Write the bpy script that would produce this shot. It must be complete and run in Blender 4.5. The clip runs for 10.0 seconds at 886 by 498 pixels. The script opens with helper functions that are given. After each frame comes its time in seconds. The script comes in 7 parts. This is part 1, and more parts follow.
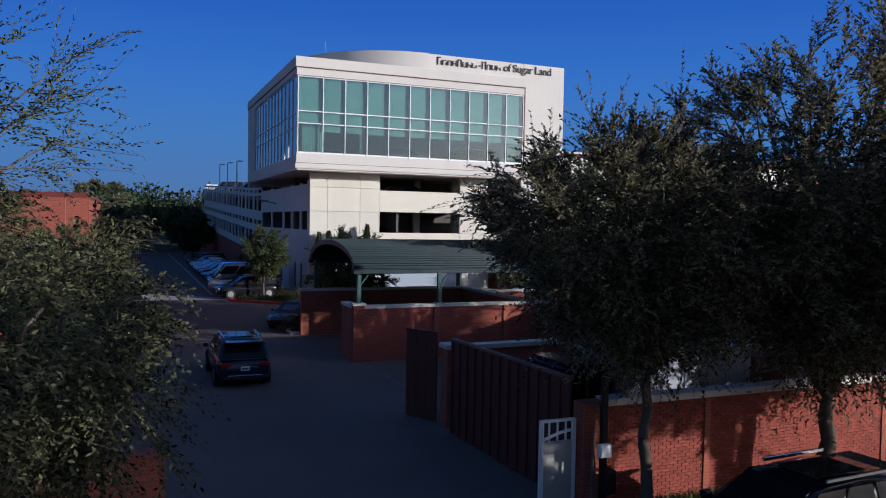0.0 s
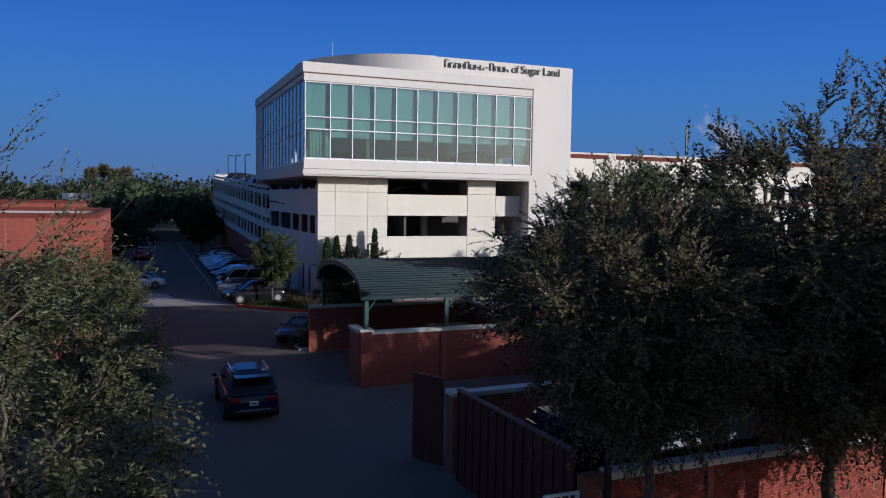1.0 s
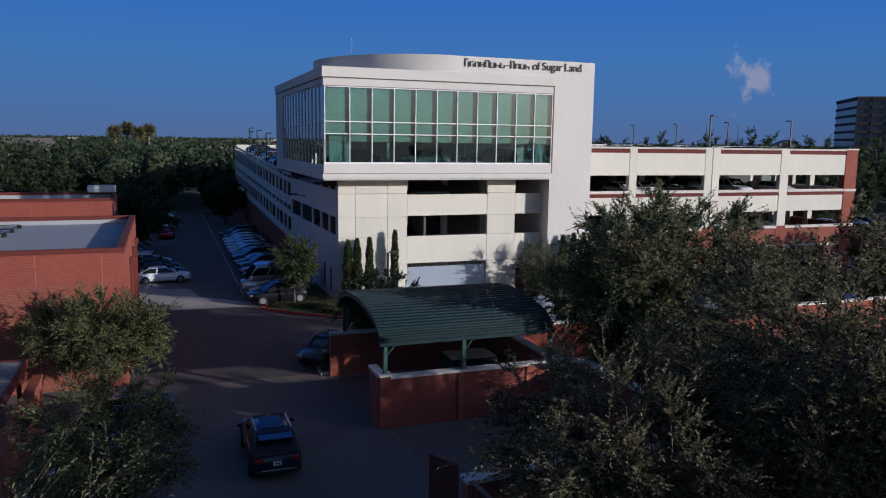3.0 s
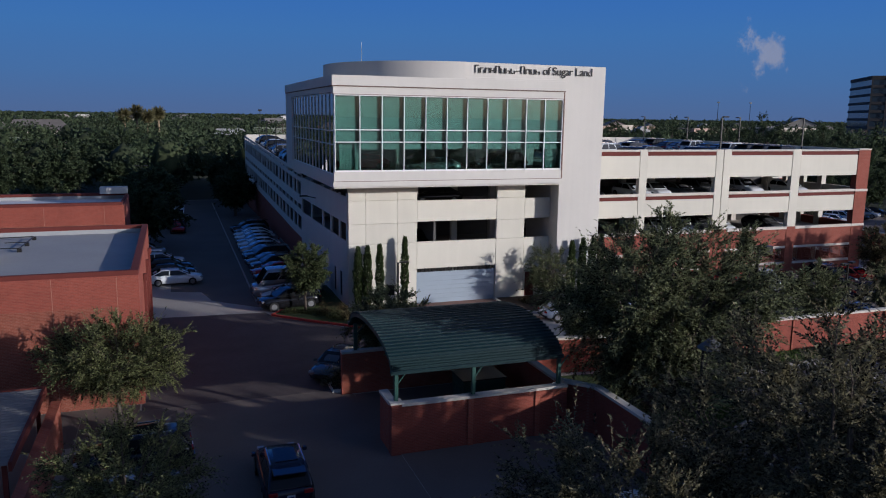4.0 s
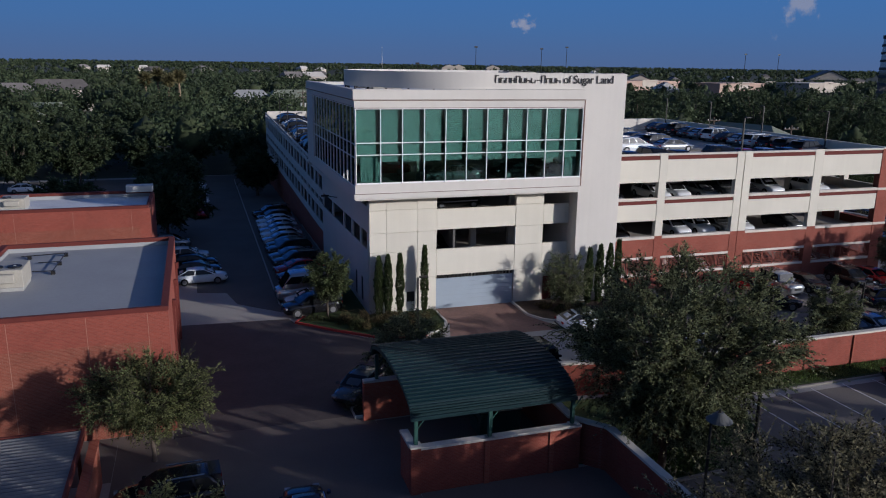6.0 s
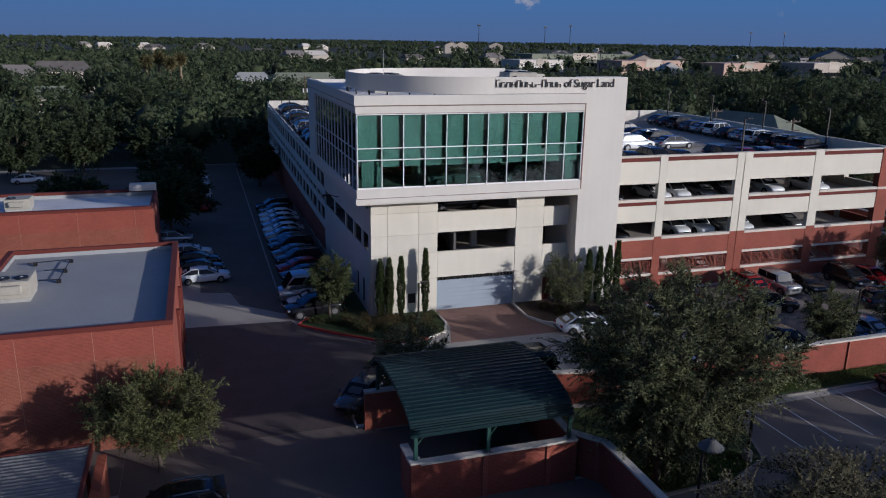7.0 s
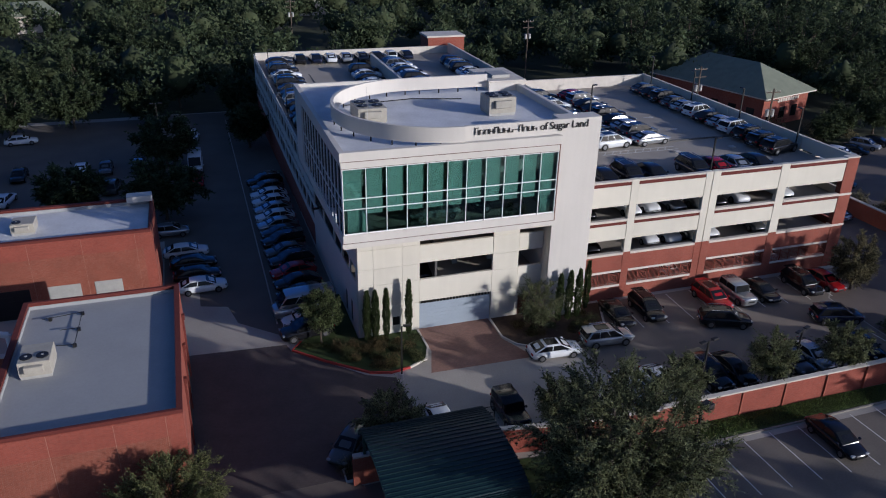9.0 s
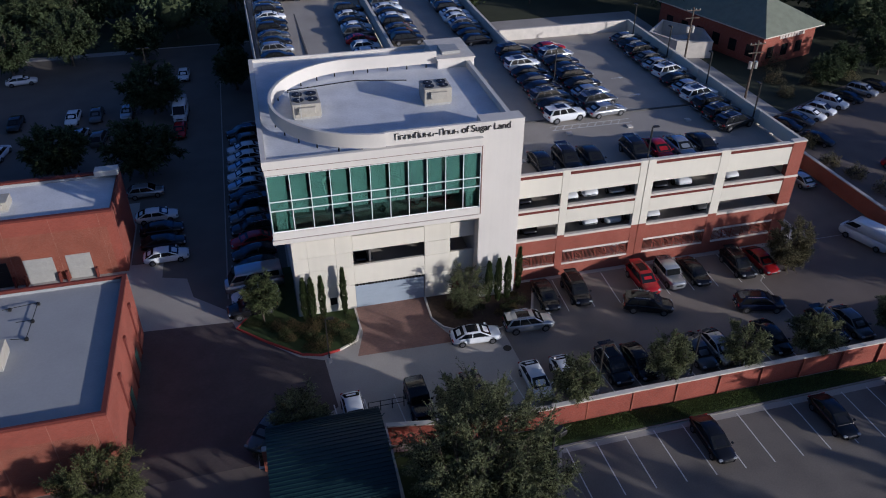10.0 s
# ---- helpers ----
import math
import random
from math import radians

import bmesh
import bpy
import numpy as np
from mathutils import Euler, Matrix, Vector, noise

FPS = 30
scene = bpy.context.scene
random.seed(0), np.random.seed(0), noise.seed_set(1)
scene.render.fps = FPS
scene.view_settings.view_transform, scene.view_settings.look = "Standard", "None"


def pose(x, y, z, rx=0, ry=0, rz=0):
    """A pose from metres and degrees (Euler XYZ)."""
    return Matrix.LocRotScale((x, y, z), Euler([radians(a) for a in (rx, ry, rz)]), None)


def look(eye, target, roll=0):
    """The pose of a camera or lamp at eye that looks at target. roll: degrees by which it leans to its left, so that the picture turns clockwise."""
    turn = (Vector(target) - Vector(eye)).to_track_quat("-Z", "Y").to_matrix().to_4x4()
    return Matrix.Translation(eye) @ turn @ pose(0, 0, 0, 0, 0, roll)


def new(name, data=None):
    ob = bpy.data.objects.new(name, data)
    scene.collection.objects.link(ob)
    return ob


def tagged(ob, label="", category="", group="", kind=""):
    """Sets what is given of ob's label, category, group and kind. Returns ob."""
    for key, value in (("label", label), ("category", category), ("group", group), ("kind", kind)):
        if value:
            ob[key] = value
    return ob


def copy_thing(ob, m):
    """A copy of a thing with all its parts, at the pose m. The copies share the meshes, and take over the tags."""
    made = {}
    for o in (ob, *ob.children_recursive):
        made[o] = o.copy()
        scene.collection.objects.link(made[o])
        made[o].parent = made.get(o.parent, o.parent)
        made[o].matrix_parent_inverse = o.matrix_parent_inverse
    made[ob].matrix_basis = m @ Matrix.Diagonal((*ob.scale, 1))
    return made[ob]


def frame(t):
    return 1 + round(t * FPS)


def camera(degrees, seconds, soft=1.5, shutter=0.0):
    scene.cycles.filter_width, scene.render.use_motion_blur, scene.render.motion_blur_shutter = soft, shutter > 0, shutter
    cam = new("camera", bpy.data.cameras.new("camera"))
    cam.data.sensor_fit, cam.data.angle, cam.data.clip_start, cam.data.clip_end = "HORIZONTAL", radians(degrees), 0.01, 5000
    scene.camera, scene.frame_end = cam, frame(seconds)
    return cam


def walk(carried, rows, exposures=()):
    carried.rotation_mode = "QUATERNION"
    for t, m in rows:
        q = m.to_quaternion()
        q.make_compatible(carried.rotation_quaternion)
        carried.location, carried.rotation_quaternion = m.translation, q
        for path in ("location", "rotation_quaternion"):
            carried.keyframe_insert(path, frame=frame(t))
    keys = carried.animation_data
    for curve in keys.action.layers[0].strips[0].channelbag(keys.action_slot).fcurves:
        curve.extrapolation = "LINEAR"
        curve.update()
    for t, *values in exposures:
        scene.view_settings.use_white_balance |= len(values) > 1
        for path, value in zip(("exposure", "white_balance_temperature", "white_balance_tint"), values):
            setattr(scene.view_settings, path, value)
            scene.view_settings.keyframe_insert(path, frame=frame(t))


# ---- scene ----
import itertools

# ---- the camera and its way ----
cam = camera(60.6, 10.0, soft=1.05)
PATH = [
    (0, (0.274, -0.228, 6.048), (1.039, 1.619, 5.978), 1.0),
    (0.5, (0.306, -0.232, 7.067), (1.06, 1.618, 6.966), 0.9),
    (1, (0.332, -0.225, 8.166), (1.075, 1.627, 8.035), 0.9),
    (1.5, (0.453, -0.095, 9.112), (1.18, 1.76, 8.931), 0.7),
    (2, (0.46, -0.157, 10.272), (1.174, 1.698, 10.052), 0.7),
    (2.5, (0.457, -0.228, 11.567), (1.157, 1.628, 11.315), 0.7),
    (3, (0.482, -0.222, 12.765), (1.167, 1.636, 12.483), 0.8),
    (4.5, (0.392, -0.064, 16.427), (1.039, 1.79, 16.047), 0.8),
    (5, (0.388, -0.057, 17.62), (1.019, 1.795, 17.206), 0.9),
    (5.5, (0.382, -0.055, 18.802), (0.997, 1.795, 18.357), 0.9),
    (7, (0.474, -0.141, 22.13), (1.068, 1.692, 21.596), 0.9),
    (7.5, (0.582, -0.09, 23.142), (1.218, 1.721, 22.582), 0.9),
    (8, (0.589, 0.055, 25.746), (1.259, 1.835, 25.128), 1.0),
    (8.5, (0.444, 0.056, 31.065), (1.08, 1.804, 30.332), 1.1),
    (9, (1.265, -0.086, 36.263), (1.847, 1.63, 35.416), 1.2),
    (9.5, (5.471, -0.851, 41.714), (5.974, 0.822, 40.739), 0.7),
    (10, (12.12, -1.648, 47.237), (12.534, -0.049, 46.11), 0.2),
]
walk(cam, [(t, look(eye, target, roll)) for t, eye, target, roll in PATH],
     [(0.0, 0.24, 5820, 12), (2.0, 0.14, 5820, 12), (3.2, 0.02, 5820, 12), (4.5, -0.06, 5820, 12), (7.5, -0.10, 5820, 12), (9.0, 0.05, 5820, 12), (10.0, 0.06, 5820, 12)])

# ---- light ----
SUN_TO = Vector((1.06, -1.0, 0.0)).normalized()      # level direction towards the low sun
SUN_UP = radians(12.5)
world = bpy.data.worlds.new("sky")
scene.world = world
world.use_nodes = True
wn = world.node_tree.nodes
sky = wn.new("ShaderNodeTexSky")
sky.sky_type = "NISHITA"
sky.sun_disc = False
sky.sun_elevation = SUN_UP
sky.sun_rotation = math.atan2(SUN_TO.x, SUN_TO.y)
sky.air_density, sky.dust_density, sky.ozone_density = 1.0, 3.0, 5.0
wn["Background"].inputs["Strength"].default_value = 0.091
tint = wn.new("ShaderNodeMix")
tint.data_type, tint.blend_type = "RGBA", "MULTIPLY"
tint.inputs[0].default_value = 1.0
tint.inputs[7].default_value = (0.98, 0.94, 1.06, 1)
world.node_tree.links.new(sky.outputs["Color"], tint.inputs[6])
world.node_tree.links.new(tint.outputs[2], wn["Background"].inputs["Color"])

sun_data = bpy.data.lights.new("sun", "SUN")
sun_data.energy, sun_data.angle, sun_data.color = 3.8, radians(0.6), (1.0, 0.93, 0.85)
sun = new("sun", sun_data)
sun_way = Vector((SUN_TO.x * math.cos(SUN_UP), SUN_TO.y * math.cos(SUN_UP), math.sin(SUN_UP)))
sun.matrix_world = look(sun_way * 200, (0, 0, 0))

# ---- materials ----


def mat(name, col, rough=0.8, metal=0.0, var=0.25, scale=1.5, fine=20.0, bump=0.0, spec=0.3, rand=0.0, island=0.0, coat=0.0, streak=0.0):
    """A surface of one colour with two scales of variation; rand: spread between objects; island: between loose pieces."""
    m = bpy.data.materials.new(name)
    m.use_nodes = True
    t, n, l = m.node_tree, m.node_tree.nodes, m.node_tree.links
    b = n["Principled BSDF"]
    b.inputs["Roughness"].default_value = rough
    b.inputs["Metallic"].default_value = metal
    b.inputs["Specular IOR Level"].default_value = spec
    b.inputs["Coat Weight"].default_value = coat
    b.inputs["Coat Roughness"].default_value = 0.04
    co = n.new("ShaderNodeTexCoord")
    n1, n2 = n.new("ShaderNodeTexNoise"), n.new("ShaderNodeTexNoise")
    n1.inputs["Scale"].default_value, n2.inputs["Scale"].default_value = scale, fine
    n1.inputs["Detail"].default_value = 5.0
    n2.inputs["Detail"].default_value = 3.0
    for q in (n1, n2):
        l.new(co.outputs["Object"], q.inputs["Vector"])
    mix = n.new("ShaderNodeMath")
    mix.operation = "MULTIPLY_ADD"
    mix.inputs[1].default_value = 0.65
    l.new(n1.outputs["Fac"], mix.inputs[0])
    m2 = n.new("ShaderNodeMath")
    m2.operation = "MULTIPLY"
    m2.inputs[1].default_value = 0.35
    l.new(n2.outputs["Fac"], m2.inputs[0])
    l.new(m2.outputs[0], mix.inputs[2])
    val = mix.outputs[0]
    if streak:
        mp, n3, s3 = n.new("ShaderNodeMapping"), n.new("ShaderNodeTexNoise"), n.new("ShaderNodeMath")
        mp.inputs["Scale"].default_value = (2.2, 2.2, 0.10)
        n3.inputs["Scale"].default_value, n3.inputs["Detail"].default_value = 1.0, 6.0
        l.new(co.outputs["Object"], mp.inputs["Vector"])
        l.new(mp.outputs[0], n3.inputs["Vector"])
        s3.operation = "MULTIPLY_ADD"
        s3.inputs[1].default_value = streak
        l.new(n3.outputs["Fac"], s3.inputs[0])
        l.new(val, s3.inputs[2])
        s4 = n.new("ShaderNodeMath")
        s4.operation = "SUBTRACT"
        s4.inputs[1].default_value = streak * 0.5
        l.new(s3.outputs[0], s4.inputs[0])
        val = s4.outputs[0]
    if rand or island:
        src = n.new("ShaderNodeObjectInfo").outputs["Random"] if rand else n.new("ShaderNodeNewGeometry").outputs["Random Per Island"]
        a = n.new("ShaderNodeMath")
        a.operation = "MULTIPLY_ADD"
        a.inputs[1].default_value = rand or island
        l.new(src, a.inputs[0])
        l.new(val, a.inputs[2])
        c = n.new("ShaderNodeMath")
        c.operation = "SUBTRACT"
        c.inputs[1].default_value = (rand or island) / 2
        l.new(a.outputs[0], c.inputs[0])
        val = c.outputs[0]
    ramp = n.new("ShaderNodeMapRange")
    ramp.inputs["From Min"].default_value, ramp.inputs["From Max"].default_value = 0.25, 0.75
    ramp.inputs["To Min"].default_value, ramp.inputs["To Max"].default_value = 1 - var, 1 + var
    ramp.clamp = False
    l.new(val, ramp.inputs["Value"])
    cm = n.new("ShaderNodeVectorMath")
    cm.operation = "SCALE"
    cm.inputs[0].default_value = col
    l.new(ramp.outputs[0], cm.inputs["Scale"])
    l.new(cm.outputs[0], b.inputs["Base Color"])
    if bump:
        bp = n.new("ShaderNodeBump")
        bp.inputs["Strength"].default_value = bump
        bp.inputs["Distance"].default_value = 0.02
        l.new(n2.outputs["Fac"], bp.inputs["Height"])
        l.new(bp.outputs["Normal"], b.inputs["Normal"])
    return m


def brick_mat(name, c1, c2, mortar, w=0.215, h=0.075, floor=False):
    m = mat(name, (1, 1, 1), rough=0.9, var=0.22, scale=0.5, fine=9.0)
    n, l = m.node_tree.nodes, m.node_tree.links
    b = n["Principled BSDF"]
    shade = b.inputs["Base Color"].links[0].from_socket
    co = n.new("ShaderNodeTexCoord")
    sx, cx = n.new("ShaderNodeSeparateXYZ"), n.new("ShaderNodeCombineXYZ")
    l.new(co.outputs["Object"], sx.inputs[0])
    if floor:
        l.new(sx.outputs["X"], cx.inputs["X"])
        l.new(sx.outputs["Y"], cx.inputs["Y"])
    else:
        add = n.new("ShaderNodeMath")
        l.new(sx.outputs["X"], add.inputs[0])
        l.new(sx.outputs["Y"], add.inputs[1])
        l.new(add.outputs[0], cx.inputs["X"])
        l.new(sx.outputs["Z"], cx.inputs["Y"])
    br = n.new("ShaderNodeTexBrick")
    br.inputs["Scale"].default_value = 1.0
    br.inputs["Brick Width"].default_value, br.inputs["Row Height"].default_value = w, h
    br.inputs["Mortar Size"].default_value = 0.006
    br.inputs["Mortar Smooth"].default_value = 0.3
    br.inputs["Color1"].default_value, br.inputs["Color2"].default_value = (*c1, 1), (*c2, 1)
    br.inputs["Mortar"].default_value = (*mortar, 1)
    l.new(cx.outputs[0], br.inputs["Vector"])
    mul = n.new("ShaderNodeVectorMath")
    mul.operation = "MULTIPLY"
    l.new(br.outputs["Color"], mul.inputs[0])
    l.new(shade, mul.inputs[1])
    l.new(mul.outputs[0], b.inputs["Base Color"])
    bp = n.new("ShaderNodeBump")
    bp.invert = True
    bp.inputs["Strength"].default_value, bp.inputs["Distance"].default_value = 0.5, 0.01
    l.new(br.outputs["Fac"], bp.inputs["Height"])
    l.new(bp.outputs["Normal"], b.inputs["Normal"])
    return m


def glass_mat(name, tint, gloss=1.0, base=0.05):
    """A thin tinted pane: sees through with its tint, mirrors by the angle."""
    m = bpy.data.materials.new(name)
    m.use_nodes = True
    n, l = m.node_tree.nodes, m.node_tree.links
    n.remove(n["Principled BSDF"])
    tr, gl, mx, lw = (n.new("ShaderNode" + k) for k in ("BsdfTransparent", "BsdfGlossy", "MixShader", "LayerWeight"))
    tr.inputs["Color"].default_value = (*tint, 1)
    gl.inputs["Roughness"].default_value = 0.02
    gl.inputs["Color"].default_value = (gloss, gloss, gloss, 1)
    lw.inputs["Blend"].default_value = 0.5
    pw, ad = n.new("ShaderNodeMath"), n.new("ShaderNodeMath")
    pw.operation, ad.operation = "POWER", "MULTIPLY_ADD"
    pw.inputs[1].default_value = 3.0
    ad.inputs[1].default_value, ad.inputs[2].default_value = 0.85, base
    ad.use_clamp = True
    l.new(lw.outputs["Facing"], pw.inputs[0])
    l.new(pw.outputs[0], ad.inputs[0])
    l.new(ad.outputs[0], mx.inputs[0])
    l.new(tr.outputs[0], mx.inputs[1])
    l.new(gl.outputs[0], mx.inputs[2])
    l.new(mx.outputs[0], n["Material Output"].inputs["Surface"])
    return m


def leaf_mat(name, col, island=0.9, scale=0.6):
    m = mat(name, col, rough=0.65, var=0.55, scale=scale, fine=4.0, spec=0.18, island=island)
    n, l = m.node_tree.nodes, m.node_tree.links
    b = n["Principled BSDF"]
    src = b.inputs["Base Color"].links[0].from_socket
    tl, mx = n.new("ShaderNodeBsdfTranslucent"), n.new("ShaderNodeMixShader")
    l.new(src, tl.inputs["Color"])
    mx.inputs[0].default_value = 0.42
    l.new(b.outputs[0], mx.inputs[1])
    l.new(tl.outputs[0], mx.inputs[2])
    l.new(mx.outputs[0], n["Material Output"].inputs["Surface"])
    return m


CREAM = mat("cream_precast", (0.635, 0.592, 0.495), 0.85, var=0.07, scale=0.35, fine=14, bump=0.15, rand=0.25, streak=0.35)
WHITE = mat("white_stucco", (0.600, 0.560, 0.502), 0.8, var=0.06, scale=0.3, fine=12, bump=0.1, streak=0.4)
CAPW = mat("cast_stone", (0.60, 0.55, 0.48), 0.85, var=0.15, scale=1.2, fine=18, bump=0.2)
REVEAL = mat("brown_shadow_strip", (0.17, 0.105, 0.08), 0.85, var=0.15, scale=1, fine=14)
STRIPE = mat("brown_red_band", (0.125, 0.028, 0.021), 0.85, var=0.15, scale=1, fine=14)
GRILLE = mat("lattice_red_metal", (0.27, 0.075, 0.05), 0.6, var=0.15, scale=2, fine=12)
REDPANEL = brick_mat("red_brick_facing", (0.24, 0.062, 0.041), (0.285, 0.080, 0.054), (0.28, 0.14, 0.10))
BRICK = brick_mat("orange_red_brick", (0.232, 0.056, 0.037), (0.290, 0.072, 0.047), (0.28, 0.115, 0.085))
BRICK_L = brick_mat("lower_red_brick", (0.205, 0.057, 0.034), (0.265, 0.080, 0.049), (0.30, 0.16, 0.115))
BRICK_D = brick_mat("dark_red_brick", (0.30, 0.075, 0.045), (0.36, 0.10, 0.06), (0.30, 0.16, 0.12))
BRICKPIECE = mat("brick_piece", (0.275, 0.061, 0.041), 0.9, var=0.25, scale=3, fine=40, bump=0.3, rand=0.3)
BRICKREST = mat("brick_rest", (0.275, 0.061, 0.041), 0.9, var=0.25, scale=3, fine=40, bump=0.3, island=0.3)
MORTAR = mat("mortar", (0.22, 0.10, 0.07), 0.95, var=0.15, scale=4, fine=40)
ROOFW = mat("white_roof_membrane", (0.62, 0.62, 0.62), 0.7, var=0.22, scale=0.4, fine=5)
ROOFG = mat("grey_roof_membrane", (0.33, 0.33, 0.325), 0.75, var=0.10, scale=0.35, fine=5)
DECK = mat("deck_concrete", (0.345, 0.308, 0.262), 0.9, var=0.16, scale=0.25, fine=8, bump=0.1)
CONC = mat("concrete_paving", (0.375, 0.342, 0.300), 0.9, var=0.2, scale=0.22, fine=7, bump=0.15)
ASPH = mat("worn_asphalt", (0.150, 0.120, 0.102), 0.9, var=0.2, scale=0.3, fine=9, bump=0.2)
LOT = mat("pale_worn_asphalt", (0.170, 0.146, 0.122), 0.9, var=0.3, scale=0.25, fine=8, bump=0.2)
ALLEY = mat("dusty_asphalt", (0.135, 0.118, 0.102), 0.9, var=0.2, scale=0.25, fine=8, bump=0.2)
DRIVE = mat("tan_worn_asphalt", (0.205, 0.172, 0.144), 0.9, var=0.25, scale=0.22, fine=8, bump=0.2)
KERB = mat("worn_kerb_concrete", (0.23, 0.21, 0.185), 0.9, var=0.25, scale=0.8, fine=12, bump=0.15)
LAMPGREY = mat("weathered_grey_metal", (0.10, 0.098, 0.092), 0.6, metal=0.2, var=0.2, scale=2, fine=12)
JOINT = mat("joint_sealant", (0.36, 0.19, 0.13), 0.9, var=0.2, scale=3, fine=20)
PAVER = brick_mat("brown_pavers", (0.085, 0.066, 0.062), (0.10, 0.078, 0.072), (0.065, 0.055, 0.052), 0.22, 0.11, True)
PAVER_R = brick_mat("red_pavers", (0.24, 0.135, 0.105), (0.29, 0.165, 0.125), (0.18, 0.13, 0.105), 0.22, 0.11, True)
GRASS = mat("lawn", (0.042, 0.062, 0.018), 0.95, var=0.4, scale=0.7, fine=30, bump=0.6)
SOIL = mat("mulch", (0.07, 0.045, 0.03), 0.95, var=0.4, scale=3, fine=40, bump=0.5)
FIELD = mat("far_ground", (0.048, 0.052, 0.028), 0.95, var=0.4, scale=0.02, fine=0.3)
PAINT = mat("road_paint", (0.62, 0.60, 0.56), 0.8, var=0.25, scale=3, fine=25)
REDKERB = mat("red_painted_kerb", (0.42, 0.05, 0.04), 0.75, var=0.25, scale=2, fine=15)
GREEN = mat("green_roof_metal", (0.006, 0.023, 0.026), 0.42, metal=0.0, var=0.12, scale=0.6, fine=6, spec=0.5)
GREENF = mat("green_steel", (0.025, 0.075, 0.06), 0.45, var=0.12, scale=2, fine=10, spec=0.5)
RUST = mat("dark_red_gate_metal", (0.11, 0.035, 0.028), 0.6, var=0.25, scale=1.2, fine=10)
CAPRUST = mat("pale_gate_rail", (0.20, 0.11, 0.085), 0.7, var=0.25, scale=1.2, fine=10)
TRAILER = mat("pale_blue_grey_panel", (0.34, 0.36, 0.42), 0.55, var=0.12, scale=0.8, fine=10)
FRAME = mat("white_window_frame", (0.75, 0.75, 0.73), 0.45, var=0.04)
DARKF = mat("dark_bronze", (0.03, 0.028, 0.026), 0.45, metal=0.4, var=0.15)
STEEL = mat("galvanised_steel", (0.45, 0.45, 0.44), 0.45, metal=0.8, var=0.12, scale=3, fine=15)
GREYMET = mat("grey_metal", (0.40, 0.39, 0.36), 0.6, metal=0.2, var=0.15, scale=2, fine=12)
BEIGEMET = mat("beige_unit_metal", (0.38, 0.35, 0.29), 0.6, var=0.15, scale=2, fine=12)
DOORM = mat("pale_blue_door", (0.31, 0.36, 0.41), 0.55, var=0.06, scale=1)
BLIND = mat("roller_blind", (0.44, 0.54, 0.52), 0.8, var=0.06, scale=0.5, fine=20)
CARPET = mat("showroom_floor", (0.44, 0.41, 0.37), 0.4, var=0.15)
INWALL = mat("inner_wall", (0.58, 0.56, 0.52), 0.85, var=0.08)
SIGNM = mat("sign_letter_metal", (0.035, 0.03, 0.028), 0.5, metal=0.3, var=0.1)
BARK = mat("bark", (0.11, 0.085, 0.065), 0.95, var=0.4, scale=4, fine=25, bump=0.7)
OAK = leaf_mat("oak_leaf", (0.142, 0.126, 0.070))
YOUNG = leaf_mat("young_leaf", (0.100, 0.120, 0.052))
DRYSH = leaf_mat("dry_shrub_leaf", (0.11, 0.085, 0.04))
OAKL = leaf_mat("oak_leaf_grey", (0.140, 0.150, 0.075))
FRESH = leaf_mat("oak_leaf_fresh", (0.140, 0.149, 0.062))
OAK2 = leaf_mat("oak_leaf_warm", (0.108, 0.110, 0.054))
CYP = leaf_mat("cypress_leaf", (0.060, 0.082, 0.030), 0.6)
SHRUB = leaf_mat("shrub_leaf", (0.075, 0.085, 0.035))
WOODS = leaf_mat("woodland_leaf", (0.060, 0.080, 0.038), 0.5, 0.07)
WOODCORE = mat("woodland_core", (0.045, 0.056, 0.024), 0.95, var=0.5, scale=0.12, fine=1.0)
PALM = leaf_mat("palm_leaf", (0.17, 0.15, 0.07), 0.6)
STRAW = mat("palm_trunk", (0.27, 0.20, 0.13), 0.95, var=0.25, scale=2, fine=15)
TYRE = mat("tyre_rubber", (0.015, 0.015, 0.015), 0.85, var=0.2)
RIM = mat("alloy_rim", (0.20, 0.20, 0.21), 0.5, metal=0.9, var=0.1)
CARGLASS = mat("car_glass", (0.012, 0.013, 0.014), 0.08, var=0.1, spec=0.28)
CHROME = mat("chrome", (0.7, 0.7, 0.7), 0.15, metal=1.0, var=0.03)
TRIMB = mat("black_trim", (0.015, 0.015, 0.016), 0.5, var=0.1)
TAIL = mat("tail_lamp_red", (0.28, 0.012, 0.012), 0.2, var=0.1, spec=0.6)
HEADL = mat("head_lamp_glass", (0.28, 0.29, 0.30), 0.12, var=0.05, spec=0.6)
PLATEW = mat("plate_white", (0.62, 0.63, 0.64), 0.5, var=0.05)
PLATEB = mat("plate_bar", (0.03, 0.05, 0.16), 0.5, var=0.05)
CAR_COLS = {k: mat("car_paint_" + k, c, 0.16, metal=mt, var=0.04, spec=0.3, coat=0.3) for k, c, mt in (
    ("black", (0.010, 0.010, 0.012), 0.0), ("white", (0.68, 0.69, 0.70), 0.0), ("silver", (0.40, 0.41, 0.42), 0.6),
    ("grey", (0.11, 0.115, 0.12), 0.4), ("navy", (0.009, 0.013, 0.032), 0.0), ("red", (0.30, 0.012, 0.015), 0.0),
    ("blue", (0.02, 0.05, 0.20), 0.3), ("tan", (0.30, 0.27, 0.22), 0.4))}
GLASS = glass_mat("green_tinted_glass", (0.43, 0.62, 0.58), 0.95, 0.13)
GLASS_S = glass_mat("grey_glass", (0.14, 0.19, 0.19), 0.9, 0.10)
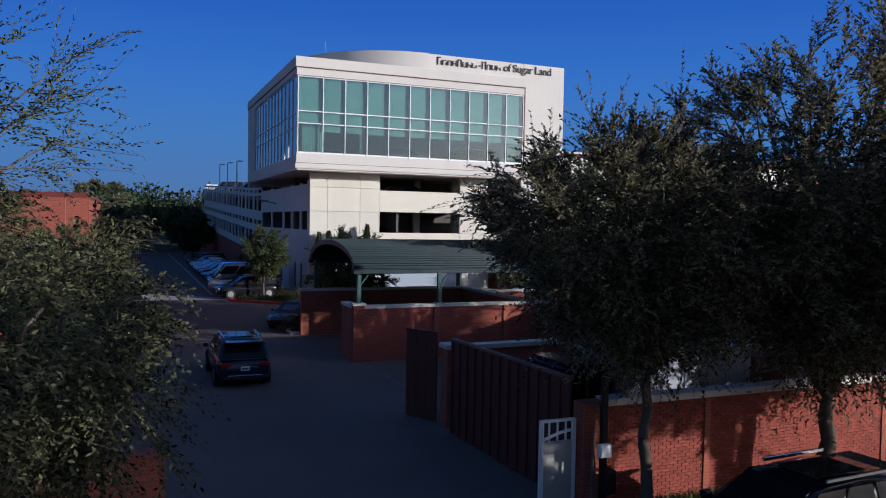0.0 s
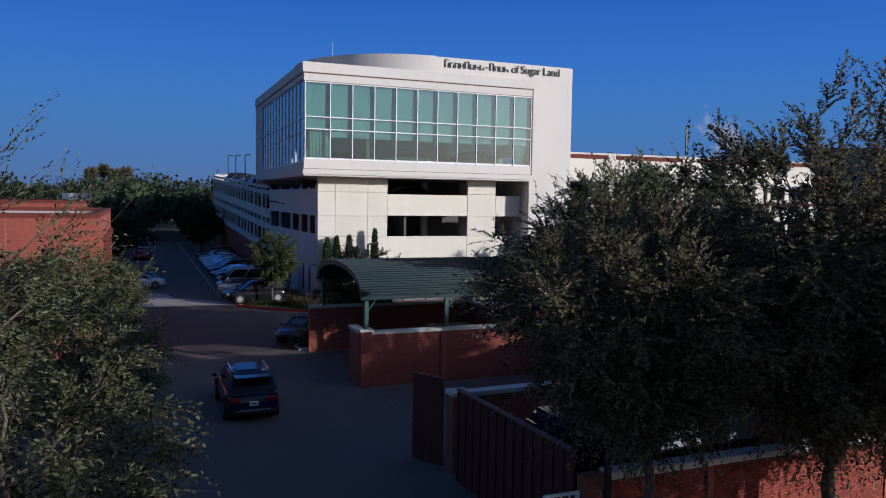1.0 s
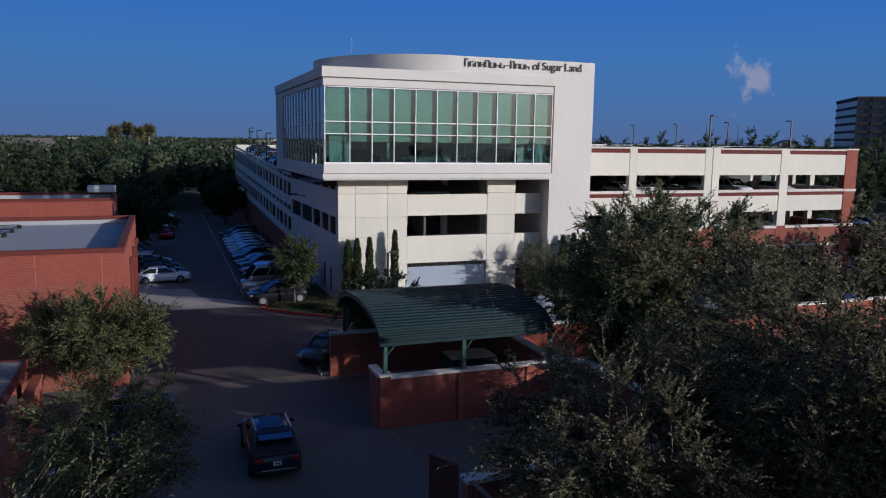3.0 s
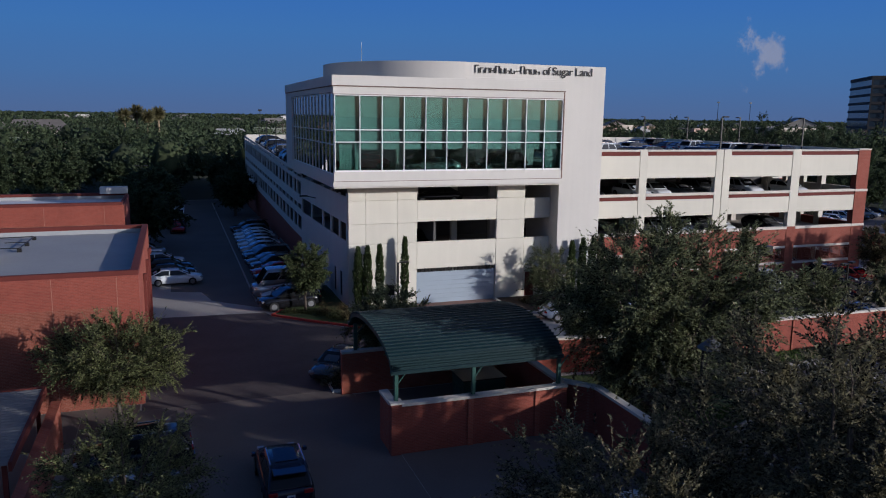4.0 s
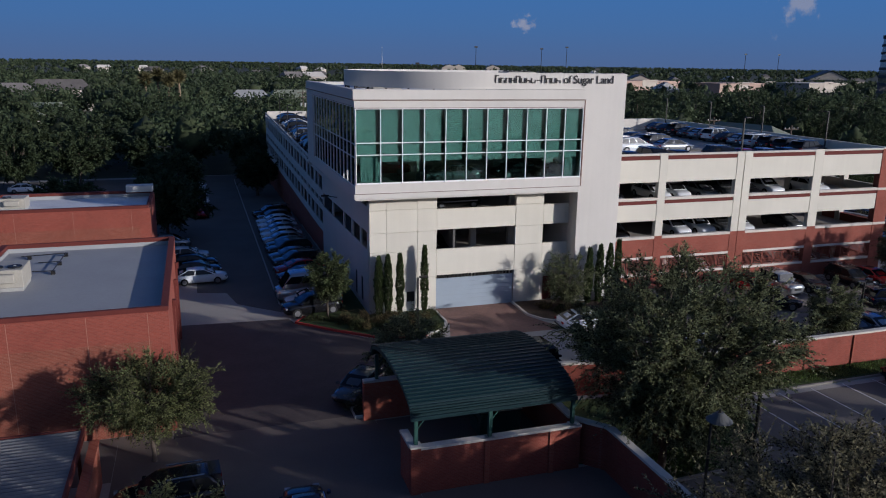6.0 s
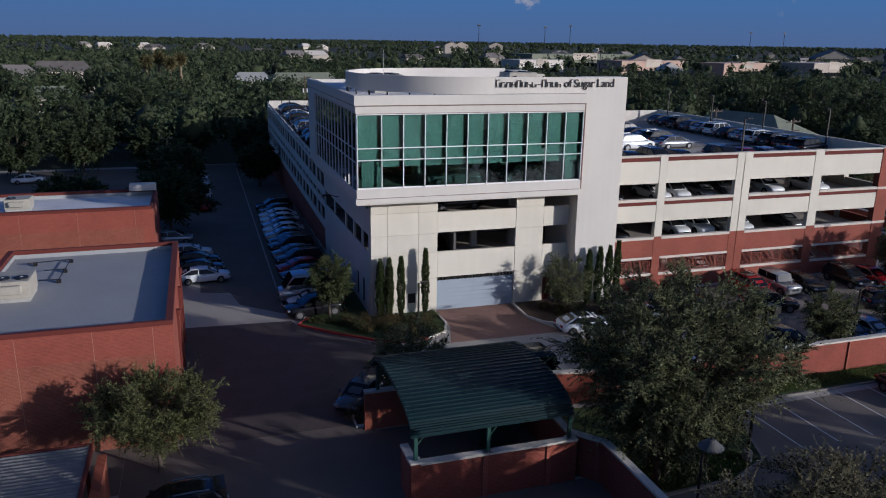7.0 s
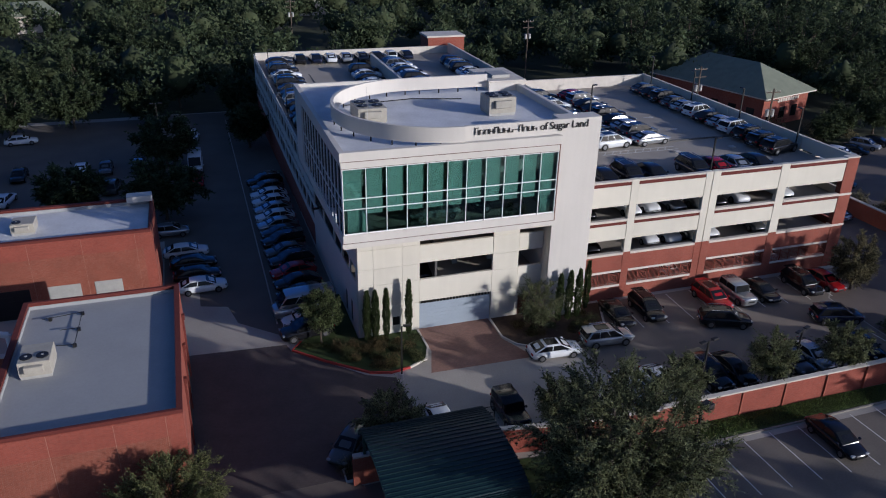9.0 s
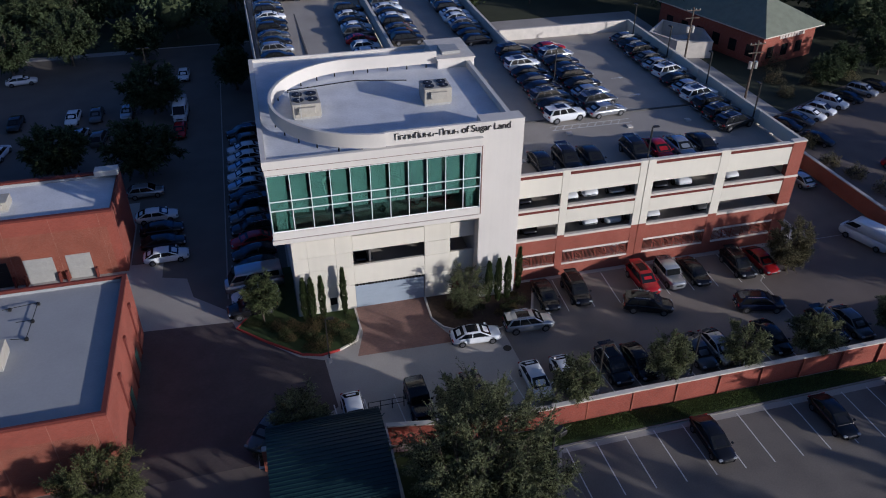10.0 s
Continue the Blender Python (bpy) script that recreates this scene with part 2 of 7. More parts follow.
SHELTER = mat("shelter_roof", (0.17, 0.165, 0.16), 0.7, var=0.15, scale=1, fine=8)
HIPROOF = mat("green_grey_shingle", (0.19, 0.205, 0.15), 0.85, var=0.2, scale=0.8, fine=12, bump=0.3)
HOUSEROOF = mat("brown_shingle", (0.17, 0.15, 0.135), 0.9, var=0.25, scale=0.3, fine=3, rand=0.8)
HOUSEWALL = mat("pale_house_wall", (0.46, 0.40, 0.33), 0.85, var=0.12, scale=0.3, fine=3, rand=0.6)
OFFICEG = mat("office_blue_glass", (0.03, 0.05, 0.075), 0.1, var=0.1, spec=0.8)
OFFICEC = mat("office_dark_concrete", (0.055, 0.05, 0.05), 0.8, var=0.1)
# dark grey that stands in for the shade deep inside the garage
DARKIN = mat("painted_garage_gloom", (0.10, 0.095, 0.09), 0.9, var=0.15)

# ---- building blocks ----


def part(name, bm, material, parent=None, label="", smooth=False):
    me = bpy.data.meshes.new(name)
    bm.to_mesh(me)
    bm.free()
    me.materials.append(material)
    if smooth:
        me.polygons.foreach_set("use_smooth", [True] * len(me.polygons))
    ob = new(name, me)
    if parent is not None:
        ob.parent = parent
    if label:
        ob["label"] = label
    return ob


def thing(name, label, category, group="", at=(0, 0, 0), rz=0.0, kind=""):
    ob = new(name)
    ob.matrix_basis = pose(*at, 0, 0, rz)
    return tagged(ob, label, category, group, kind)


def again(ob, at, rz=0.0, parent=None):
    """Another object on the same mesh."""
    o = ob.copy()
    scene.collection.objects.link(o)
    o.matrix_basis = pose(*at, 0, 0, rz)
    if parent is not None:
        o.parent = parent
    return o


def add_box(bm, x0, x1, y0, y1, z0, z1, bevel=0.0):
    r = bmesh.ops.create_cube(bm, size=1.0, matrix=Matrix.LocRotScale(((x0 + x1) / 2, (y0 + y1) / 2, (z0 + z1) / 2), None, (x1 - x0, y1 - y0, z1 - z0)))
    if bevel:
        es = list({e for v in r["verts"] for e in v.link_edges})
        bmesh.ops.bevel(bm, geom=es, offset=bevel, segments=1, affect="EDGES")
    return bm


def box(x0, x1, y0, y1, z0, z1, bevel=0.0):
    return add_box(bmesh.new(), x0, x1, y0, y1, z0, z1, bevel)


def add_cyl(bm, x, y, z0, z1, r0, r1=None, seg=12):
    bmesh.ops.create_cone(bm, cap_ends=True, segments=seg, radius1=r0, radius2=r0 if r1 is None else r1, depth=z1 - z0, matrix=Matrix.Translation((x, y, (z0 + z1) / 2)))
    return bm


def cyl(x, y, z0, z1, r0, r1=None, seg=12):
    return add_cyl(bmesh.new(), x, y, z0, z1, r0, r1, seg)


def add_rod(bm, a, b, r, r2=None, seg=6):
    a, b = Vector(a), Vector(b)
    q = (b - a).to_track_quat("Z", "Y").to_matrix().to_4x4()
    bmesh.ops.create_cone(bm, cap_ends=True, segments=seg, radius1=r, radius2=r if r2 is None else r2, depth=(b - a).length, matrix=Matrix.Translation((a + b) / 2) @ q)
    return bm


def loft_box(x0, x1, half, z0, z1):
    """A cab: upright box with a raked front and softened edges."""
    bm = box(x0, x1, -half, half, z0, z1)
    for v in bm.verts:
        if v.co.x < 0 and v.co.z > (z0 + z1) / 2:
            v.co.x += 0.28
    bmesh.ops.bevel(bm, geom=list(bm.edges), offset=0.12, segments=2, affect="EDGES")
    return bm


def rod(a, b, r, r2=None, seg=6):
    return add_rod(bmesh.new(), a, b, r, r2, seg)


def sheet(name, pts, z, material, label, category, kind="structure", thick=0.03):
    """A flat paved or planted piece of ground with a little thickness; pts go round it."""
    bm = bmesh.new()
    f = bm.faces.new([bm.verts.new((x, y, z)) for x, y in pts])
    if f.normal.z < 0 or (f.normal_update() or f.normal.z) < 0:
        f.normal_flip()
    r = bmesh.ops.extrude_face_region(bm, geom=[f])
    vs = [v for v in r["geom"] if isinstance(v, bmesh.types.BMVert)]
    bmesh.ops.translate(bm, verts=vs, vec=(0, 0, -thick))
    bmesh.ops.recalc_face_normals(bm, faces=bm.faces)
    return tagged(part(name, bm, material), label, category, kind=kind)


def strip(pts, w, z0, z1, closed=False):
    """A kerb or band that follows the line pts, w wide, from z0 to z1."""
    bm = bmesh.new()
    n = len(pts)
    rows = []
    for i, p in enumerate(pts):
        a = Vector(pts[(i - 1) % n] if closed or i else p)
        b = Vector(pts[(i + 1) % n] if closed or i < n - 1 else p)
        d = (b - a).normalized()
        nx, ny = -d.y * w / 2, d.x * w / 2
        rows.append([bm.verts.new((p[0] + sx * nx, p[1] + sx * ny, z)) for sx, z in ((-1, z0), (-1, z1), (1, z1), (1, z0))])
    for i in range(n if closed else n - 1):
        a, b = rows[i], rows[(i + 1) % n]
        for k in range(4):
            bm.faces.new((a[k], a[(k + 1) % 4], b[(k + 1) % 4], b[k]))
    if not closed:
        bm.faces.new(rows[0])
        bm.faces.new(rows[-1][::-1])
    bmesh.ops.recalc_face_normals(bm, faces=bm.faces)
    return bm


def blades(name, pts, material, parent=None, label=""):
    """A mesh of loose blades from an array (n, corners, 3)."""
    n, c = len(pts), len(pts[0])
    me = bpy.data.meshes.new(name)
    me.vertices.add(n * c)
    me.vertices.foreach_set("co", np.asarray(pts, dtype=np.float32).ravel())
    me.loops.add(n * c)
    me.loops.foreach_set("vertex_index", np.arange(n * c, dtype=np.int32))
    me.polygons.add(n)
    me.polygons.foreach_set("loop_start", np.arange(0, n * c, c, dtype=np.int32))
    me.update(calc_edges=True)
    me.materials.append(material)
    ob = new(name, me)
    if parent is not None:
        ob.parent = parent
    if label:
        ob["label"] = label
    return ob


def unit(rng, n):
    v = rng.normal(size=(n, 3))
    return v / np.linalg.norm(v, axis=1, keepdims=True)


def leaf_blades(rng, pos, way, size, wide=0.38):
    """Leaf blades at pos along way: a pointed blade each."""
    n = len(pos)
    side = np.cross(way, unit(rng, n))
    side /= np.linalg.norm(side, axis=1, keepdims=True) + 1e-9
    s = (size * rng.uniform(0.6, 1.35, (n, 1)))
    a, b = way * s, side * s * wide
    return np.stack([pos + b * 0.62, pos + a, pos + a * 0.25 - b * 0.62], axis=1)


def tubes(a, b, r0, r1, seg=6):
    """Tapered round sticks from a to b (arrays of points), as vertices and faces."""
    n = len(a)
    d = b - a
    d /= np.linalg.norm(d, axis=1, keepdims=True) + 1e-9
    ref = np.where(np.abs(d[:, 2:]) > 0.9, np.array([[1.0, 0, 0]]), np.array([[0, 0, 1.0]]))
    u = np.cross(d, ref)
    u /= np.linalg.norm(u, axis=1, keepdims=True) + 1e-9
    w = np.cross(d, u)
    t = np.arange(seg) * 2 * np.pi / seg
    ring = u[:, None, :] * np.cos(t)[None, :, None] + w[:, None, :] * np.sin(t)[None, :, None]
    v = np.concatenate([a[:, None, :] + ring * r0[:, None, None], b[:, None, :] + ring * r1[:, None, None]], axis=1)
    k = np.arange(seg)
    f = np.stack([k, (k + 1) % seg, (k + 1) % seg + seg, k + seg], 1)
    faces = (f[None] + (np.arange(n) * 2 * seg)[:, None, None]).reshape(-1, 4)
    return v.reshape(-1, 3), faces


def tube_part(name, sets, material, parent, label=""):
    V, F, off = [], [], 0
    for v, f in sets:
        V.append(v)
        F.append(f + off)
        off += len(v)
    me = bpy.data.meshes.new(name)
    me.from_pydata(np.concatenate(V).tolist(), [], np.concatenate(F).tolist())
    me.materials.append(material)
    me.polygons.foreach_set("use_smooth", [True] * len(me.polygons))
    ob = new(name, me)
    ob.parent = parent
    if label:
        ob["label"] = label
    return ob


def norm(v):
    return v / (np.linalg.norm(v, axis=-1, keepdims=True) + 1e-9)


def oak_leaves(rng, pos, way, size, wide, kite):
    """Pointed leaves lying mostly level; kite: broadest past the middle, for trees close by."""
    n = len(pos)
    side = norm(np.cross(way, unit(rng, n) * 0.75 + np.array([0, 0, 0.4])))
    s = size * rng.uniform(0.65, 1.3, (n, 1))
    a, b = way * s, side * s * wide * 0.5
    if kite:
        return np.stack([pos, pos + a * 0.55 + b, pos + a, pos + a * 0.55 - b], axis=1)
    return np.stack([pos + b, pos + a, pos - b], axis=1)


def branching(rng, fork, mid, rad, half, boughs, sides, twigs, leaves, leaf, twig, hang, wide, low, shoots, kite):
    """Boughs from the fork into an uneven crown; side branches on the boughs, twigs on those, leaves in two rows on the twigs."""
    k = np.arange(boughs) + 0.5
    z = 1 - (1 + low) * k / boughs
    az = k * 2.399963 + rng.uniform(-0.4, 0.4, boughs)
    flat = np.sqrt(np.maximum(0.08, 1 - z * z))
    tip = np.stack([np.cos(az) * flat, np.sin(az) * flat, z], 1) * rng.uniform(0.48, 0.80, (boughs, 1))
    tip = mid + tip * np.array([rad, rad, half])
    bend = fork + (tip - fork) * 0.45 + np.array([0, 0, 1.0]) * np.linalg.norm(tip - fork, axis=1)[:, None] * 0.10 + unit(rng, boughs) * rad * 0.10

    def along(i, u):
        u = u[:, None]
        return fork * (1 - u) ** 2 + bend[i] * 2 * u * (1 - u) + tip[i] * u * u
    # side branches
    n = boughs * sides
    bi = np.repeat(np.arange(boughs), sides)
    u = np.tile(np.linspace(0.26, 1.0, sides), boughs) + rng.uniform(-0.04, 0.04, n)
    p0 = along(bi, np.clip(u, 0, 1))
    out = norm((p0 - mid) / np.array([rad, rad, half]))
    d1 = norm(out * 0.75 + norm(tip - fork)[bi] * 0.35 + unit(rng, n) * 0.85 + np.array([0, 0, 0.22]))
    l1 = rad * rng.uniform(0.13, 0.33, n) * (1.2 - 0.4 * u)
    # twigs
    m = n * twigs
    si = np.repeat(np.arange(n), twigs)
    v = np.tile(np.linspace(0.12, 1.0, twigs), n)
    q0 = p0[si] + d1[si] * (l1[si] * v)[:, None] + np.array([0, 0, -0.10]) * (l1[si] * v * v)[:, None]
    out2 = norm((q0 - mid) / np.array([rad, rad, half]))
    far = np.linalg.norm((q0 - mid) / np.array([rad, rad, half]), axis=1)
    long = (rng.uniform(size=m) < shoots) & (far > 0.62)
    d2 = norm(d1[si] * 0.75 + out2 * 0.35 + unit(rng, m) * 0.75 + np.array([0, 0, 0.18]) + long[:, None] * np.array([0, 0, 0.55 if hang < 0.5 else 0.1]))
    l2 = twig * rng.uniform(0.45, 1.15, m) * np.where(long, 1.9, 1.0)
    droop = np.array([0, 0, -hang]) * l2[:, None] * np.where(long, 0.9, 0.7)[:, None]
    # leaves
    w = np.tile(np.linspace(0.08, 1.0, leaves), m)[:, None]
    D, L, Dr = np.repeat(d2, leaves, 0), np.repeat(l2, leaves)[:, None], np.repeat(droop, leaves, 0)
    pos = np.repeat(q0, leaves, 0) + D * L * w + Dr * w * w
    tang = norm(D * L + 2 * Dr * w)
    level = norm(np.cross(tang, np.array([0, 0, 1.0])) + unit(rng, len(tang)) * 0.35)
    flip = np.where(np.arange(len(pos)) % 2 == 0, 1.0, -1.0)[:, None]
    way = norm(tang * 0.75 + level * flip * 0.75 + unit(rng, len(pos)) * 0.45)
    blade = oak_leaves(rng, pos + unit(rng, len(pos)) * leaf * 0.2, way, leaf, wide, kite)
    stem_end = q0 + d2 * l2[:, None] + droop
    shown = long | (far > 0.72) & (rng.uniform(size=m) < 0.4)
    return along, blade, (p0, p0 + d1 * l1[:, None]), (q0[shown], stem_end[shown]), boughs

# ---- ground ----
bm = bmesh.new()
bmesh.ops.create_circle(bm, cap_ends=True, segments=64, radius=4800)
bmesh.ops.translate(bm, verts=bm.verts, vec=(0, 0, -0.06))
tagged(part("ground", bm, FIELD), "flat grassy ground reaching the horizon", "ground", kind="structure")
sheet("pavement", [(-62, -40), (88, -40), (88, 140), (-62, 140)], 0.0, CONC, "worn grey concrete yard and drives", "pavement", thick=0.05)
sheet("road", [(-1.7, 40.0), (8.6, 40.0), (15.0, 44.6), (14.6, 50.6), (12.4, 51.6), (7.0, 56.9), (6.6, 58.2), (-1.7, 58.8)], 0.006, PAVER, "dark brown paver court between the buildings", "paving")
sheet("pavement", [(18.5, 58.0), (18.6, 53.6), (17.6, 50.4), (27.0, 50.2), (25.4, 53.6), (25.4, 58.0)], 0.006, PAVER_R, "red brick paver apron before the garage door", "paving")
sheet("road", [(-3.6, 70.5), (-0.3, 70.3), (-0.3, 67.4), (2.2, 66.6), (2.9, 63.2), (6.3, 60.0), (12.6, 60.4), (12.2, 139.5), (-5.98, 139.5), (-5.98, 84.0), (-3.6, 84.0)], 0.005, ALLEY, "worn asphalt service alley beside the garage", "road")
sheet("road", [(-4.5, -30), (9.6, -30), (9.6, 31.1), (9.25, 39.0), (8.4, 39.99), (-1.7, 39.99), (-4.5, 39.99)], 0.005, ASPH, "dark worn asphalt of the entrance court", "road")
sheet("road", [(-12.8, 36.2), (-4.52, 36.2), (-4.52, 39.99), (-1.8, 39.99), (-1.8, 40.95), (-12.8, 40.95)], 0.0055, ASPH, "dark worn asphalt before the brick annex", "road")
sheet("road", [(9.27, 31.4), (17.9, 31.4), (17.9, 39.1), (9.27, 39.0)], 0.0052, ASPH, "dark asphalt floor under the canopy", "road")
sheet("road", [(9.62, 13.7), (19.25, 13.7), (19.25, 31.0), (9.62, 31.0)], 0.0055, ASPH, "dark worn asphalt yard behind the gate", "road")
sheet("road", [(31.6, 10), (88, 10), (88, 35.6), (31.6, 35.2)], 0.005, LOT, "asphalt parking lot with painted stall lines", "parking lot")
sheet("road", [(12.5, -30), (40, -30), (40, 8), (12.5, 8)], 0.004, ASPH, "asphalt lane beside the brick wall", "road")
sheet("road", [(-60, 84), (-6, 84), (-6, 138), (-60, 138)], 0.004, ALLEY, "asphalt car park behind the brick annexes", "parking lot")
sheet("road", [(59.6, 36.9), (88, 36.9), (88, 57.0), (66.5, 57.0), (60.2, 51.5)], 0.0045, ASPH, "dark asphalt drive by the garage corner", "road")
sheet("road", [(33.0, 39.2), (59.5, 39.2), (60.1, 51.6), (66.2, 57.0), (37.2, 57.2), (35.3, 52.3), (31.6, 50.6), (31.8, 45.0)], 0.008, DRIVE, "tan worn asphalt drive before the garage front", "road")
sheet("road", [(70, 57.1), (81, 57.1), (81, 130), (70, 130)], 0.004, ASPH, "asphalt lane beside the garage", "road")


def stall_lines(name, x0, n, step, y0, y1, lean, z=0.012):
    for i in range(n):
        x = x0 + i * step
        sheet(name, [(x, y0), (x + 0.10, y0), (x + 0.10 + lean, y1), (x + lean, y1)], z, PAINT, "white painted parking stall line", "stall line", thick=0.004)


sheet("road", [(82.0, 52), (128, 52), (128, 95.5), (104, 95.0), (84.0, 86.5), (82.0, 80)], 0.004, ASPH, "dark asphalt lot beside the bank building", "parking lot")
stall_lines("stall_line", 31.95, 14, 2.55, 35.6, 30.3, 0.08)
stall_lines("stall_line", 38.8, 9, 2.75, 51.8, 57.0, 0.2)
stall_lines("stall_line", 14.6, 18, 2.6, 44.9, 39.6, 0.5)
# grass verge with its kerb, along the low brick wall
sheet("lawn", [(24, 35.9), (90, 36.6), (90, 38.0), (24, 38.0)], 0.10, GRASS, "clipped grass verge along the brick wall", "lawn", thick=0.14)
tagged(part("kerb", strip([(31.4, 35.83), (90, 36.45)], 0.14, -0.02, 0.13), KERB), "worn concrete kerb of the verge", "kerb", kind="structure")
sheet("lawn", [(19.6, 28.4), (26.2, 28.7), (28.9, 29.9), (31.3, 35.6), (23.95, 37.9), (18.1, 38.6), (18.1, 31.3), (19.6, 31.0)], 0.05, GRASS, "mown lawn under the broad oak tree", "lawn", thick=0.09)
sheet("lawn", [(22.0, 16.6), (28.0, 16.6), (28.0, 21.0), (22.0, 21.0)], 0.05, GRASS, "small grass island in the parking lot", "lawn", thick=0.09)
sheet("road", [(19.45, 13.2), (31.58, 13.2), (31.58, 35.4), (29.0, 29.75), (26.2, 28.5), (19.45, 28.2)], 0.0048, LOT, "asphalt parking lot beside the yard wall", "parking lot")
tagged(part("kerb", strip([(19.6, 28.3), (26.2, 28.6), (28.95, 29.82), (31.4, 35.83)], 0.15, -0.02, 0.13), KERB), "worn concrete kerb of the lawn", "kerb", kind="structure")
sheet("lawn", [(9.9, 10.6), (29, 10.6), (29, 13.1), (9.9, 13.1)], 0.05, GRASS, "strip of lawn before the brick wall", "lawn", thick=0.09)

# planted bed at the corner of the building
BED = [(7.0, 57.0), (9.5, 54.5), (12.7, 51.8), (14.4, 51.3), (16.1, 51.6), (17.8, 52.5), (18.45, 54.2), (18.4, 57.3), (12.9, 57.3), (12.9, 66), (11.6, 66), (8.2, 58.4)]
sheet("planting_bed", BED, 0.10, GRASS, "planted corner bed with low green cover", "planting bed", thick=0.14)
tagged(part("kerb", strip([(7.9, 58.2), (7.0, 57.0), (9.5, 54.5), (12.7, 51.8), (14.4, 51.3), (16.1, 51.6)], 0.17, -0.02, 0.16), REDKERB), "red painted kerb of the corner bed", "kerb", kind="structure")
tagged(part("kerb", strip([(16.1, 51.6), (17.8, 52.5), (18.45, 54.2), (18.4, 57.3)], 0.17, -0.02, 0.16), CAPW), "pale concrete kerb beside the drive", "kerb", kind="structure")
BED2 = [(25.5, 57.3), (25.4, 53.9), (26.2, 52.4), (27.8, 51.3), (31.5, 50.9), (35.2, 52.6), (37.0, 57.2)]
sheet("planting_bed", BED2, 0.10, SOIL, "mulched bed before the white pier", "planting bed", thick=0.14)
tagged(part("kerb", strip(BED2, 0.17, -0.02, 0.16), CAPW), "pale concrete kerb of the mulched bed", "kerb", kind="structure")
BED3 = [(8.2, 39.6), (8.2, 40.8), (9.8, 41.6), (15.2, 42.2), (15.4, 40.2), (10.8, 39.5)]
sheet("planting_bed", BED3, 0.10, SOIL, "small planted island beside the enclosure", "planting bed", thick=0.14)
tagged(part("kerb", strip(BED3, 0.16, -0.02, 0.15, True), CAPW), "pale concrete kerb of the planted island", "kerb", kind="structure")
tagged(part("drain_cover", cyl(31.2, 48.1, 0.001, 0.014, 0.4, seg=20), DARKF), "dark iron drain cover in the drive", "drain cover")
tagged(part("kerb", strip([(6.3, 62), (6.3, 134)], 0.13, -0.02, 0.10), CONC), "concrete kerb of the alley stalls", "kerb", kind="structure")

# ---- the main building: showroom box, sign wall, base ----
dealer = thing("dealership_building", "cream showroom building with a wide green glass front", "building")


def wall_piece(name, x0, x1, y0, y1, z0, z1, m=CREAM, parent=dealer, label="", bevel=0.012):
    return part(name, box(x0, x1, y0, y1, z0, z1, bevel), m, parent, label)


FX0, FX1, FY, BY = 11.58, 30.45, 55.60, 79.9        # showroom box
GY = 57.35                                          # base wall
# fascias round the showroom, stepped
wall_piece("fascia", FX0, FX1, FY, FY + 0.35, 9.87, 10.98, WHITE)
wall_piece("fascia", FX0 - 0.08, FX1 - 0.02, FY - 0.08, FY + 0.33, 9.87, 10.25, WHITE)
wall_piece("fascia", FX0, FX1, FY, FY + 0.35, 16.68, 17.72, WHITE)
wall_piece("fascia", FX0 - 0.10, 30.60, FY - 0.10, FY + 0.35, 17.30, 18.04, WHITE)
wall_piece("fascia", FX0, FX0 + 0.35, FY + 0.36, BY, 9.87, 10.75, WHITE)
wall_piece("fascia", FX0, FX0 + 0.35, FY + 0.36, BY, 16.80, 17.60, WHITE)
wall_piece("fascia", FX0 - 0.10, FX0 + 0.35, FY + 0.36, BY + 0.05, 17.30, 18.04, WHITE)
wall_piece("pier", FX0 - 0.03, FX0 + 0.40, 75.9, BY, 10.75, 16.80, WHITE)
wall_piece("wall", FX0, 34.4, BY, BY + 0.3, 9.4, 17.95, WHITE)
wall_piece("soffit", FX0 + 0.05, FX1, FY + 0.05, BY, 9.75, 9.868, WHITE)
wall_piece("floor_slab", FX0 + 0.36, 30.45, FY + 0.36, BY, 10.2, 10.55, CARPET)
wall_piece("inner_wall", 13.5, 34.0, 68.0, 68.2, 10.55, 16.9, INWALL)
wall_piece("inner_ceiling", FX0 + 0.36, 30.45, FY + 0.36, BY, 16.75, 16.9, INWALL)
wall_piece("roof", FX0 + 0.36, 34.0, FY + 0.75, BY, 17.35, 17.62, ROOFW, label="white roof membrane with faint stains")
wall_piece("inner_column", 17.6, 18.0, 60.0, 60.4, 10.55, 16.75, INWALL)
wall_piece("inner_column", 24.6, 25.0, 60.0, 60.4, 10.55, 16.75, INWALL)
# solid dark strips painted as the shadow gaps and drip lines of the showroom box
for x0, x1, y0, y1, z0, z1 in ((FX1 + 0.002, FX1 + 0.10, FY - 0.004, FY + 0.30, 10.26, 17.28), (FX0 - 0.06, FX1 + 0.10, FY - 0.06, FY - 0.002, 17.235, 17.298), (FX0 - 0.012, FX1 - 0.03, FY - 0.012, FY - 0.002, 16.66, 16.70),
                               (FX0 - 0.06, FX0 - 0.002, FY + 0.36, BY, 17.235, 17.298), (FX0 - 0.012, FX0 - 0.002, FY + 0.36, 75.9, 16.78, 16.82), (FX0 - 0.012, FX1 - 0.03, FY - 0.012, FY - 0.002, 10.252, 10.29)):
    part("shadow_gap", box(x0, x1, y0, y1, z0, z1), REVEAL, dealer)
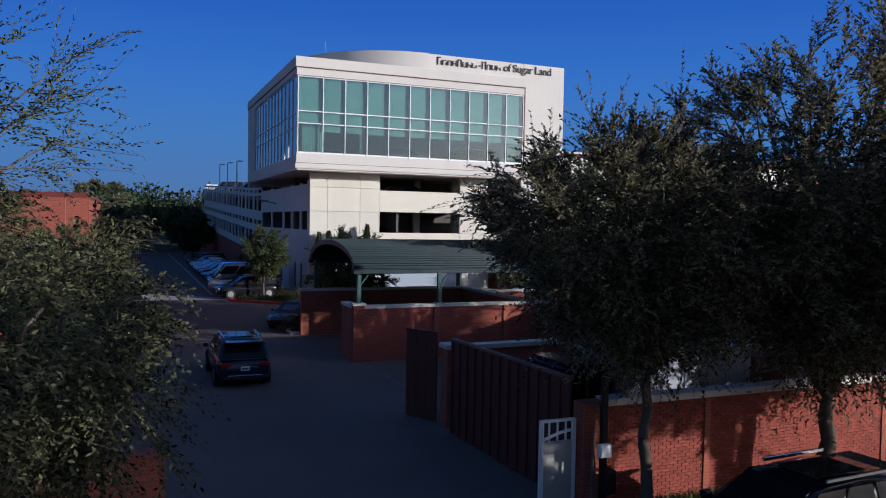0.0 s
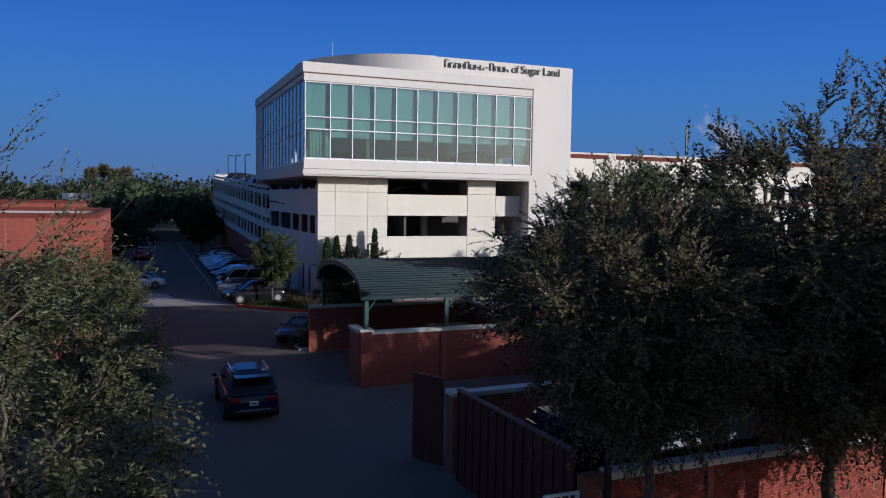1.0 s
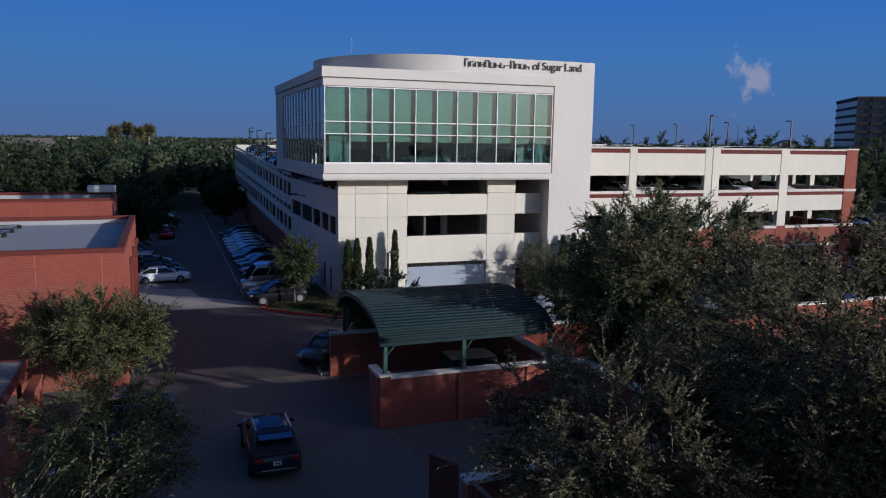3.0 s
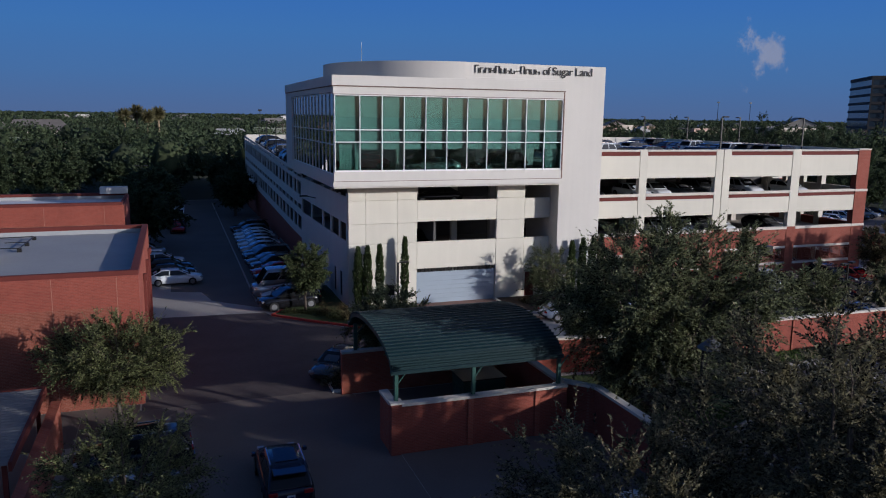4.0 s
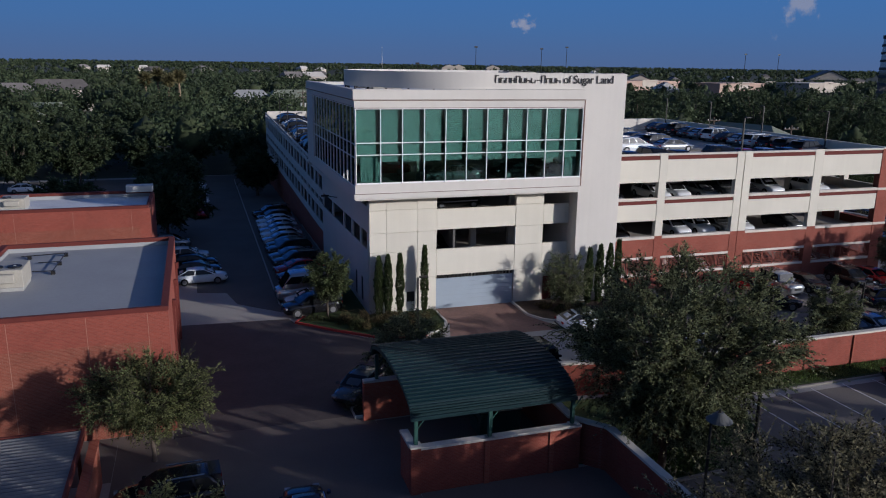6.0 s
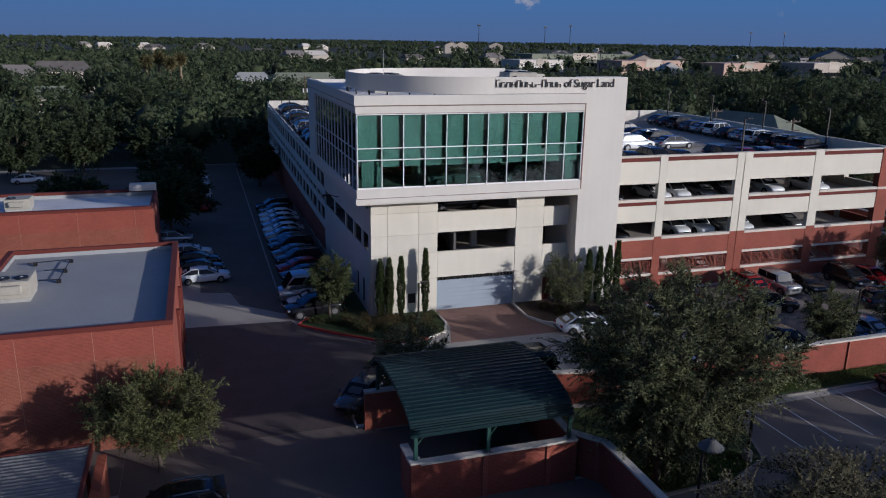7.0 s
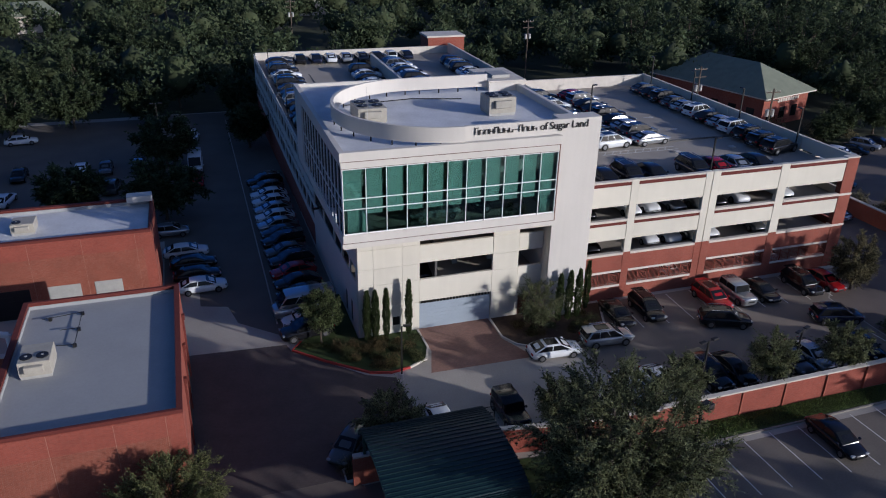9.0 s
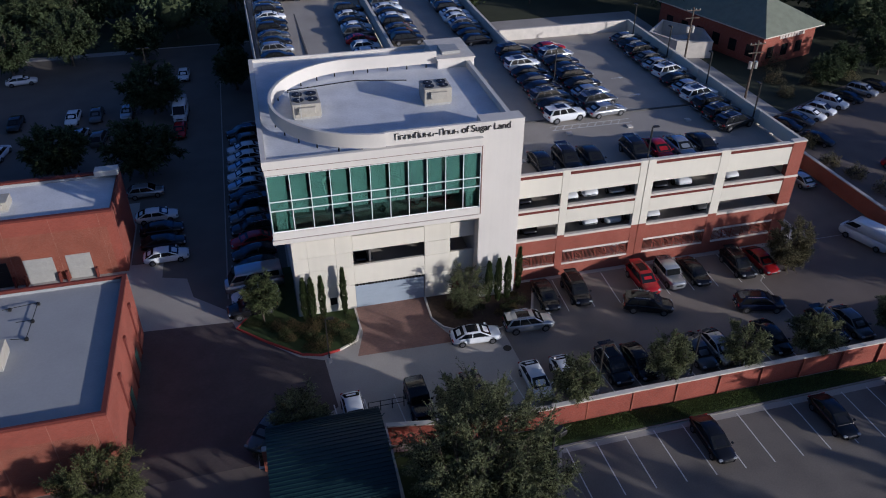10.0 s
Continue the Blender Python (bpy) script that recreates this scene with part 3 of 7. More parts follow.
# sign wall down to the ground
wall_piece("sign_wall", 30.50, 34.42, 55.97, 57.6, 0.0, 19.33, WHITE)
wall_piece("sign_wall", 22.0, 30.498, 55.97, 56.3, 18.05, 19.33, WHITE)
wall_piece("fascia_line", 22.0, 30.6, 55.93, 55.968, 18.06, 18.2, WHITE)
wall_piece("wall", 34.0, 34.42, 57.6, 79.9, 12.4, 18.3, WHITE)
wall_piece("wall", 30.5, 31.0, 57.6, 62.0, 0.0, 9.75, WHITE)
# curved roof screen on short posts
bm = bmesh.new()
prof = []
for k in range(141):
    a = radians(-90 - 180 * k / 140)
    prof.append((22.0 + 9.05 * math.cos(a), 65.05 + 9.08 * math.sin(a)))
prof.append((30.9, 74.13))
ringb = strip(prof, 0.28, 18.05, 19.33)
part("roof_screen", ringb, WHITE, dealer, "curved white roof screen wall standing on short posts", smooth=False)
post = None
for k in range(0, 141, 10):
    if post is None:
        post = part("screen_post", cyl(0, 0, 17.62, 18.1, 0.07, seg=8), DARKF, dealer)
        post.matrix_basis = pose(prof[k][0], prof[k][1], 0)
    else:
        again(post, (prof[k][0], prof[k][1], 0))
for k in range(4):
    again(post, (23.5 + 2.1 * k, 74.1, 0))
wall_piece("stair_block", 30.9, 34.9, 73.4, 79.4, 17.62, 18.6, WHITE)
wall_piece("stair_block_cap", 30.75, 35.0, 73.2, 79.5, 18.6, 18.75, CAPW)
part("roof_hatch", box(31.6, 33.6, 74.4, 76.6, 18.75, 19.1, 0.03), GREYMET, dealer)
part("lightning_rod", cyl(15.6, 63.5, 17.62, 21.2, 0.03, 0.012, 6), STEEL, dealer)
bm = bmesh.new()
for a, b in (((15.0, 71.2), (22, 72.2)), ((22, 72.2), (27, 71.0))):
    add_rod(bm, (a[0], a[1], 17.68), (b[0], b[1], 17.68), 0.05)
part("roof_conduit", bm, DARKF, dealer)

# front glass: frame, panes, blinds
front = part("window", box(FX0 + 0.10, FX1 - 0.02, FY + 0.10, FY + 0.20, 10.98, 11.10), FRAME, dealer, "white framed window band of green glass")
GX = [11.70, 13.58, 15.28, 17.0, 18.72, 20.45, 22.13, 23.82, 25.5, 27.18, 28.82, 30.40]
for gx in GX:
    part("mullion", box(gx - 0.03, gx + 0.03, FY + 0.02, FY + 0.19, 11.0, 16.68), FRAME, front)
for z in (13.2, 14.1, 16.62):
    part("transom", box(GX[0], GX[-1], FY + 0.03, FY + 0.17, z - 0.034, z + 0.034), FRAME, front)
for a, b in zip(GX, GX[1:]):
    for z0, z1 in ((11.1, 13.165), (13.235, 14.065), (14.135, 16.585)):
        p = part("pane", box(a + 0.031, b - 0.031, FY + 0.10, FY + 0.112, z0, z1), GLASS, front)
        p.visible_shadow = False
    bl = part("blind", box(a + 0.05, b - 0.27, FY + 0.30, FY + 0.32, 13.22 if a < 13 else 12.65, 16.6), BLIND, dealer)
bm = bmesh.new()
for k in range(14):
    add_cyl(bm, 12.15 + 0.11 * k, FY + 0.55, 10.56, 13.2, 0.065, seg=8)
part("curtain", bm, BLIND, dealer, "pale gathered curtain behind the corner glass", smooth=True)
bm = bmesh.new()
for k in range(9):
    add_cyl(bm, 29.25 + 0.11 * k, FY + 0.55, 10.56, 13.0, 0.065, seg=8)
part("curtain", bm, BLIND, dealer, "pale gathered curtain behind the end glass", smooth=True)
# side glass
side = part("window", box(FX0 + 0.10, FX0 + 0.20, FY + 0.36, 75.9, 10.75, 10.85), FRAME, dealer, "side window band of dark tinted glass")
ny = 13
for k in range(ny + 1):
    y = FY + 0.25 + (75.85 - FY - 0.25) * k / ny
    part("mullion", box(FX0 + 0.03, FX0 + 0.18, y - 0.03, y + 0.03, 10.85, 16.8), FRAME, side)
for z in (13.0, 14.0, 16.74):
    part("transom", box(FX0 + 0.04, FX0 + 0.16, FY + 0.2, 75.85, z - 0.032, z + 0.032), FRAME, side)
for k in range(ny):
    y0 = FY + 0.25 + (75.85 - FY - 0.25) * k / ny
    y1 = FY + 0.25 + (75.85 - FY - 0.25) * (k + 1) / ny
    for z0, z1 in ((10.85, 12.967), (13.033, 13.967), (14.033, 16.705)):
        p = part("pane", box(FX0 + 0.09, FX0 + 0.102, y0 + 0.031, y1 - 0.031, z0, z1), GLASS_S, side)
        p.visible_shadow = False

# base wall below the showroom: precast panels with joints, openings, door
JX = [13.02, 14.4, 17.0, 18.62]
ZR = [0.0, 2.9, 5.15, 6.75, 8.6, 9.74]
for (a, b), (z0, z1) in itertools.product(zip(JX, JX[1:]), zip(ZR, ZR[1:])):
    wall_piece("panel", a + 0.008, b - 0.008, GY, GY + 0.3, z0 + 0.008, z1 - 0.008)
for z0, z1 in ((2.95, 5.15), (6.8, 8.5)):
    wall_piece("panel", 18.63, 25.54, GY + 0.02, GY + 0.3, z0, z1)
    wall_piece("panel", 28.12, 30.48, GY + 0.02, GY + 0.3, z0, z1)
wall_piece("panel", 28.12, 30.48, GY + 0.02, GY + 0.3, 0.0, 2.94)
for z0, z1 in zip(ZR, ZR[1:]):
    wall_piece("panel", 25.56, 28.1, GY, GY + 0.3, z0 + 0.008, z1 - 0.008)
wall_piece("backing", 13.05, 18.5, GY + 0.305, GY + 0.45, 0, 9.7, CAPW)
wall_piece("backing", 25.6, 28.05, GY + 0.305, GY + 0.45, 0, 9.7, CAPW)
wall_piece("vent_grille", 16.1, 16.75, GY - 0.03, GY - 0.002, 0.9, 1.75, DARKF)
wall_piece("door", 28.3, 29.15, GY - 0.02, GY - 0.002, 0.1, 2.2, STRIPE, label="dark red service door in the base wall")
door = part("garage_door", box(18.64, 25.52, GY + 0.16, GY + 0.2, 0.0, 2.62), DOORM, dealer, "wide pale grey-blue roll-up garage door")
for k in range(7):
    part("slat", box(18.66, 25.5, GY + 0.135, GY + 0.158, 0.02 + 0.372 * k, 0.02 + 0.372 * k + 0.352, 0.006), DOORM, door)
bm = bmesh.new()
for k in range(22):
    add_box(bm, 18.75 + 0.31 * k, 18.95 + 0.31 * k, GY + 0.12, GY + 0.15, 2.66, 2.9)
part("door_lintel_grille", bm, DARKF, door)

# sign: plain bars for the maker's name, then the readable words
rng = random.Random(5)
step = 5.65 / 13
for k in range(13):
    x, tall = 22.78 + step * k, k in (0, 4, 9)
    bm = bmesh.new()
    if k == 8:
        add_box(bm, x + 0.06, x + step - 0.1, 55.89, 55.95, 18.74, 18.80)
    else:
        h = 0.60 if k in (0, 9) else 0.56 if tall else 0.40
        add_box(bm, x, x + 0.07, 55.89, 55.95, 18.55, 18.55 + h)
        add_box(bm, x + 0.071, x + step - 0.13, 55.89, 55.95, zb := 18.55 + (h - 0.06) * rng.choice((0.0, 0.5, 1.0)), zb + 0.06)
        add_box(bm, x + step - 0.129, x + step - 0.07, 55.89, 55.95, 18.55, 18.55 + h * rng.choice((1, 0.6)))
    part("sign_bar", bm, SIGNM, dealer, "dark metal sign bar")
words = bpy.data.curves.new("lettering", "FONT")
words.body, words.size, words.extrude, words.space_character = "of Sugar Land", 0.90, 0.03, 0.93
words.materials.append(SIGNM)
letters = new("lettering", words)
letters.parent = dealer
letters.matrix_basis = pose(28.62, 55.92, 18.55, 90, 0, 0)
letters["label"] = "dark metal letters standing off the wall"


def roof_unit(name, x0, x1, y0, y1, z, h, fans, label):
    u = thing(name, label, "air conditioner", "rooftop units", ((x0 + x1) / 2, (y0 + y1) / 2, z))
    w, d = (x1 - x0) / 2, (y1 - y0) / 2
    part("curb", box(-w * 0.95, w * 0.95, -d * 0.95, d * 0.95, 0, 0.22), GREYMET, u)
    part("casing", box(-w, w, -d, d, 0.22, h, 0.03), BEIGEMET, u)
    for k in range(4):
        part("louvre_panel", box(-w - 0.02, -w - 0.002, -d + 0.15 + k * d * 0.48, -d + 0.08 + (k + 1) * d * 0.46, 0.4, h - 0.2), GREYMET, u)
    part("hood", box(-w * 0.6, w * 0.6, -d - 0.35, -d - 0.003, h * 0.45, h * 0.85, 0.04), BEIGEMET, u)
    for k in range(fans):
        fx = -w * 0.5 + w * (k % 2)
        fy = (-0.4 + 0.8 * (k // 2)) * d
        f = part("fan_guard", cyl(fx, fy, h + 0.002, h + 0.08, min(w, d) * 0.38, seg=20), TRIMB, u)
        part("fan_hub", cyl(fx, fy, h + 0.081, h + 0.11, 0.09, seg=10), GREYMET, f)
    return u


roof_unit("rooftop_unit", 14.9, 17.5, 64.0, 67.4, 17.62, 1.5, 4, "beige rooftop air unit inside the curved screen")
roof_unit("rooftop_unit", 27.3, 30.0, 64.2, 66.6, 17.62, 1.7, 4, "beige rooftop air unit with top fans on the white roof")

# ---- the parking garage behind and beside ----
garage = thing("parking_garage", "cream and red brick parking garage with open decks", "parking garage")
RY = 57.72                                          # front of the right wing
RX1 = 66.3
for z0, z1 in ((10.55, 10.85), (7.45, 7.75), (3.9, 4.2)):
    part("deck", box(34.45, RX1 - 0.3, RY + 0.45, 99.0, z0, z1), DECK, garage, "grey concrete parking deck")
# sloping left deck and its neighbours
def ramp(x0, x1, y0, y1, za, zb, t=0.3):
    bm = box(x0, x1, y0, y1, -t, 0)
    for v in bm.verts:
        v.co.z += za + (zb - za) * (v.co.y - y0) / (y1 - y0)
    return bm


part("deck", ramp(30.9, 46.0, 80.3, 131.4, 10.85, 10.5), DECK, garage, "grey concrete parking ramp")
part("deck", box(13.4, 30.4, 57.7, 80.3, 7.5, 7.8), DECK, garage)
part("deck", box(13.4, 30.4, 57.7, 80.0, 3.9, 4.2), DECK, garage)
# added walls in the gloom colour, painted shade behind the open decks
part("gloom_wall", box(13.6, 30.4, 66.0, 66.2, 0, 9.7), DARKIN, garage)
part("gloom_wall", box(34.5, 65.9, 72.0, 72.2, 0, 11.0), DARKIN, garage)
part("divider_wall", ramp(30.45, 30.85, 80.3, 126.0, 11.6, 11.9, 2.2), CAPW, garage, "concrete dividing wall between two ramps")
# front of the right wing, level by level
PX = [(39.4, 40.2), (47.6, 48.4), (48.45, 49.3), (56.5, 57.55)]
ends = [34.44] + [v for p in (PX[0], (47.6, 49.3), PX[3]) for v in p] + [64.75]
bays = list(zip(ends[0::2], ends[1::2]))
for a, b in bays:
    part("parapet_cap", box(a, b, RY - 0.06, RY + 0.40, 12.32, 12.48, 0.015), CAPW, garage)
    part("band", box(a, b, RY + 0.03, RY + 0.33, 11.95, 12.318), STRIPE, garage, "brown-red painted band")
    part("spandrel", box(a, b, RY, RY + 0.36, 9.95, 11.948, 0.015), CREAM, garage)
    part("ledge", box(a, b, RY - 0.07, RY + 0.38, 8.32, 8.56, 0.015), CAPW, garage)
    part("band", box(a, b, RY + 0.03, RY + 0.33, 7.98, 8.318), STRIPE, garage)
    part("spandrel", box(a, b, RY, RY + 0.36, 6.45, 7.978, 0.015), CREAM, garage)
    part("ledge", box(a, b, RY - 0.07, RY + 0.38, 4.78, 5.02, 0.015), CAPW, garage)
    part("brick_spandrel", box(a, b, RY, RY + 0.36, 3.12, 4.778), REDPANEL, garage)
    part("lintel", box(a, b, RY - 0.05, RY + 0.36, 2.9, 3.118, 0.015), CAPW, garage)
    part("sill", box(a, b, RY - 0.07, RY + 0.40, 1.32, 1.55, 0.015), CAPW, garage)
    part("brick_spandrel", box(a, b, RY, RY + 0.36, 0.0, 1.318), REDPANEL, garage)
for a, b in PX:
    part("pier", box(a + 0.004, b - 0.004, RY - 0.03, RY + 0.45, 5.02, 12.50, 0.02), CREAM, garage)
    part("brick_pier", box(a + 0.004, b - 0.004, RY - 0.03, RY + 0.45, 0.0, 5.018), REDPANEL, garage)
part("brick_pier", box(64.76, RX1, RY - 0.05, RY + 0.6, 0.0, 12.42), REDPANEL, garage, "red brick end pier")
for z in (4.8, 8.3):
    part("pier_band", box(64.7, RX1 + 0.06, RY - 0.10, RY + 0.65, z, z + 0.24, 0.015), CAPW, garage)
part("parapet_cap", box(64.7, RX1 + 0.06, RY - 0.10, RY + 0.65, 12.42, 12.56, 0.015), CAPW, garage)
# decorative grilles of the ground level
for a, b in bays:
    n = max(2, round((b - a) / 1.3))
    w = (b - a) / n
    for k in range(n):
        bm = bmesh.new()
        add_box(bm, 0.02, w - 0.02, 0, 0.03, 1.56, 1.60)
        add_box(bm, 0.02, w - 0.02, 0, 0.03, 2.85, 2.89)
        for q in range(9):
            xx = 0.03 + (w - 0.06) * q / 8
            if k % 2 == 0 or q in (0, 8):
                add_box(bm, xx - 0.02, xx + 0.02, 0, 0.03, 1.6, 2.85)
        if k % 2:
            for r in (0.5, 0.34, 0.17):
                c, zc = w / 2, 2.22
                for x0, x1, z0, z1 in ((c - r, c + r, zc + r - .06, zc + r), (c - r, c + r, zc - r, zc - r + .06), (c - r, c - r + .06, zc - r, zc + r), (c + r - .06, c + r, zc - r, zc + r)):
                    add_box(bm, x0, x1, 0, 0.03, z0, z1)
        g = part("grille", bm, GRILLE, garage, "dark red metal lattice grille")
        g.location = (a + k * w, RY + 0.03, 0)
# right side and back of the right wing
for z0, z1, m in ((11.0, 12.46, CREAM), (7.4, 8.6, CREAM), (3.8, 5.0, REDPANEL), (0, 1.4, REDPANEL)):
    part("side_spandrel", box(RX1 - 0.35, RX1 - 0.01, RY + 0.61, 99.2, z0, z1), m, garage)
for k in range(6):
    part("side_pier", box(RX1 - 0.45, RX1, 65.5 + 6.6 * k, 66.3 + 6.6 * k, 0, 12.38), CREAM, garage)
part("back_parapet", box(46.3, RX1 - 0.36, 98.8, 99.2, 3.5, 12.4), CAPW, garage, "pale parapet wall at the back of the deck")
part("side_parapet", box(45.9, 46.25, 94.0, 131.4, 9.8, 12.2), CAPW, garage)
part("end_parapet", box(12.1, 46.2, 131.4, 131.8, 0.0, 11.7), CAPW, garage)
part("stair_tower", box(42.4, 49.2, 131.85, 136.5, 0, 13.1), REDPANEL, garage, "red brick stair tower")
part("stair_tower_cap", box(42.2, 49.4, 131.81, 136.7, 13.1, 13.4), CAPW, garage)
for k, j in itertools.product(range(5), range(2)):
    part("column", box(37 + 7.2 * k, 37.6 + 7.2 * k, 63.0 + 5 * j, 63.6 + 5 * j, 0, 11.0), CAPW, garage)
for k in range(3):
    part("column", box(19.5 + 3.6 * k, 20 + 3.6 * k, 61.5, 62, 0, 9.7), CAPW, garage)
# left side, leaning a degree, rising towards the back
lface = thing("garage_side_wall", "long cream garage side with rows of square openings, in shade", "garage wall", at=(13.0, GY + 0.31, 0), rz=0.93)
LEN = 74.0
part("deck", ramp(0.36, 18.2, 22.64, LEN - 0.3, 8.3, 10.5), DECK, lface, "grey concrete parking ramp")
part("deck", ramp(0.36, 7.1, 20.0, LEN - 0.3, 5.0, 7.2), DECK, lface, "grey concrete parking deck")
part("deck", ramp(0.36, 7.1, 20.0, LEN - 0.3, 1.6, 3.8), DECK, lface, "grey concrete parking deck")
PY = [0.02, 3.1, 6.4, 9.9] + [9.9 + 5.35 * k for k in range(1, 13)]


def rise(y):
    return max(0.0, (y - 22.5) * 0.043)


def side_band(y0, y1, z0, z1, x0=0.0, x1=0.13, m=WHITE, name="band"):
    bm = box(x0, x1, y0, y1, z0, z1)
    for v in bm.verts:
        v.co.z += rise(v.co.y)
    return part(name, bm, m, lface)


for y0, y1 in zip(PY, PY[1:]):
    w = y1 - y0
    low = y0 > 20
    if not low:
        side_band(y0, y1, 6.75, 8.85)
        side_band(y0, y1, 0.0, 5.3)
    else:
        side_band(y0, y1, 9.02, 9.3)
        side_band(y0, y1, 8.38, 8.75)
        side_band(y0, y1, 5.95, 6.9)
        side_band(y0, y1, 4.75, 5.45)
        side_band(y0, y1, 2.5, 3.3)
        side_band(y0, y1, 0.0 - rise(y0), 2.5, m=REDPANEL)
    pw = 0.45 if not low else 0.75
    side_band(y1 - pw, y1, 5.3, 9.0, 0.01, 0.14, name="pier")
    if low:
        side_band(y0 + w / 2 - 0.35, y0 + w / 2 + 0.1, 3.3, 9.0, 0.012, 0.138, name="pier")
        side_band(y1 - pw, y1, 0.5, 5.3, 0.01, 0.14, name="pier")
side_band(0.0, 0.5, 5.3, 9.15, 0.01, 0.14, name="pier")
for y in (2.0, 4.2):
    part("side_window", box(-0.02, -0.003, y, y + 0.5, 0.6, 2.6), DARKF, lface)
# added sheet in the gloom colour, painted shade behind the side openings
part("gloom_lining", ramp(7.2, 7.4, 0.1, LEN, 8.0, 10.4, 9.0), DARKIN, lface)
bm = bmesh.new()
add_rod(bm, (-0.02, 12.6, 7.5), (-0.9, 12.6, 7.7), 0.04)
add_box(bm, -1.5, -0.8, 12.45, 12.75, 7.66, 7.78)
part("wall_lamp", bm, DARKF, lface)

# ---- brick annexes on the other side of the court ----


def annex(name, x0, x1, y0, y1, h, roof_z, label, joints):
    a = thing(name, label, "building", "brick annexes")
    t = 0.35
    part("wall", box(x0, x1, y0, y0 + t, 0, h - 0.25), BRICK, a)
    part("wall", box(x0, x1, y1 - t, y1, 0, h - 0.25), BRICK, a)
    part("wall", box(x1 - t, x1, y0 + t, y1 - t, 0, h - 0.25), BRICK, a)
    part("wall", box(x0, x0 + t, y0 + t, y1 - t, 0, h - 0.25), BRICK, a)
    part("coping", strip([(x0 + t / 2, y0 + t / 2), (x1 - t / 2, y0 + t / 2), (x1 - t / 2, y1 - t / 2), (x0 + t / 2, y1 - t / 2)], t + 0.1, h - 0.249, h, True), STRIPE, a, "dark red metal coping")
    part("roof", box(x0 + t, x1 - t, y0 + t, y1 - t, roof_z - 0.3, roof_z), ROOFG, a, "pale grey roof membrane")
    part("inner_parapet", strip([(x0 + t + 0.04, y0 + t + 0.04), (x1 - t - 0.04, y0 + t + 0.04), (x1 - t - 0.04, y1 - t - 0.04), (x0 + t + 0.04, y1 - t - 0.04)], 0.07, roof_z, h - 0.26, True), ROOFG, a)
    part("brick_panel", box(x0 + 0.3, x1 - 0.95, y0 - 0.007, y0 - 0.001, 0, h - 1.85), BRICK_L, a, "darker red brick lower panel")
    for j in joints:
        part("control_joint", box(j - 0.011, j + 0.011, y0 - 0.014, y0 - 0.002, 0.2, h - 0.3), JOINT, a)
    return a


an1 = annex("brick_annex", -12.9, -1.55, 41.0, 58.4, 7.2, 6.65, "red brick flat-roofed annex with a pale membrane roof", (-9.3, -5.6, -2.6))
an2 = annex("brick_annex", -30.0, -3.75, 69.6, 78.3, 7.6, 7.0, "orange brick flat-roofed annex with loading doors", (-20.0, -14.4, -9.9, -5.3))
part("roof_cover", box(-29.6, -4.1, 70.0, 77.9, 7.002, 7.03), ROOFW, an2, "white roof membrane")
part("parapet_block", box(-6.2, -3.8, 77.0, 78.25, 7.6, 8.2, 0.02), WHITE, an2)
for k, y in enumerate((46.5, 51.0, 55.5)):
    dsp = part("downpipe_box", box(-1.54, -1.32, y - 0.2, y + 0.2, 5.5, 5.9, 0.02), STRIPE, an1)
    part("downpipe", box(-1.54, -1.4, y - 0.07, y + 0.07, 0.1, 5.5), STRIPE, dsp)
part("side_door", box(-1.545, -1.5, 48.0, 49.1, 0.0, 2.15), GREENF, an1)
part("side_door", box(-1.545, -1.5, 53.0, 54.1, 0.0, 2.15), GREENF, an1)
for x0, x1, m in ((-9.4, -7.0, GREYMET), (-13.4, -10.6, GREYMET), (-18.0, -14.9, TRIMB)):
    d = part("loading_door", box(x0, x1, 69.55, 69.597, 0.0, 2.9), m, an2, "pale metal loading door")
    for k in range(6):
        part("slat", box(x0 + 0.03, x1 - 0.03, 69.525, 69.548, 0.05 + 0.46 * k, 0.48 + 0.46 * k, 0.008), m, d)
    for xx in (x0 - 0.35, x1 + 0.12):
        part("bumper_post", box(xx, xx + 0.22, 69.1, 69.58, 0, 1.1, 0.03), STRIPE, an2)
roof_unit("rooftop_unit", -11.7, -9.7, 48.0, 50.4, 6.65, 1.3, 2, "weathered rooftop air unit on the brick annex")
roof_unit("rooftop_unit", -16.0, -14.0, 72.6, 74.6, 7.0, 1.1, 1, "small rooftop air unit on the loading annex")
pipes = thing("gas_pipe", "dark pipe run on blocks across the annex roof", "pipe", at=(0, -1.8, 6.65))
for a, b in (((-11.3, 57.6), (-8.6, 58.0)), ((-8.6, 58.0), (-8.7, 53.2)), ((-9.9, 55.6), (-8.6, 55.6)), ((-9.9, 53.4), (-8.7, 53.2))):
    part("pipe", rod((*a, 0.24), (*b, 0.24), 0.03), DARKF, pipes)
for x, y in ((-8.6, 58.0), (-8.65, 55.6), (-8.7, 53.3), (-10.8, 57.7)):
    part("support_block", box(x - 0.12, x + 0.12, y - 0.12, y + 0.12, 0, 0.23), DARKF, pipes)
# lower yard left of the annex
wl = thing("yard_wall", "red brick yard wall behind the annex", "wall")
part("wall", box(-30, -12.92, 58.0, 58.35, 0, 2.8), BRICK_D, wl)
part("cap", box(-30, -12.92, 57.92, 58.43, 2.8, 2.95), CAPW, wl)
bm = bmesh.new()
tank = thing("vent_stack", "white curved vent pipe beside the annex", "vent pipe")
part("pipe", rod((-13.6, 55, 0), (-13.6, 55, 6.4), 0.22, seg=12), FRAME, tank)
part("elbow", rod((-13.6, 55, 6.4), (-14.3, 54.8, 6.7), 0.24, seg=12), FRAME, tank)

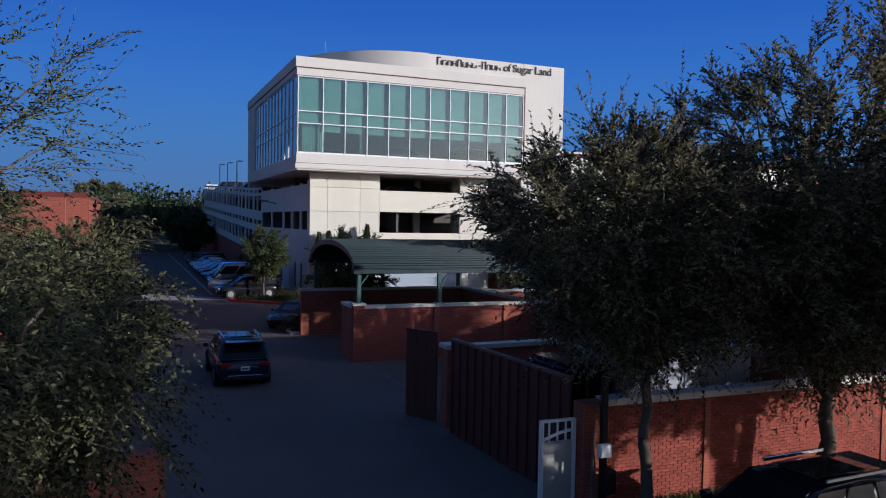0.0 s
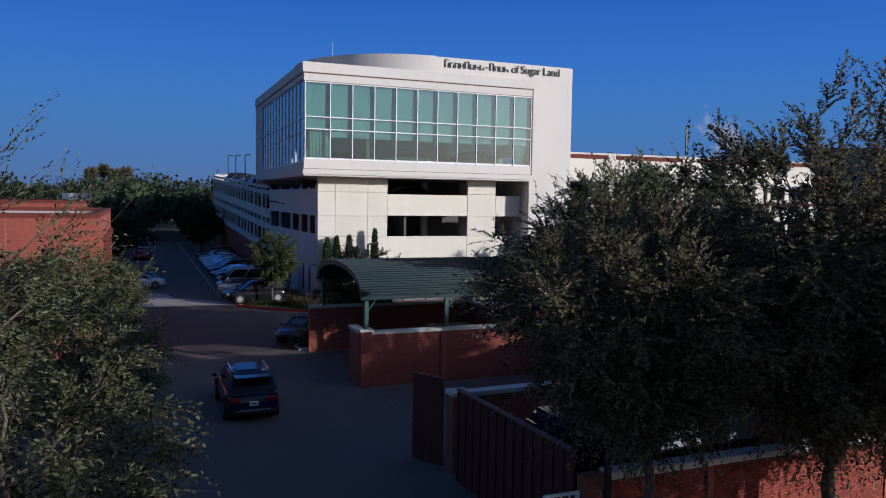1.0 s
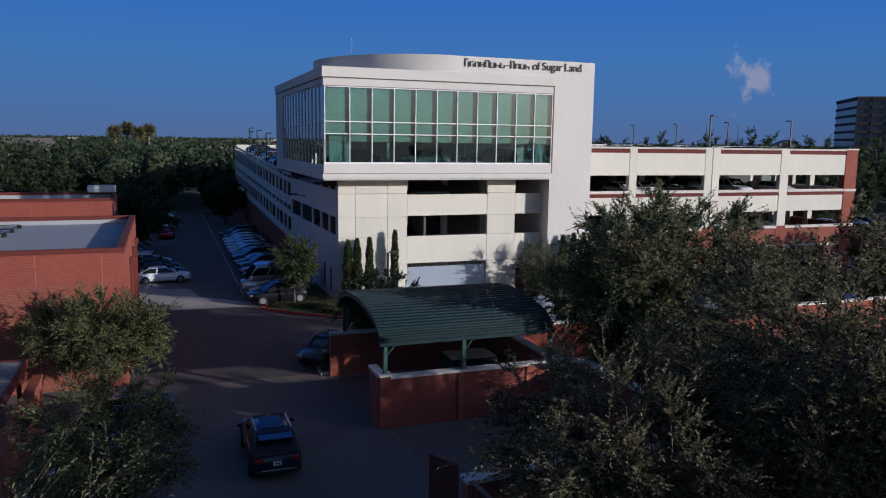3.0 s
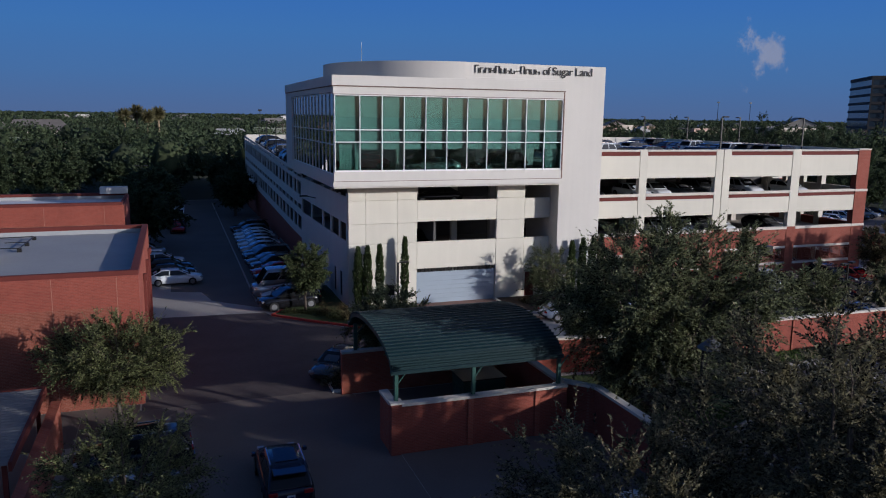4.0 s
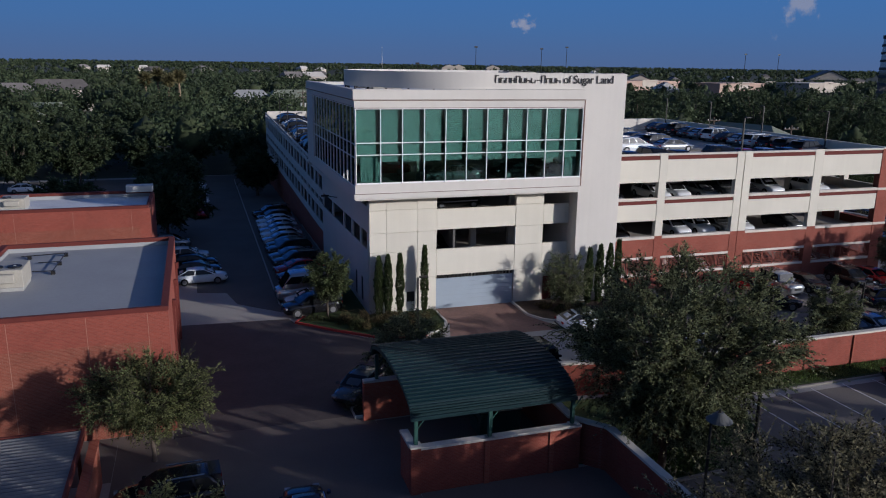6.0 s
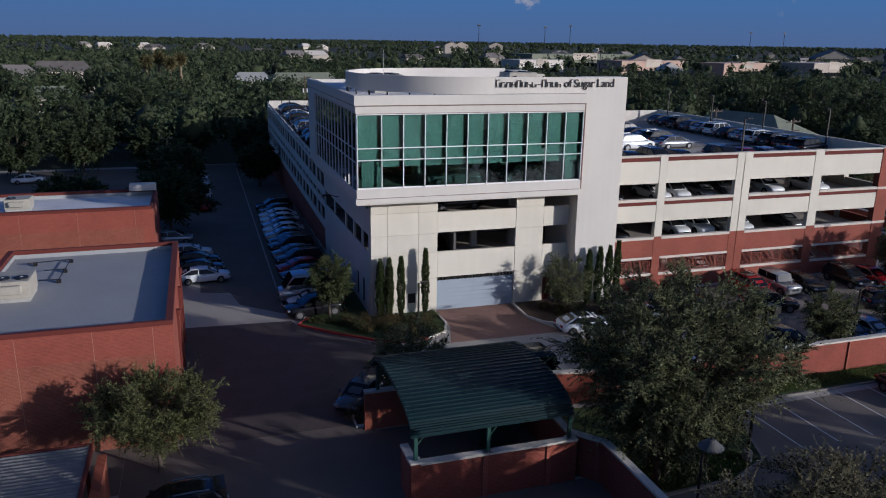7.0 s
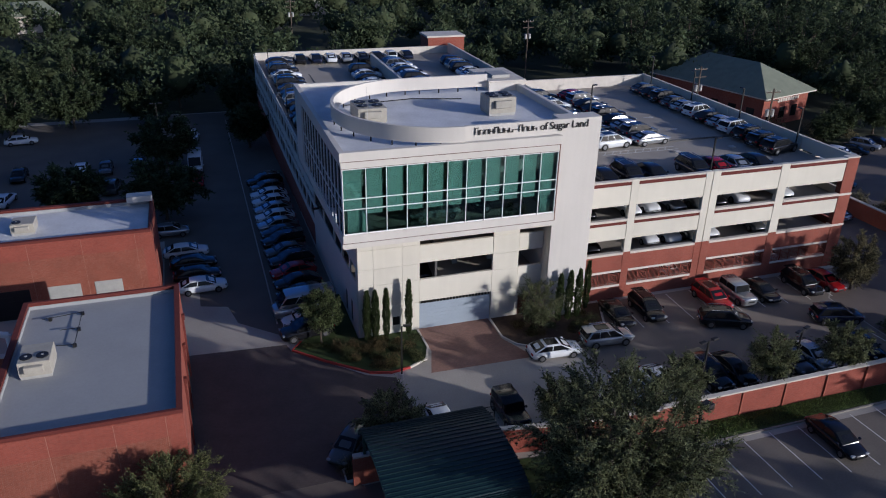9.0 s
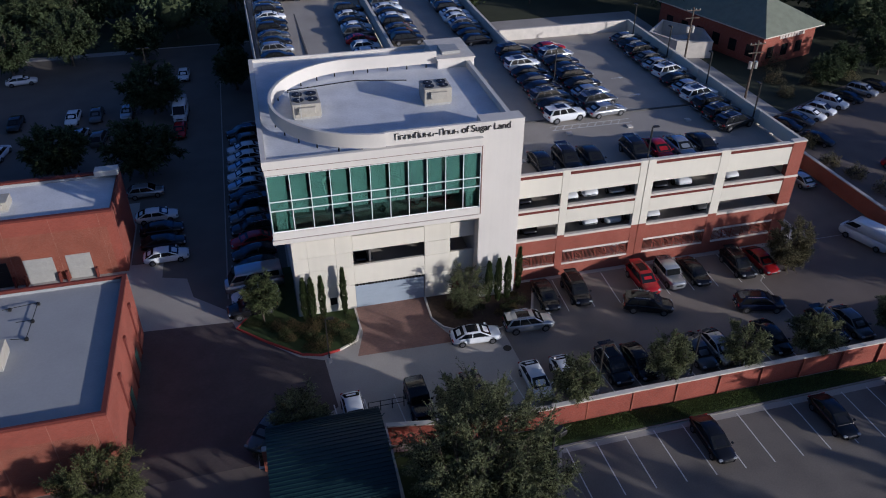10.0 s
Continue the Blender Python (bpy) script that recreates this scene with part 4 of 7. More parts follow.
# carport with a corrugated roof
cp = thing("carport", "carport with a weathered corrugated metal roof", "carport")
bm = bmesh.new()
fold = []
for k in range(105):
    y, z = 28.2 + 0.075 * k, 3.0 + (0.085 if k % 4 in (1, 2) else 0.0)
    fold.append([bm.verts.new((xx, y, z)) for xx in (-13.0, -5.5)])
for a, b in zip(fold, fold[1:]):
    bm.faces.new((a[0], a[1], b[1], b[0]))
part("roof", bm, SHELTER, cp)
part("fascia", box(-5.5, -5.38, 28.2, 36.0, 2.75, 3.1), STRIPE, cp)
part("fascia", box(-13.0, -5.38, 36.0, 36.12, 2.75, 3.1), STRIPE, cp)
for x, y in ((-5.7, 28.6), (-5.7, 35.6), (-12.7, 28.6), (-12.7, 35.6)):
    part("post", box(x - 0.08, x + 0.08, y - 0.08, y + 0.08, 0, 2.96), STRIPE, cp)
wl = thing("yard_wall", "dark red brick wall beside the carport", "wall")
part("wall", box(-5.2, -4.9, 27.0, 36.3, 0, 2.2), BRICK_D, wl)
part("cap", box(-5.26, -4.84, 27.0, 36.3, 2.2, 2.3), BRICK_D, wl)
wl = thing("entrance_wall", "dark red brick wall beside the entrance", "wall")
part("wall", box(-6.0, 0.9, 14.6, 14.95, 0, 1.6), BRICK_D, wl)
part("cap", box(-6.0, 0.92, 14.57, 14.98, 1.6, 1.68), BRICK_D, wl)

# ---- the canopy and its walled enclosure ----
CX0, CX1, CY0, CY1 = 9.15, 17.7, 31.1, 39.7
EAVE, CREST = 4.0, 5.12


def arch_sheet(x0, x1, lift, thick, n=22):
    bm = bmesh.new()
    rows = []
    for k in range(n + 1):
        u = k / n
        y, z = CY0 + (CY1 - CY0) * u, EAVE + (CREST - EAVE) * math.sqrt(max(0.0, 1 - (2 * u - 1) ** 2)) + lift
        rows.append([bm.verts.new(p) for p in ((x0, y, z), (x1, y, z), (x1, y, z - thick), (x0, y, z - thick))])
    for a, b in zip(rows, rows[1:]):
        for k in range(4):
            bm.faces.new((a[k], a[(k + 1) % 4], b[(k + 1) % 4], b[k]))
    bm.faces.new(rows[0])
    bm.faces.new(rows[-1][::-1])
    bmesh.ops.recalc_face_normals(bm, faces=bm.faces)
    return bm


canopy = thing("canopy", "green barrel-vaulted standing seam metal canopy on steel posts", "canopy")
part("roof", arch_sheet(CX0, CX1, 0.0, 0.05), GREEN, canopy)
for x in (CX0, 11.5, 14.0, CX1 - 0.12):
    part("arch_rib", arch_sheet(x, x + 0.12, -0.055, 0.16), GREENF, canopy)
NS = 34
for k in range(NS):
    a = math.pi * (k + 0.5) / NS
    y, z = (CY0 + CY1) / 2 - (CY1 - CY0) / 2 * math.cos(a), EAVE + (CREST - EAVE) * math.sin(a)
    part("seam", box(CX0 - 0.02, CX1 + 0.02, y - 0.025, y + 0.025, z - 0.02, z + 0.055), GREEN, canopy)
part("gutter", box(CX0 - 0.05, CX1 + 0.05, CY0 - 0.12, CY0 + 0.06, EAVE - 0.22, EAVE - 0.03, 0.02), GREEN, canopy)
part("gutter", box(CX0 - 0.05, CX1 + 0.05, CY1 - 0.06, CY1 + 0.12, EAVE - 0.22, EAVE - 0.03, 0.02), GREEN, canopy)
for x, y in ((9.4, 31.2), (13.1, 31.1), (17.6, 31.2), (9.4, 39.3), (13.1, 39.3), (17.6, 39.3)):
    p = part("post", box(x - 0.09, x + 0.09, y - 0.09, y + 0.09, 2.3, EAVE - 0.05, 0.01), GREENF, canopy)
    part("base_plate", box(x - 0.2, x + 0.2, y - 0.2, y + 0.2, 2.42, 2.46), STEEL, p)
    part("brace", rod((x, y, 3.2), (x + 0.5, y, 3.85), 0.04), GREENF, p)


def brick_wall(name, pts, h, m, label, pier_every=0.0, pier_m=None):
    w = thing(name, label, "wall", kind="")
    part("wall", strip(pts, 0.3, 0, h - 0.13), m, w)
    part("cap", strip(pts, 0.42, h - 0.129, h), CAPW, w, "pale cast stone cap")
    return w


encl = brick_wall("enclosure_wall", [(9.3, 31.15), (18.0, 31.15), (18.0, 31.9), (19.3, 30.4), (19.3, 20.9)], 2.42, BRICK, "red brick enclosure wall with a pale stone cap")
for x in (12.95, 16.4):
    part("pier", box(x - 0.13, x + 0.13, 30.93, 31.0, 0, 2.28), BRICK_D, encl)
part("pier", box(9.12, 9.6, 30.92, 31.38, 0, 2.43), BRICK, encl)
part("pier_cap", box(9.06, 9.66, 30.86, 31.44, 2.431, 2.52), CAPW, encl)
brick_wall("enclosure_wall", [(8.6, 39.3), (18.0, 39.3)], 2.45, BRICK_D, "shaded red brick wall at the back of the enclosure")
brick_wall("enclosure_wall", [(9.3, 31.3), (9.3, 33.0)], 2.42, BRICK_D, "short red brick return wall of the enclosure")
brick_wall("enclosure_wall", [(18.0, 32.0), (18.0, 39.1)], 2.42, BRICK_D, "red brick side wall of the enclosure")
w2 = brick_wall("yard_wall", [(18.2, 39.6), (24.2, 38.6), (31.6, 38.15)], 2.2, BRICK, "sunlit red brick wall between the enclosure and the drive")
low = brick_wall("boundary_wall", [(31.6, 38.15), (66.0, 38.35), (90, 38.5)], 2.35, BRICK, "long red brick boundary wall with pale cap and piers")
for k in range(13):
    x = 34.7 + 4.05 * k
    part("pier", box(x - 0.06, x + 0.06, 38.0 - 0.03, 38.42, 0, 2.2), BRICK_D, low)

# things under the canopy
bin1 = thing("dumpster", "dark green steel dumpster under the canopy", "dumpster", at=(15.4, 36.0, 0))
bm = box(-1.2, 1.2, -0.9, 0.9, 0.12, 1.5, 0.03)
for v in bm.verts:
    if v.co.z < 0.8:
        v.co.y *= 0.8
part("body", bm, GREENF, bin1)
part("lid", box(-1.25, 1.25, -0.95, 0.95, 1.5, 1.58, 0.02), TRIMB, bin1)
for x in (-1.22, 1.22):
    part("lift_pocket", box(x - 0.08, x + 0.08, -0.5, 0.5, 0.9, 1.1), GREENF, bin1)

# sliding gate and its far leaf beside the entrance
gate = thing("sliding_gate", "dark red corrugated metal sliding gate", "gate", at=(9.08, 13.72, 0), rz=3.0)
for k in range(13):
    y = 0.02 + 0.445 * k
    part("board", box(0.0, 0.05, y, y + 0.435, 0.06, 2.70), RUST, gate)
    part("rib", box(-0.045, -0.002, y + 0.32, y + 0.40, 0.06, 2.68, 0.01), RUST, gate)
part("rail", box(-0.05, 0.09, 0.0, 5.8, 2.70, 2.77, 0.01), CAPRUST, gate, "paler top rail")
part("rail", box(0.052, 0.11, 0.0, 5.8, 1.3, 1.4), RUST, gate)
gp = thing("gate_post", "wide dark red metal gate leaf beside a brick pier", "gate post", at=(8.82, 20.72, 0), rz=118.2)
for k in range(3):
    part("panel", box(0.41 * k, 0.41 * k + 0.402, -0.03, 0.03, 0.05, 2.72, 0.008), RUST, gp)
part("rail", box(-0.02, 1.25, -0.05, 0.05, 2.721, 2.77), RUST, gp)
pier = thing("gate_pier", "red brick gate pier with a pale stone cap", "pier")
part("pier", box(8.92, 9.42, 20.15, 20.65, 0, 2.32), BRICK_D, pier)
part("cap", box(8.86, 9.48, 20.09, 20.71, 2.32, 2.46, 0.02), CAPW, pier)
yw = thing("yard_wall", "dark red brick wall with a pale cap across the yard", "wall")
part("wall", strip([(9.43, 20.45), (19.3, 20.9)], 0.3, 0, 2.27), BRICK_D, yw)
part("cap", strip([(9.49, 20.45), (19.3, 20.9)], 0.42, 2.271, 2.40), CAPW, yw)
wg = thing("metal_gate", "white metal picket gate with a grey lower panel", "gate", at=(-0.62, -0.16, 0))
for x in (8.85, 9.63):
    part("stile", box(x - 0.04, x + 0.04, 13.56, 13.64, 0.05, 1.95), FRAME, wg)
part("top_rail", box(8.85, 9.63, 13.57, 13.63, 1.9, 1.96), FRAME, wg)
bm = strip([(8.87 + 0.75 * k / 10, 1.48 + 0.22 * math.sin(math.pi * (0.06 + 0.44 * k / 10))) for k in range(11)], 0.05, -0.025, 0.025)
bmesh.ops.rotate(bm, verts=bm.verts, cent=(0, 0, 0), matrix=Matrix.Rotation(radians(90), 3, "X"))
bmesh.ops.translate(bm, verts=bm.verts, vec=(0, 13.6, 0))
part("arched_rail", bm, FRAME, wg)
for k in range(3):
    part("picket", box(9.02 + 0.2 * k, 9.05 + 0.2 * k, 13.58, 13.62, 1.5, 1.92), FRAME, wg)
part("panel", box(8.88, 9.60, 13.59, 13.61, 0.12, 1.5), GREYMET, wg)
gb = thing("gate_box", "pale control box on a dark post at the gate", "control box", at=(-0.62, 0.15, 0))
part("post", box(10.0, 10.12, 12.75, 12.87, 0, 2.9), DARKF, gb)
part("box", box(9.86, 10.14, 12.6, 12.75, 1.25, 1.52, 0.02), FRAME, gb)
part("keypad", box(9.98, 10.2, 12.5, 12.75, 0.5, 1.0, 0.02), DARKF, gb)
part("conduit", rod((9.8, 12.82, 0.0), (9.8, 12.82, 1.7), 0.03), LAMPGREY, gb)
# a pale trailer and a dark truck nose stand behind the near wall
tr = thing("cargo_trailer", "pale blue-grey box trailer parked behind the wall", "trailer", at=(14.4, 17.4, 0), rz=3)
part("box", box(-2.45, 2.45, -1.05, 1.05, 1.38, 2.62, 0.03), TRAILER, tr)
for k in range(7):
    part("side_post", box(-2.35 + 0.76 * k, -2.29 + 0.76 * k, -1.075, -1.052, 1.40, 2.58), TRAILER, tr)
part("roof_rail", box(-2.47, 2.47, -1.08, -1.0, 2.60, 2.68, 0.01), STEEL, tr)
part("chassis", box(-2.3, 2.3, -0.75, 0.75, 1.02, 1.36), TRIMB, tr)
part("notice", box(-2.22, -1.98, -1.085, -1.054, 1.86, 2.1), FRAME, tr)
for x, y in itertools.product((-0.75, 0.75), (-0.85, 0.85)):
    part("wheel", rod((x, y - 0.12, 0.42), (x, y + 0.12, 0.42), 0.42, seg=18), TYRE, tr)
    part("strut", box(x - 0.06, x + 0.06, y * 0.7 - 0.06, y * 0.7 + 0.06, 0.4, 1.04), TRIMB, tr)
cabx = thing("truck_cab", "dark navy truck cab standing before the trailer", "truck", at=(10.95, 16.9, 0), rz=3)
part("body", loft_box(-0.95, 0.85, 0.95, 0.45, 2.55), CAR_COLS["navy"], cabx)
part("windscreen", box(-0.97, -0.90, -0.75, 0.75, 1.65, 2.3), CARGLASS, cabx)
part("side_window", box(-0.7, 0.1, -0.985, -0.955, 1.65, 2.25), CARGLASS, cabx)
for x, y in itertools.product((-0.4, 0.5), (-0.8, 0.8)):
    part("wheel", rod((x, y - 0.12, 0.42), (x, y + 0.12, 0.42), 0.42, seg=18), TYRE, cabx)
rb = thing("steel_bin", "rust-brown steel bin behind the near wall", "bin", at=(18.0, 17.2, 0), rz=4)
part("body", box(-0.75, 0.75, -0.7, 0.7, 0.1, 2.2, 0.03), GRILLE, rb)
part("rim", box(-0.8, 0.8, -0.75, 0.75, 2.201, 2.28), GRILLE, rb)
part("skid", box(-0.7, 0.7, -0.6, 0.6, 0.0, 0.098), TRIMB, rb)

# ---- vehicles ----


def loft(sections):
    """Closed skin through rings of points (x forward, half ring mirrored)."""
    bm = bmesh.new()
    rows = []
    for x, half in sections:
        ring = [(x, y, z) for y, z in half] + [(x, -y, z) for y, z in reversed(half)]
        rows.append([bm.verts.new(p) for p in ring])
    n = len(rows[0])
    for a, b in zip(rows, rows[1:]):
        for k in range(n):
            bm.faces.new((a[k], a[(k + 1) % n], b[(k + 1) % n], b[k]))
    bm.faces.new(rows[0])
    bm.faces.new(rows[-1][::-1])
    bmesh.ops.recalc_face_normals(bm, faces=bm.faces)
    return bm


CARS = {
    # length, width, belt height, roof height, hood height, wheel radius, [cabin foot rear, roof rear, roof front, cabin foot front] as shares of the length from the tail
    "sedan": (4.75, 1.83, 0.94, 1.44, 0.90, 0.34, (0.06, 0.27, 0.55, 0.775)),
    "suv": (4.80, 1.93, 1.06, 1.72, 1.03, 0.385, (0.02, 0.13, 0.56, 0.765)),
    "hatch": (4.30, 1.80, 0.97, 1.52, 0.93, 0.335, (0.03, 0.17, 0.56, 0.765)),
    "van": (5.9, 2.05, 1.30, 2.55, 1.20, 0.36, (0.01, 0.02, 0.78, 0.92)),
    "cargo": (5.9, 2.05, 1.30, 2.45, 1.20, 0.36, (0.01, 0.02, 0.76, 0.92)),
    "jeep": (4.35, 1.85, 1.12, 1.84, 1.12, 0.41, (0.03, 0.06, 0.60, 0.66)),
}


def make_car(kind, full=True):
    ln, w, belt, top, hood, r, cab = CARS[kind]
    hw, tail = w / 2, -ln / 2
    car = new("car" if kind not in ("van", "cargo") else "van")
    secs = []
    boxy = kind in ("van", "cargo", "jeep")
    dip = 0.0 if boxy else 0.13
    for u, ws, zb, zt in ((0.0, 0.62, 0.48, belt * 0.74), (0.006, 0.74, 0.40, belt * 0.85), (0.022, 0.86, 0.32, belt * 0.94), (0.055, 0.94, 0.27, belt * 0.985), (0.11, 0.985, 0.24, belt * 1.0), (0.20, 1.0, 0.22, belt), (0.36, 1.0, 0.2, belt),
                          (0.60, 1.0, 0.2, belt - 0.015), (0.70, 1.0, 0.2, hood + 0.015), (0.80, 0.99, 0.22, hood - dip * 0.2), (0.88, 0.965, 0.24, hood - dip * 0.55), (0.935, 0.92, 0.26, hood - dip * 1.0), (0.97, 0.84, 0.30, hood - 0.03 - dip * 1.25), (0.99, 0.72, 0.36, hood - 0.10 - dip * 1.35), (1.0, 0.56, 0.42, hood - 0.20 - dip * 1.4)):
        x, h = tail + u * ln, hw * ws
        secs.append((x, [(h * 0.86, zb), (h * 0.97, zb + 0.12), (h, zb + (zt - zb) * 0.55), (h * 0.965, zt - 0.12), (h * 0.87, zt - 0.025), (h * 0.5, zt + 0.022)]))
    bm = loft(secs)
    body = part("body", bm, CAR_COLS["black"], car, smooth=True)
    a, b, c, d = (tail + q * ln for q in cab)
    gw, tw = hw * 0.90, hw * (0.74 if not boxy else 0.86)
    zs = belt - 0.03

    def ring(x, q, z):
        y = gw + (tw - gw) * q
        return (x, [(gw, zs), (gw + (tw - gw) * q * 0.45, zs + (z - zs) * 0.5), (y + 0.012, z - 0.05 * q), (y * 0.9, z - 0.004), (y * 0.5, z + 0.022)])
    hgt = top - 0.05
    gs = []
    for k in range(7):
        q = k / 6
        gs.append(ring(a + (b - a) * q, max(0.04, q), zs + 0.02 + (hgt - zs - 0.04) * (q if boxy else math.sin(q * math.pi / 2) ** 1.05 * 0.35 + q * 0.65)))
    gs.append(ring((b + c) / 2, 1, hgt + 0.03))
    for k in range(7):
        q = 1 - k / 6
        gs.append(ring(d + (c - d) * q, max(0.04, q), zs + 0.02 + (hgt - zs - 0.04) * (q if boxy else math.sin(q * math.pi / 2) ** 1.05 * 0.35 + q * 0.65)))
    part("cabin", loft(gs), CAR_COLS["black"], car, smooth=True)

    def pane(name, pts):
        """A thin pane lying just outside the cabin's skin."""
        bm = bmesh.new()
        f = bm.faces.new([bm.verts.new(p) for p in pts])
        f.normal_update()
        mid = Vector((0, 0, zs)) - f.calc_center_median()
        if f.normal.dot(mid) > 0:
            f.normal_flip()
        f.normal_update()
        n = f.normal.copy()
        r = bmesh.ops.extrude_face_region(bm, geom=[f])
        bmesh.ops.translate(bm, verts=[v for v in r["geom"] if isinstance(v, bmesh.types.BMVert)], vec=n * 0.022)
        bmesh.ops.recalc_face_normals(bm, faces=bm.faces)
        return part(name, bm, CARGLASS, car)

    def on_side(x, q, s):
        return (x, s * (gw + (tw - gw) * q + 0.004), zs + (hgt - zs) * q)
    for s in (-1, 1):
        lo_q, hi_q = 0.09, 0.90
        xa, xb, xc, xd = a + (b - a) * lo_q + 0.13, a + (b - a) * hi_q + 0.10, d + (c - d) * hi_q - 0.08, d + (c - d) * lo_q - 0.14
        cuts = (0.46,) if kind in ("sedan", "hatch", "jeep") else (0.32, 0.66)
        if kind in ("van", "cargo"):
            xa, xb, cuts = xa + 0.2, xb + 0.2, (0.36, 0.72)
        us = [0.0, *cuts, 1.0]
        for u0, u1 in zip(us, us[1:]):
            g0, g1 = (0.02 if u0 else 0.0), (0.02 if u1 < 1 else 0.0)
            l0, l1 = xa + (xd - xa) * u0 + g0 * ln * 0.5, xa + (xd - xa) * u1 - g1 * ln * 0.5
            t0, t1 = xb + (xc - xb) * u0 + g0 * ln * 0.5, xb + (xc - xb) * u1 - g1 * ln * 0.5
            if kind == "cargo" and u1 < 1:
                continue
            if kind in ("van", "cargo"):
                q0, q1 = 0.30, 0.80
                pane("side_window", (on_side(l0, q0, s), on_side(l1, q0, s), on_side(t1, q1, s), on_side(t0, q1, s)))
            else:
                pane("side_window", (on_side(l0, lo_q, s), on_side(l1, lo_q, s), on_side(t1, hi_q, s), on_side(t0, hi_q, s)))

    def across(x0, x1, q):
        return x0 + (x1 - x0) * q, (gw + (tw - gw) * q) * 0.90, zs + (hgt - zs) * q
    for nm, x0, x1, out in (("windscreen", d, c, 0.05), ("rear_window", a, b, -0.05)):
        (xl, yl, zl), (xh, yh, zh) = across(x0, x1, 0.07), across(x0, x1, 0.93)
        pane(nm, ((xl + out, -yl, zl), (xl + out, yl, zl), (xh + out, yh, zh), (xh + out, -yh, zh)))
    for x, s in itertools.product((tail + 0.19 * ln, tail + 0.80 * ln), (-1, 1)):
        bm = bmesh.new()
        m = Matrix.Translation((x, s * (hw - 0.085), r)) @ pose(0, 0, 0, 90, 0, 0)
        bmesh.ops.create_cone(bm, cap_ends=True, segments=16, radius1=r, radius2=r, depth=0.23, matrix=m)
        wh = part("wheel", bm, TYRE, car, "black tyre on a pale alloy rim")
        bm = bmesh.new()
        m = Matrix.Translation((x, s * (hw + 0.026), r)) @ pose(0, 0, 0, 90, 0, 0)
        bmesh.ops.create_cone(bm, cap_ends=True, segments=10, radius1=r * 0.62, radius2=r * 0.62, depth=0.03, matrix=m)
        part("rim", bm, RIM, wh)
        if full:
            bm = bmesh.new()
            m = Matrix.Translation((x, s * (hw - 0.055), r + 0.02)) @ pose(0, 0, 0, 90, 0, 0)
            bmesh.ops.create_cone(bm, cap_ends=True, segments=20, radius1=r * 1.17, radius2=r * 1.17, depth=0.115, matrix=m)
            bmesh.ops.delete(bm, geom=[v for v in bm.verts if v.co.z < 0.19], context="VERTS")
            part("wheel_arch", bm, TRIMB, car)
    if full:
        for s in (-1, 1):
            part("headlight", box(tail + ln * 0.945, tail + ln * 0.988, s * hw * 0.68 - 0.17, s * hw * 0.68 + 0.15, hood - 0.32, hood - 0.17, 0.03), HEADL, car)
            part("tail_light", box(tail - 0.01, tail + 0.07, s * hw * 0.70 - 0.18, s * hw * 0.70 + 0.17, belt - 0.26, belt - 0.10, 0.02), TAIL, car)
            part("mirror", box(d - 0.35, d - 0.15, s * (hw + 0.10) - 0.09, s * (hw + 0.10) + 0.09, zs + 0.0, zs + 0.15, 0.03), CAR_COLS["black"], car)
        pl = part("number_plate", box(tail - 0.035, tail + 0.02, -0.155, 0.155, belt * 0.62, belt * 0.62 + 0.15), PLATEW, car)
        part("plate_bar", box(tail - 0.045, tail - 0.036, -0.11, 0.11, belt * 0.62 + 0.05, belt * 0.62 + 0.10), PLATEB, pl)
        part("bumper", box(tail - 0.05, tail + 0.25, -hw * 0.82, hw * 0.82, 0.34, 0.46, 0.03), TRIMB, car)
        part("grille", box(tail + ln * 0.975, tail + ln * 1.002, -hw * 0.42, hw * 0.42, hood - 0.5, hood - 0.28, 0.02), TRIMB, car)
        if kind == "suv":
            part("bumper_trim", box(tail - 0.065, tail - 0.03, -hw * 0.62, hw * 0.62, 0.47, 0.51, 0.01), CHROME, car, "chrome bumper strip")
            for s in (-1, 1):
                part("roof_rail", box(b + 0.2, c - 0.25, s * tw * 0.93 - 0.025, s * tw * 0.93 + 0.025, hgt + 0.05, hgt + 0.12, 0.01), CHROME, car, "chrome roof rail")
            part("sunroof", box((b + c) / 2 - 0.55, c - 0.35, -tw * 0.6, tw * 0.6, hgt + 0.03, hgt + 0.062), CARGLASS, car)
            part("rear_spoiler", box(a - 0.02, b + 0.05, -tw * 0.9, tw * 0.9, hgt - 0.06, hgt - 0.01, 0.02), CAR_COLS["black"], car)
        if kind == "jeep":
            part("spare_wheel", add_rod(bmesh.new(), (tail - 0.25, 0, 1.0), (tail - 0.02, 0, 1.0), 0.38, seg=16), TYRE, car)
    return car


PROTO = {}
NAMES = {"sedan": "sedan", "suv": "sport utility car", "hatch": "hatchback", "van": "van", "cargo": "plain delivery van", "jeep": "boxy off-road car"}


def put_car(kind, col, x, y, rz, z=0.0, where="parked in a painted stall", group="parked cars", full=True, pitch=0.0):
    """A car with its nose turned rz degrees from +x."""
    key = (kind, full)
    m = pose(x, y, z, 0, 0, rz) @ pose(0, 0, 0, 0, pitch, 0)
    if key not in PROTO:
        PROTO[key] = ob = make_car(kind, full)
        ob.matrix_basis = m
    else:
        ob = copy_thing(PROTO[key], m)
    ob.name = "van" if kind in ("van", "cargo") else "car"
    for o in ob.children:
        if o.name.split(".")[0] in ("body", "cabin", "mirror", "rear_spoiler"):
            o.material_slots[0].link = "OBJECT"
            o.material_slots[0].material = CAR_COLS[col]
    return tagged(ob, f"{col} {NAMES[kind]} {where}", "van" if kind in ("van", "cargo") else "car", group)


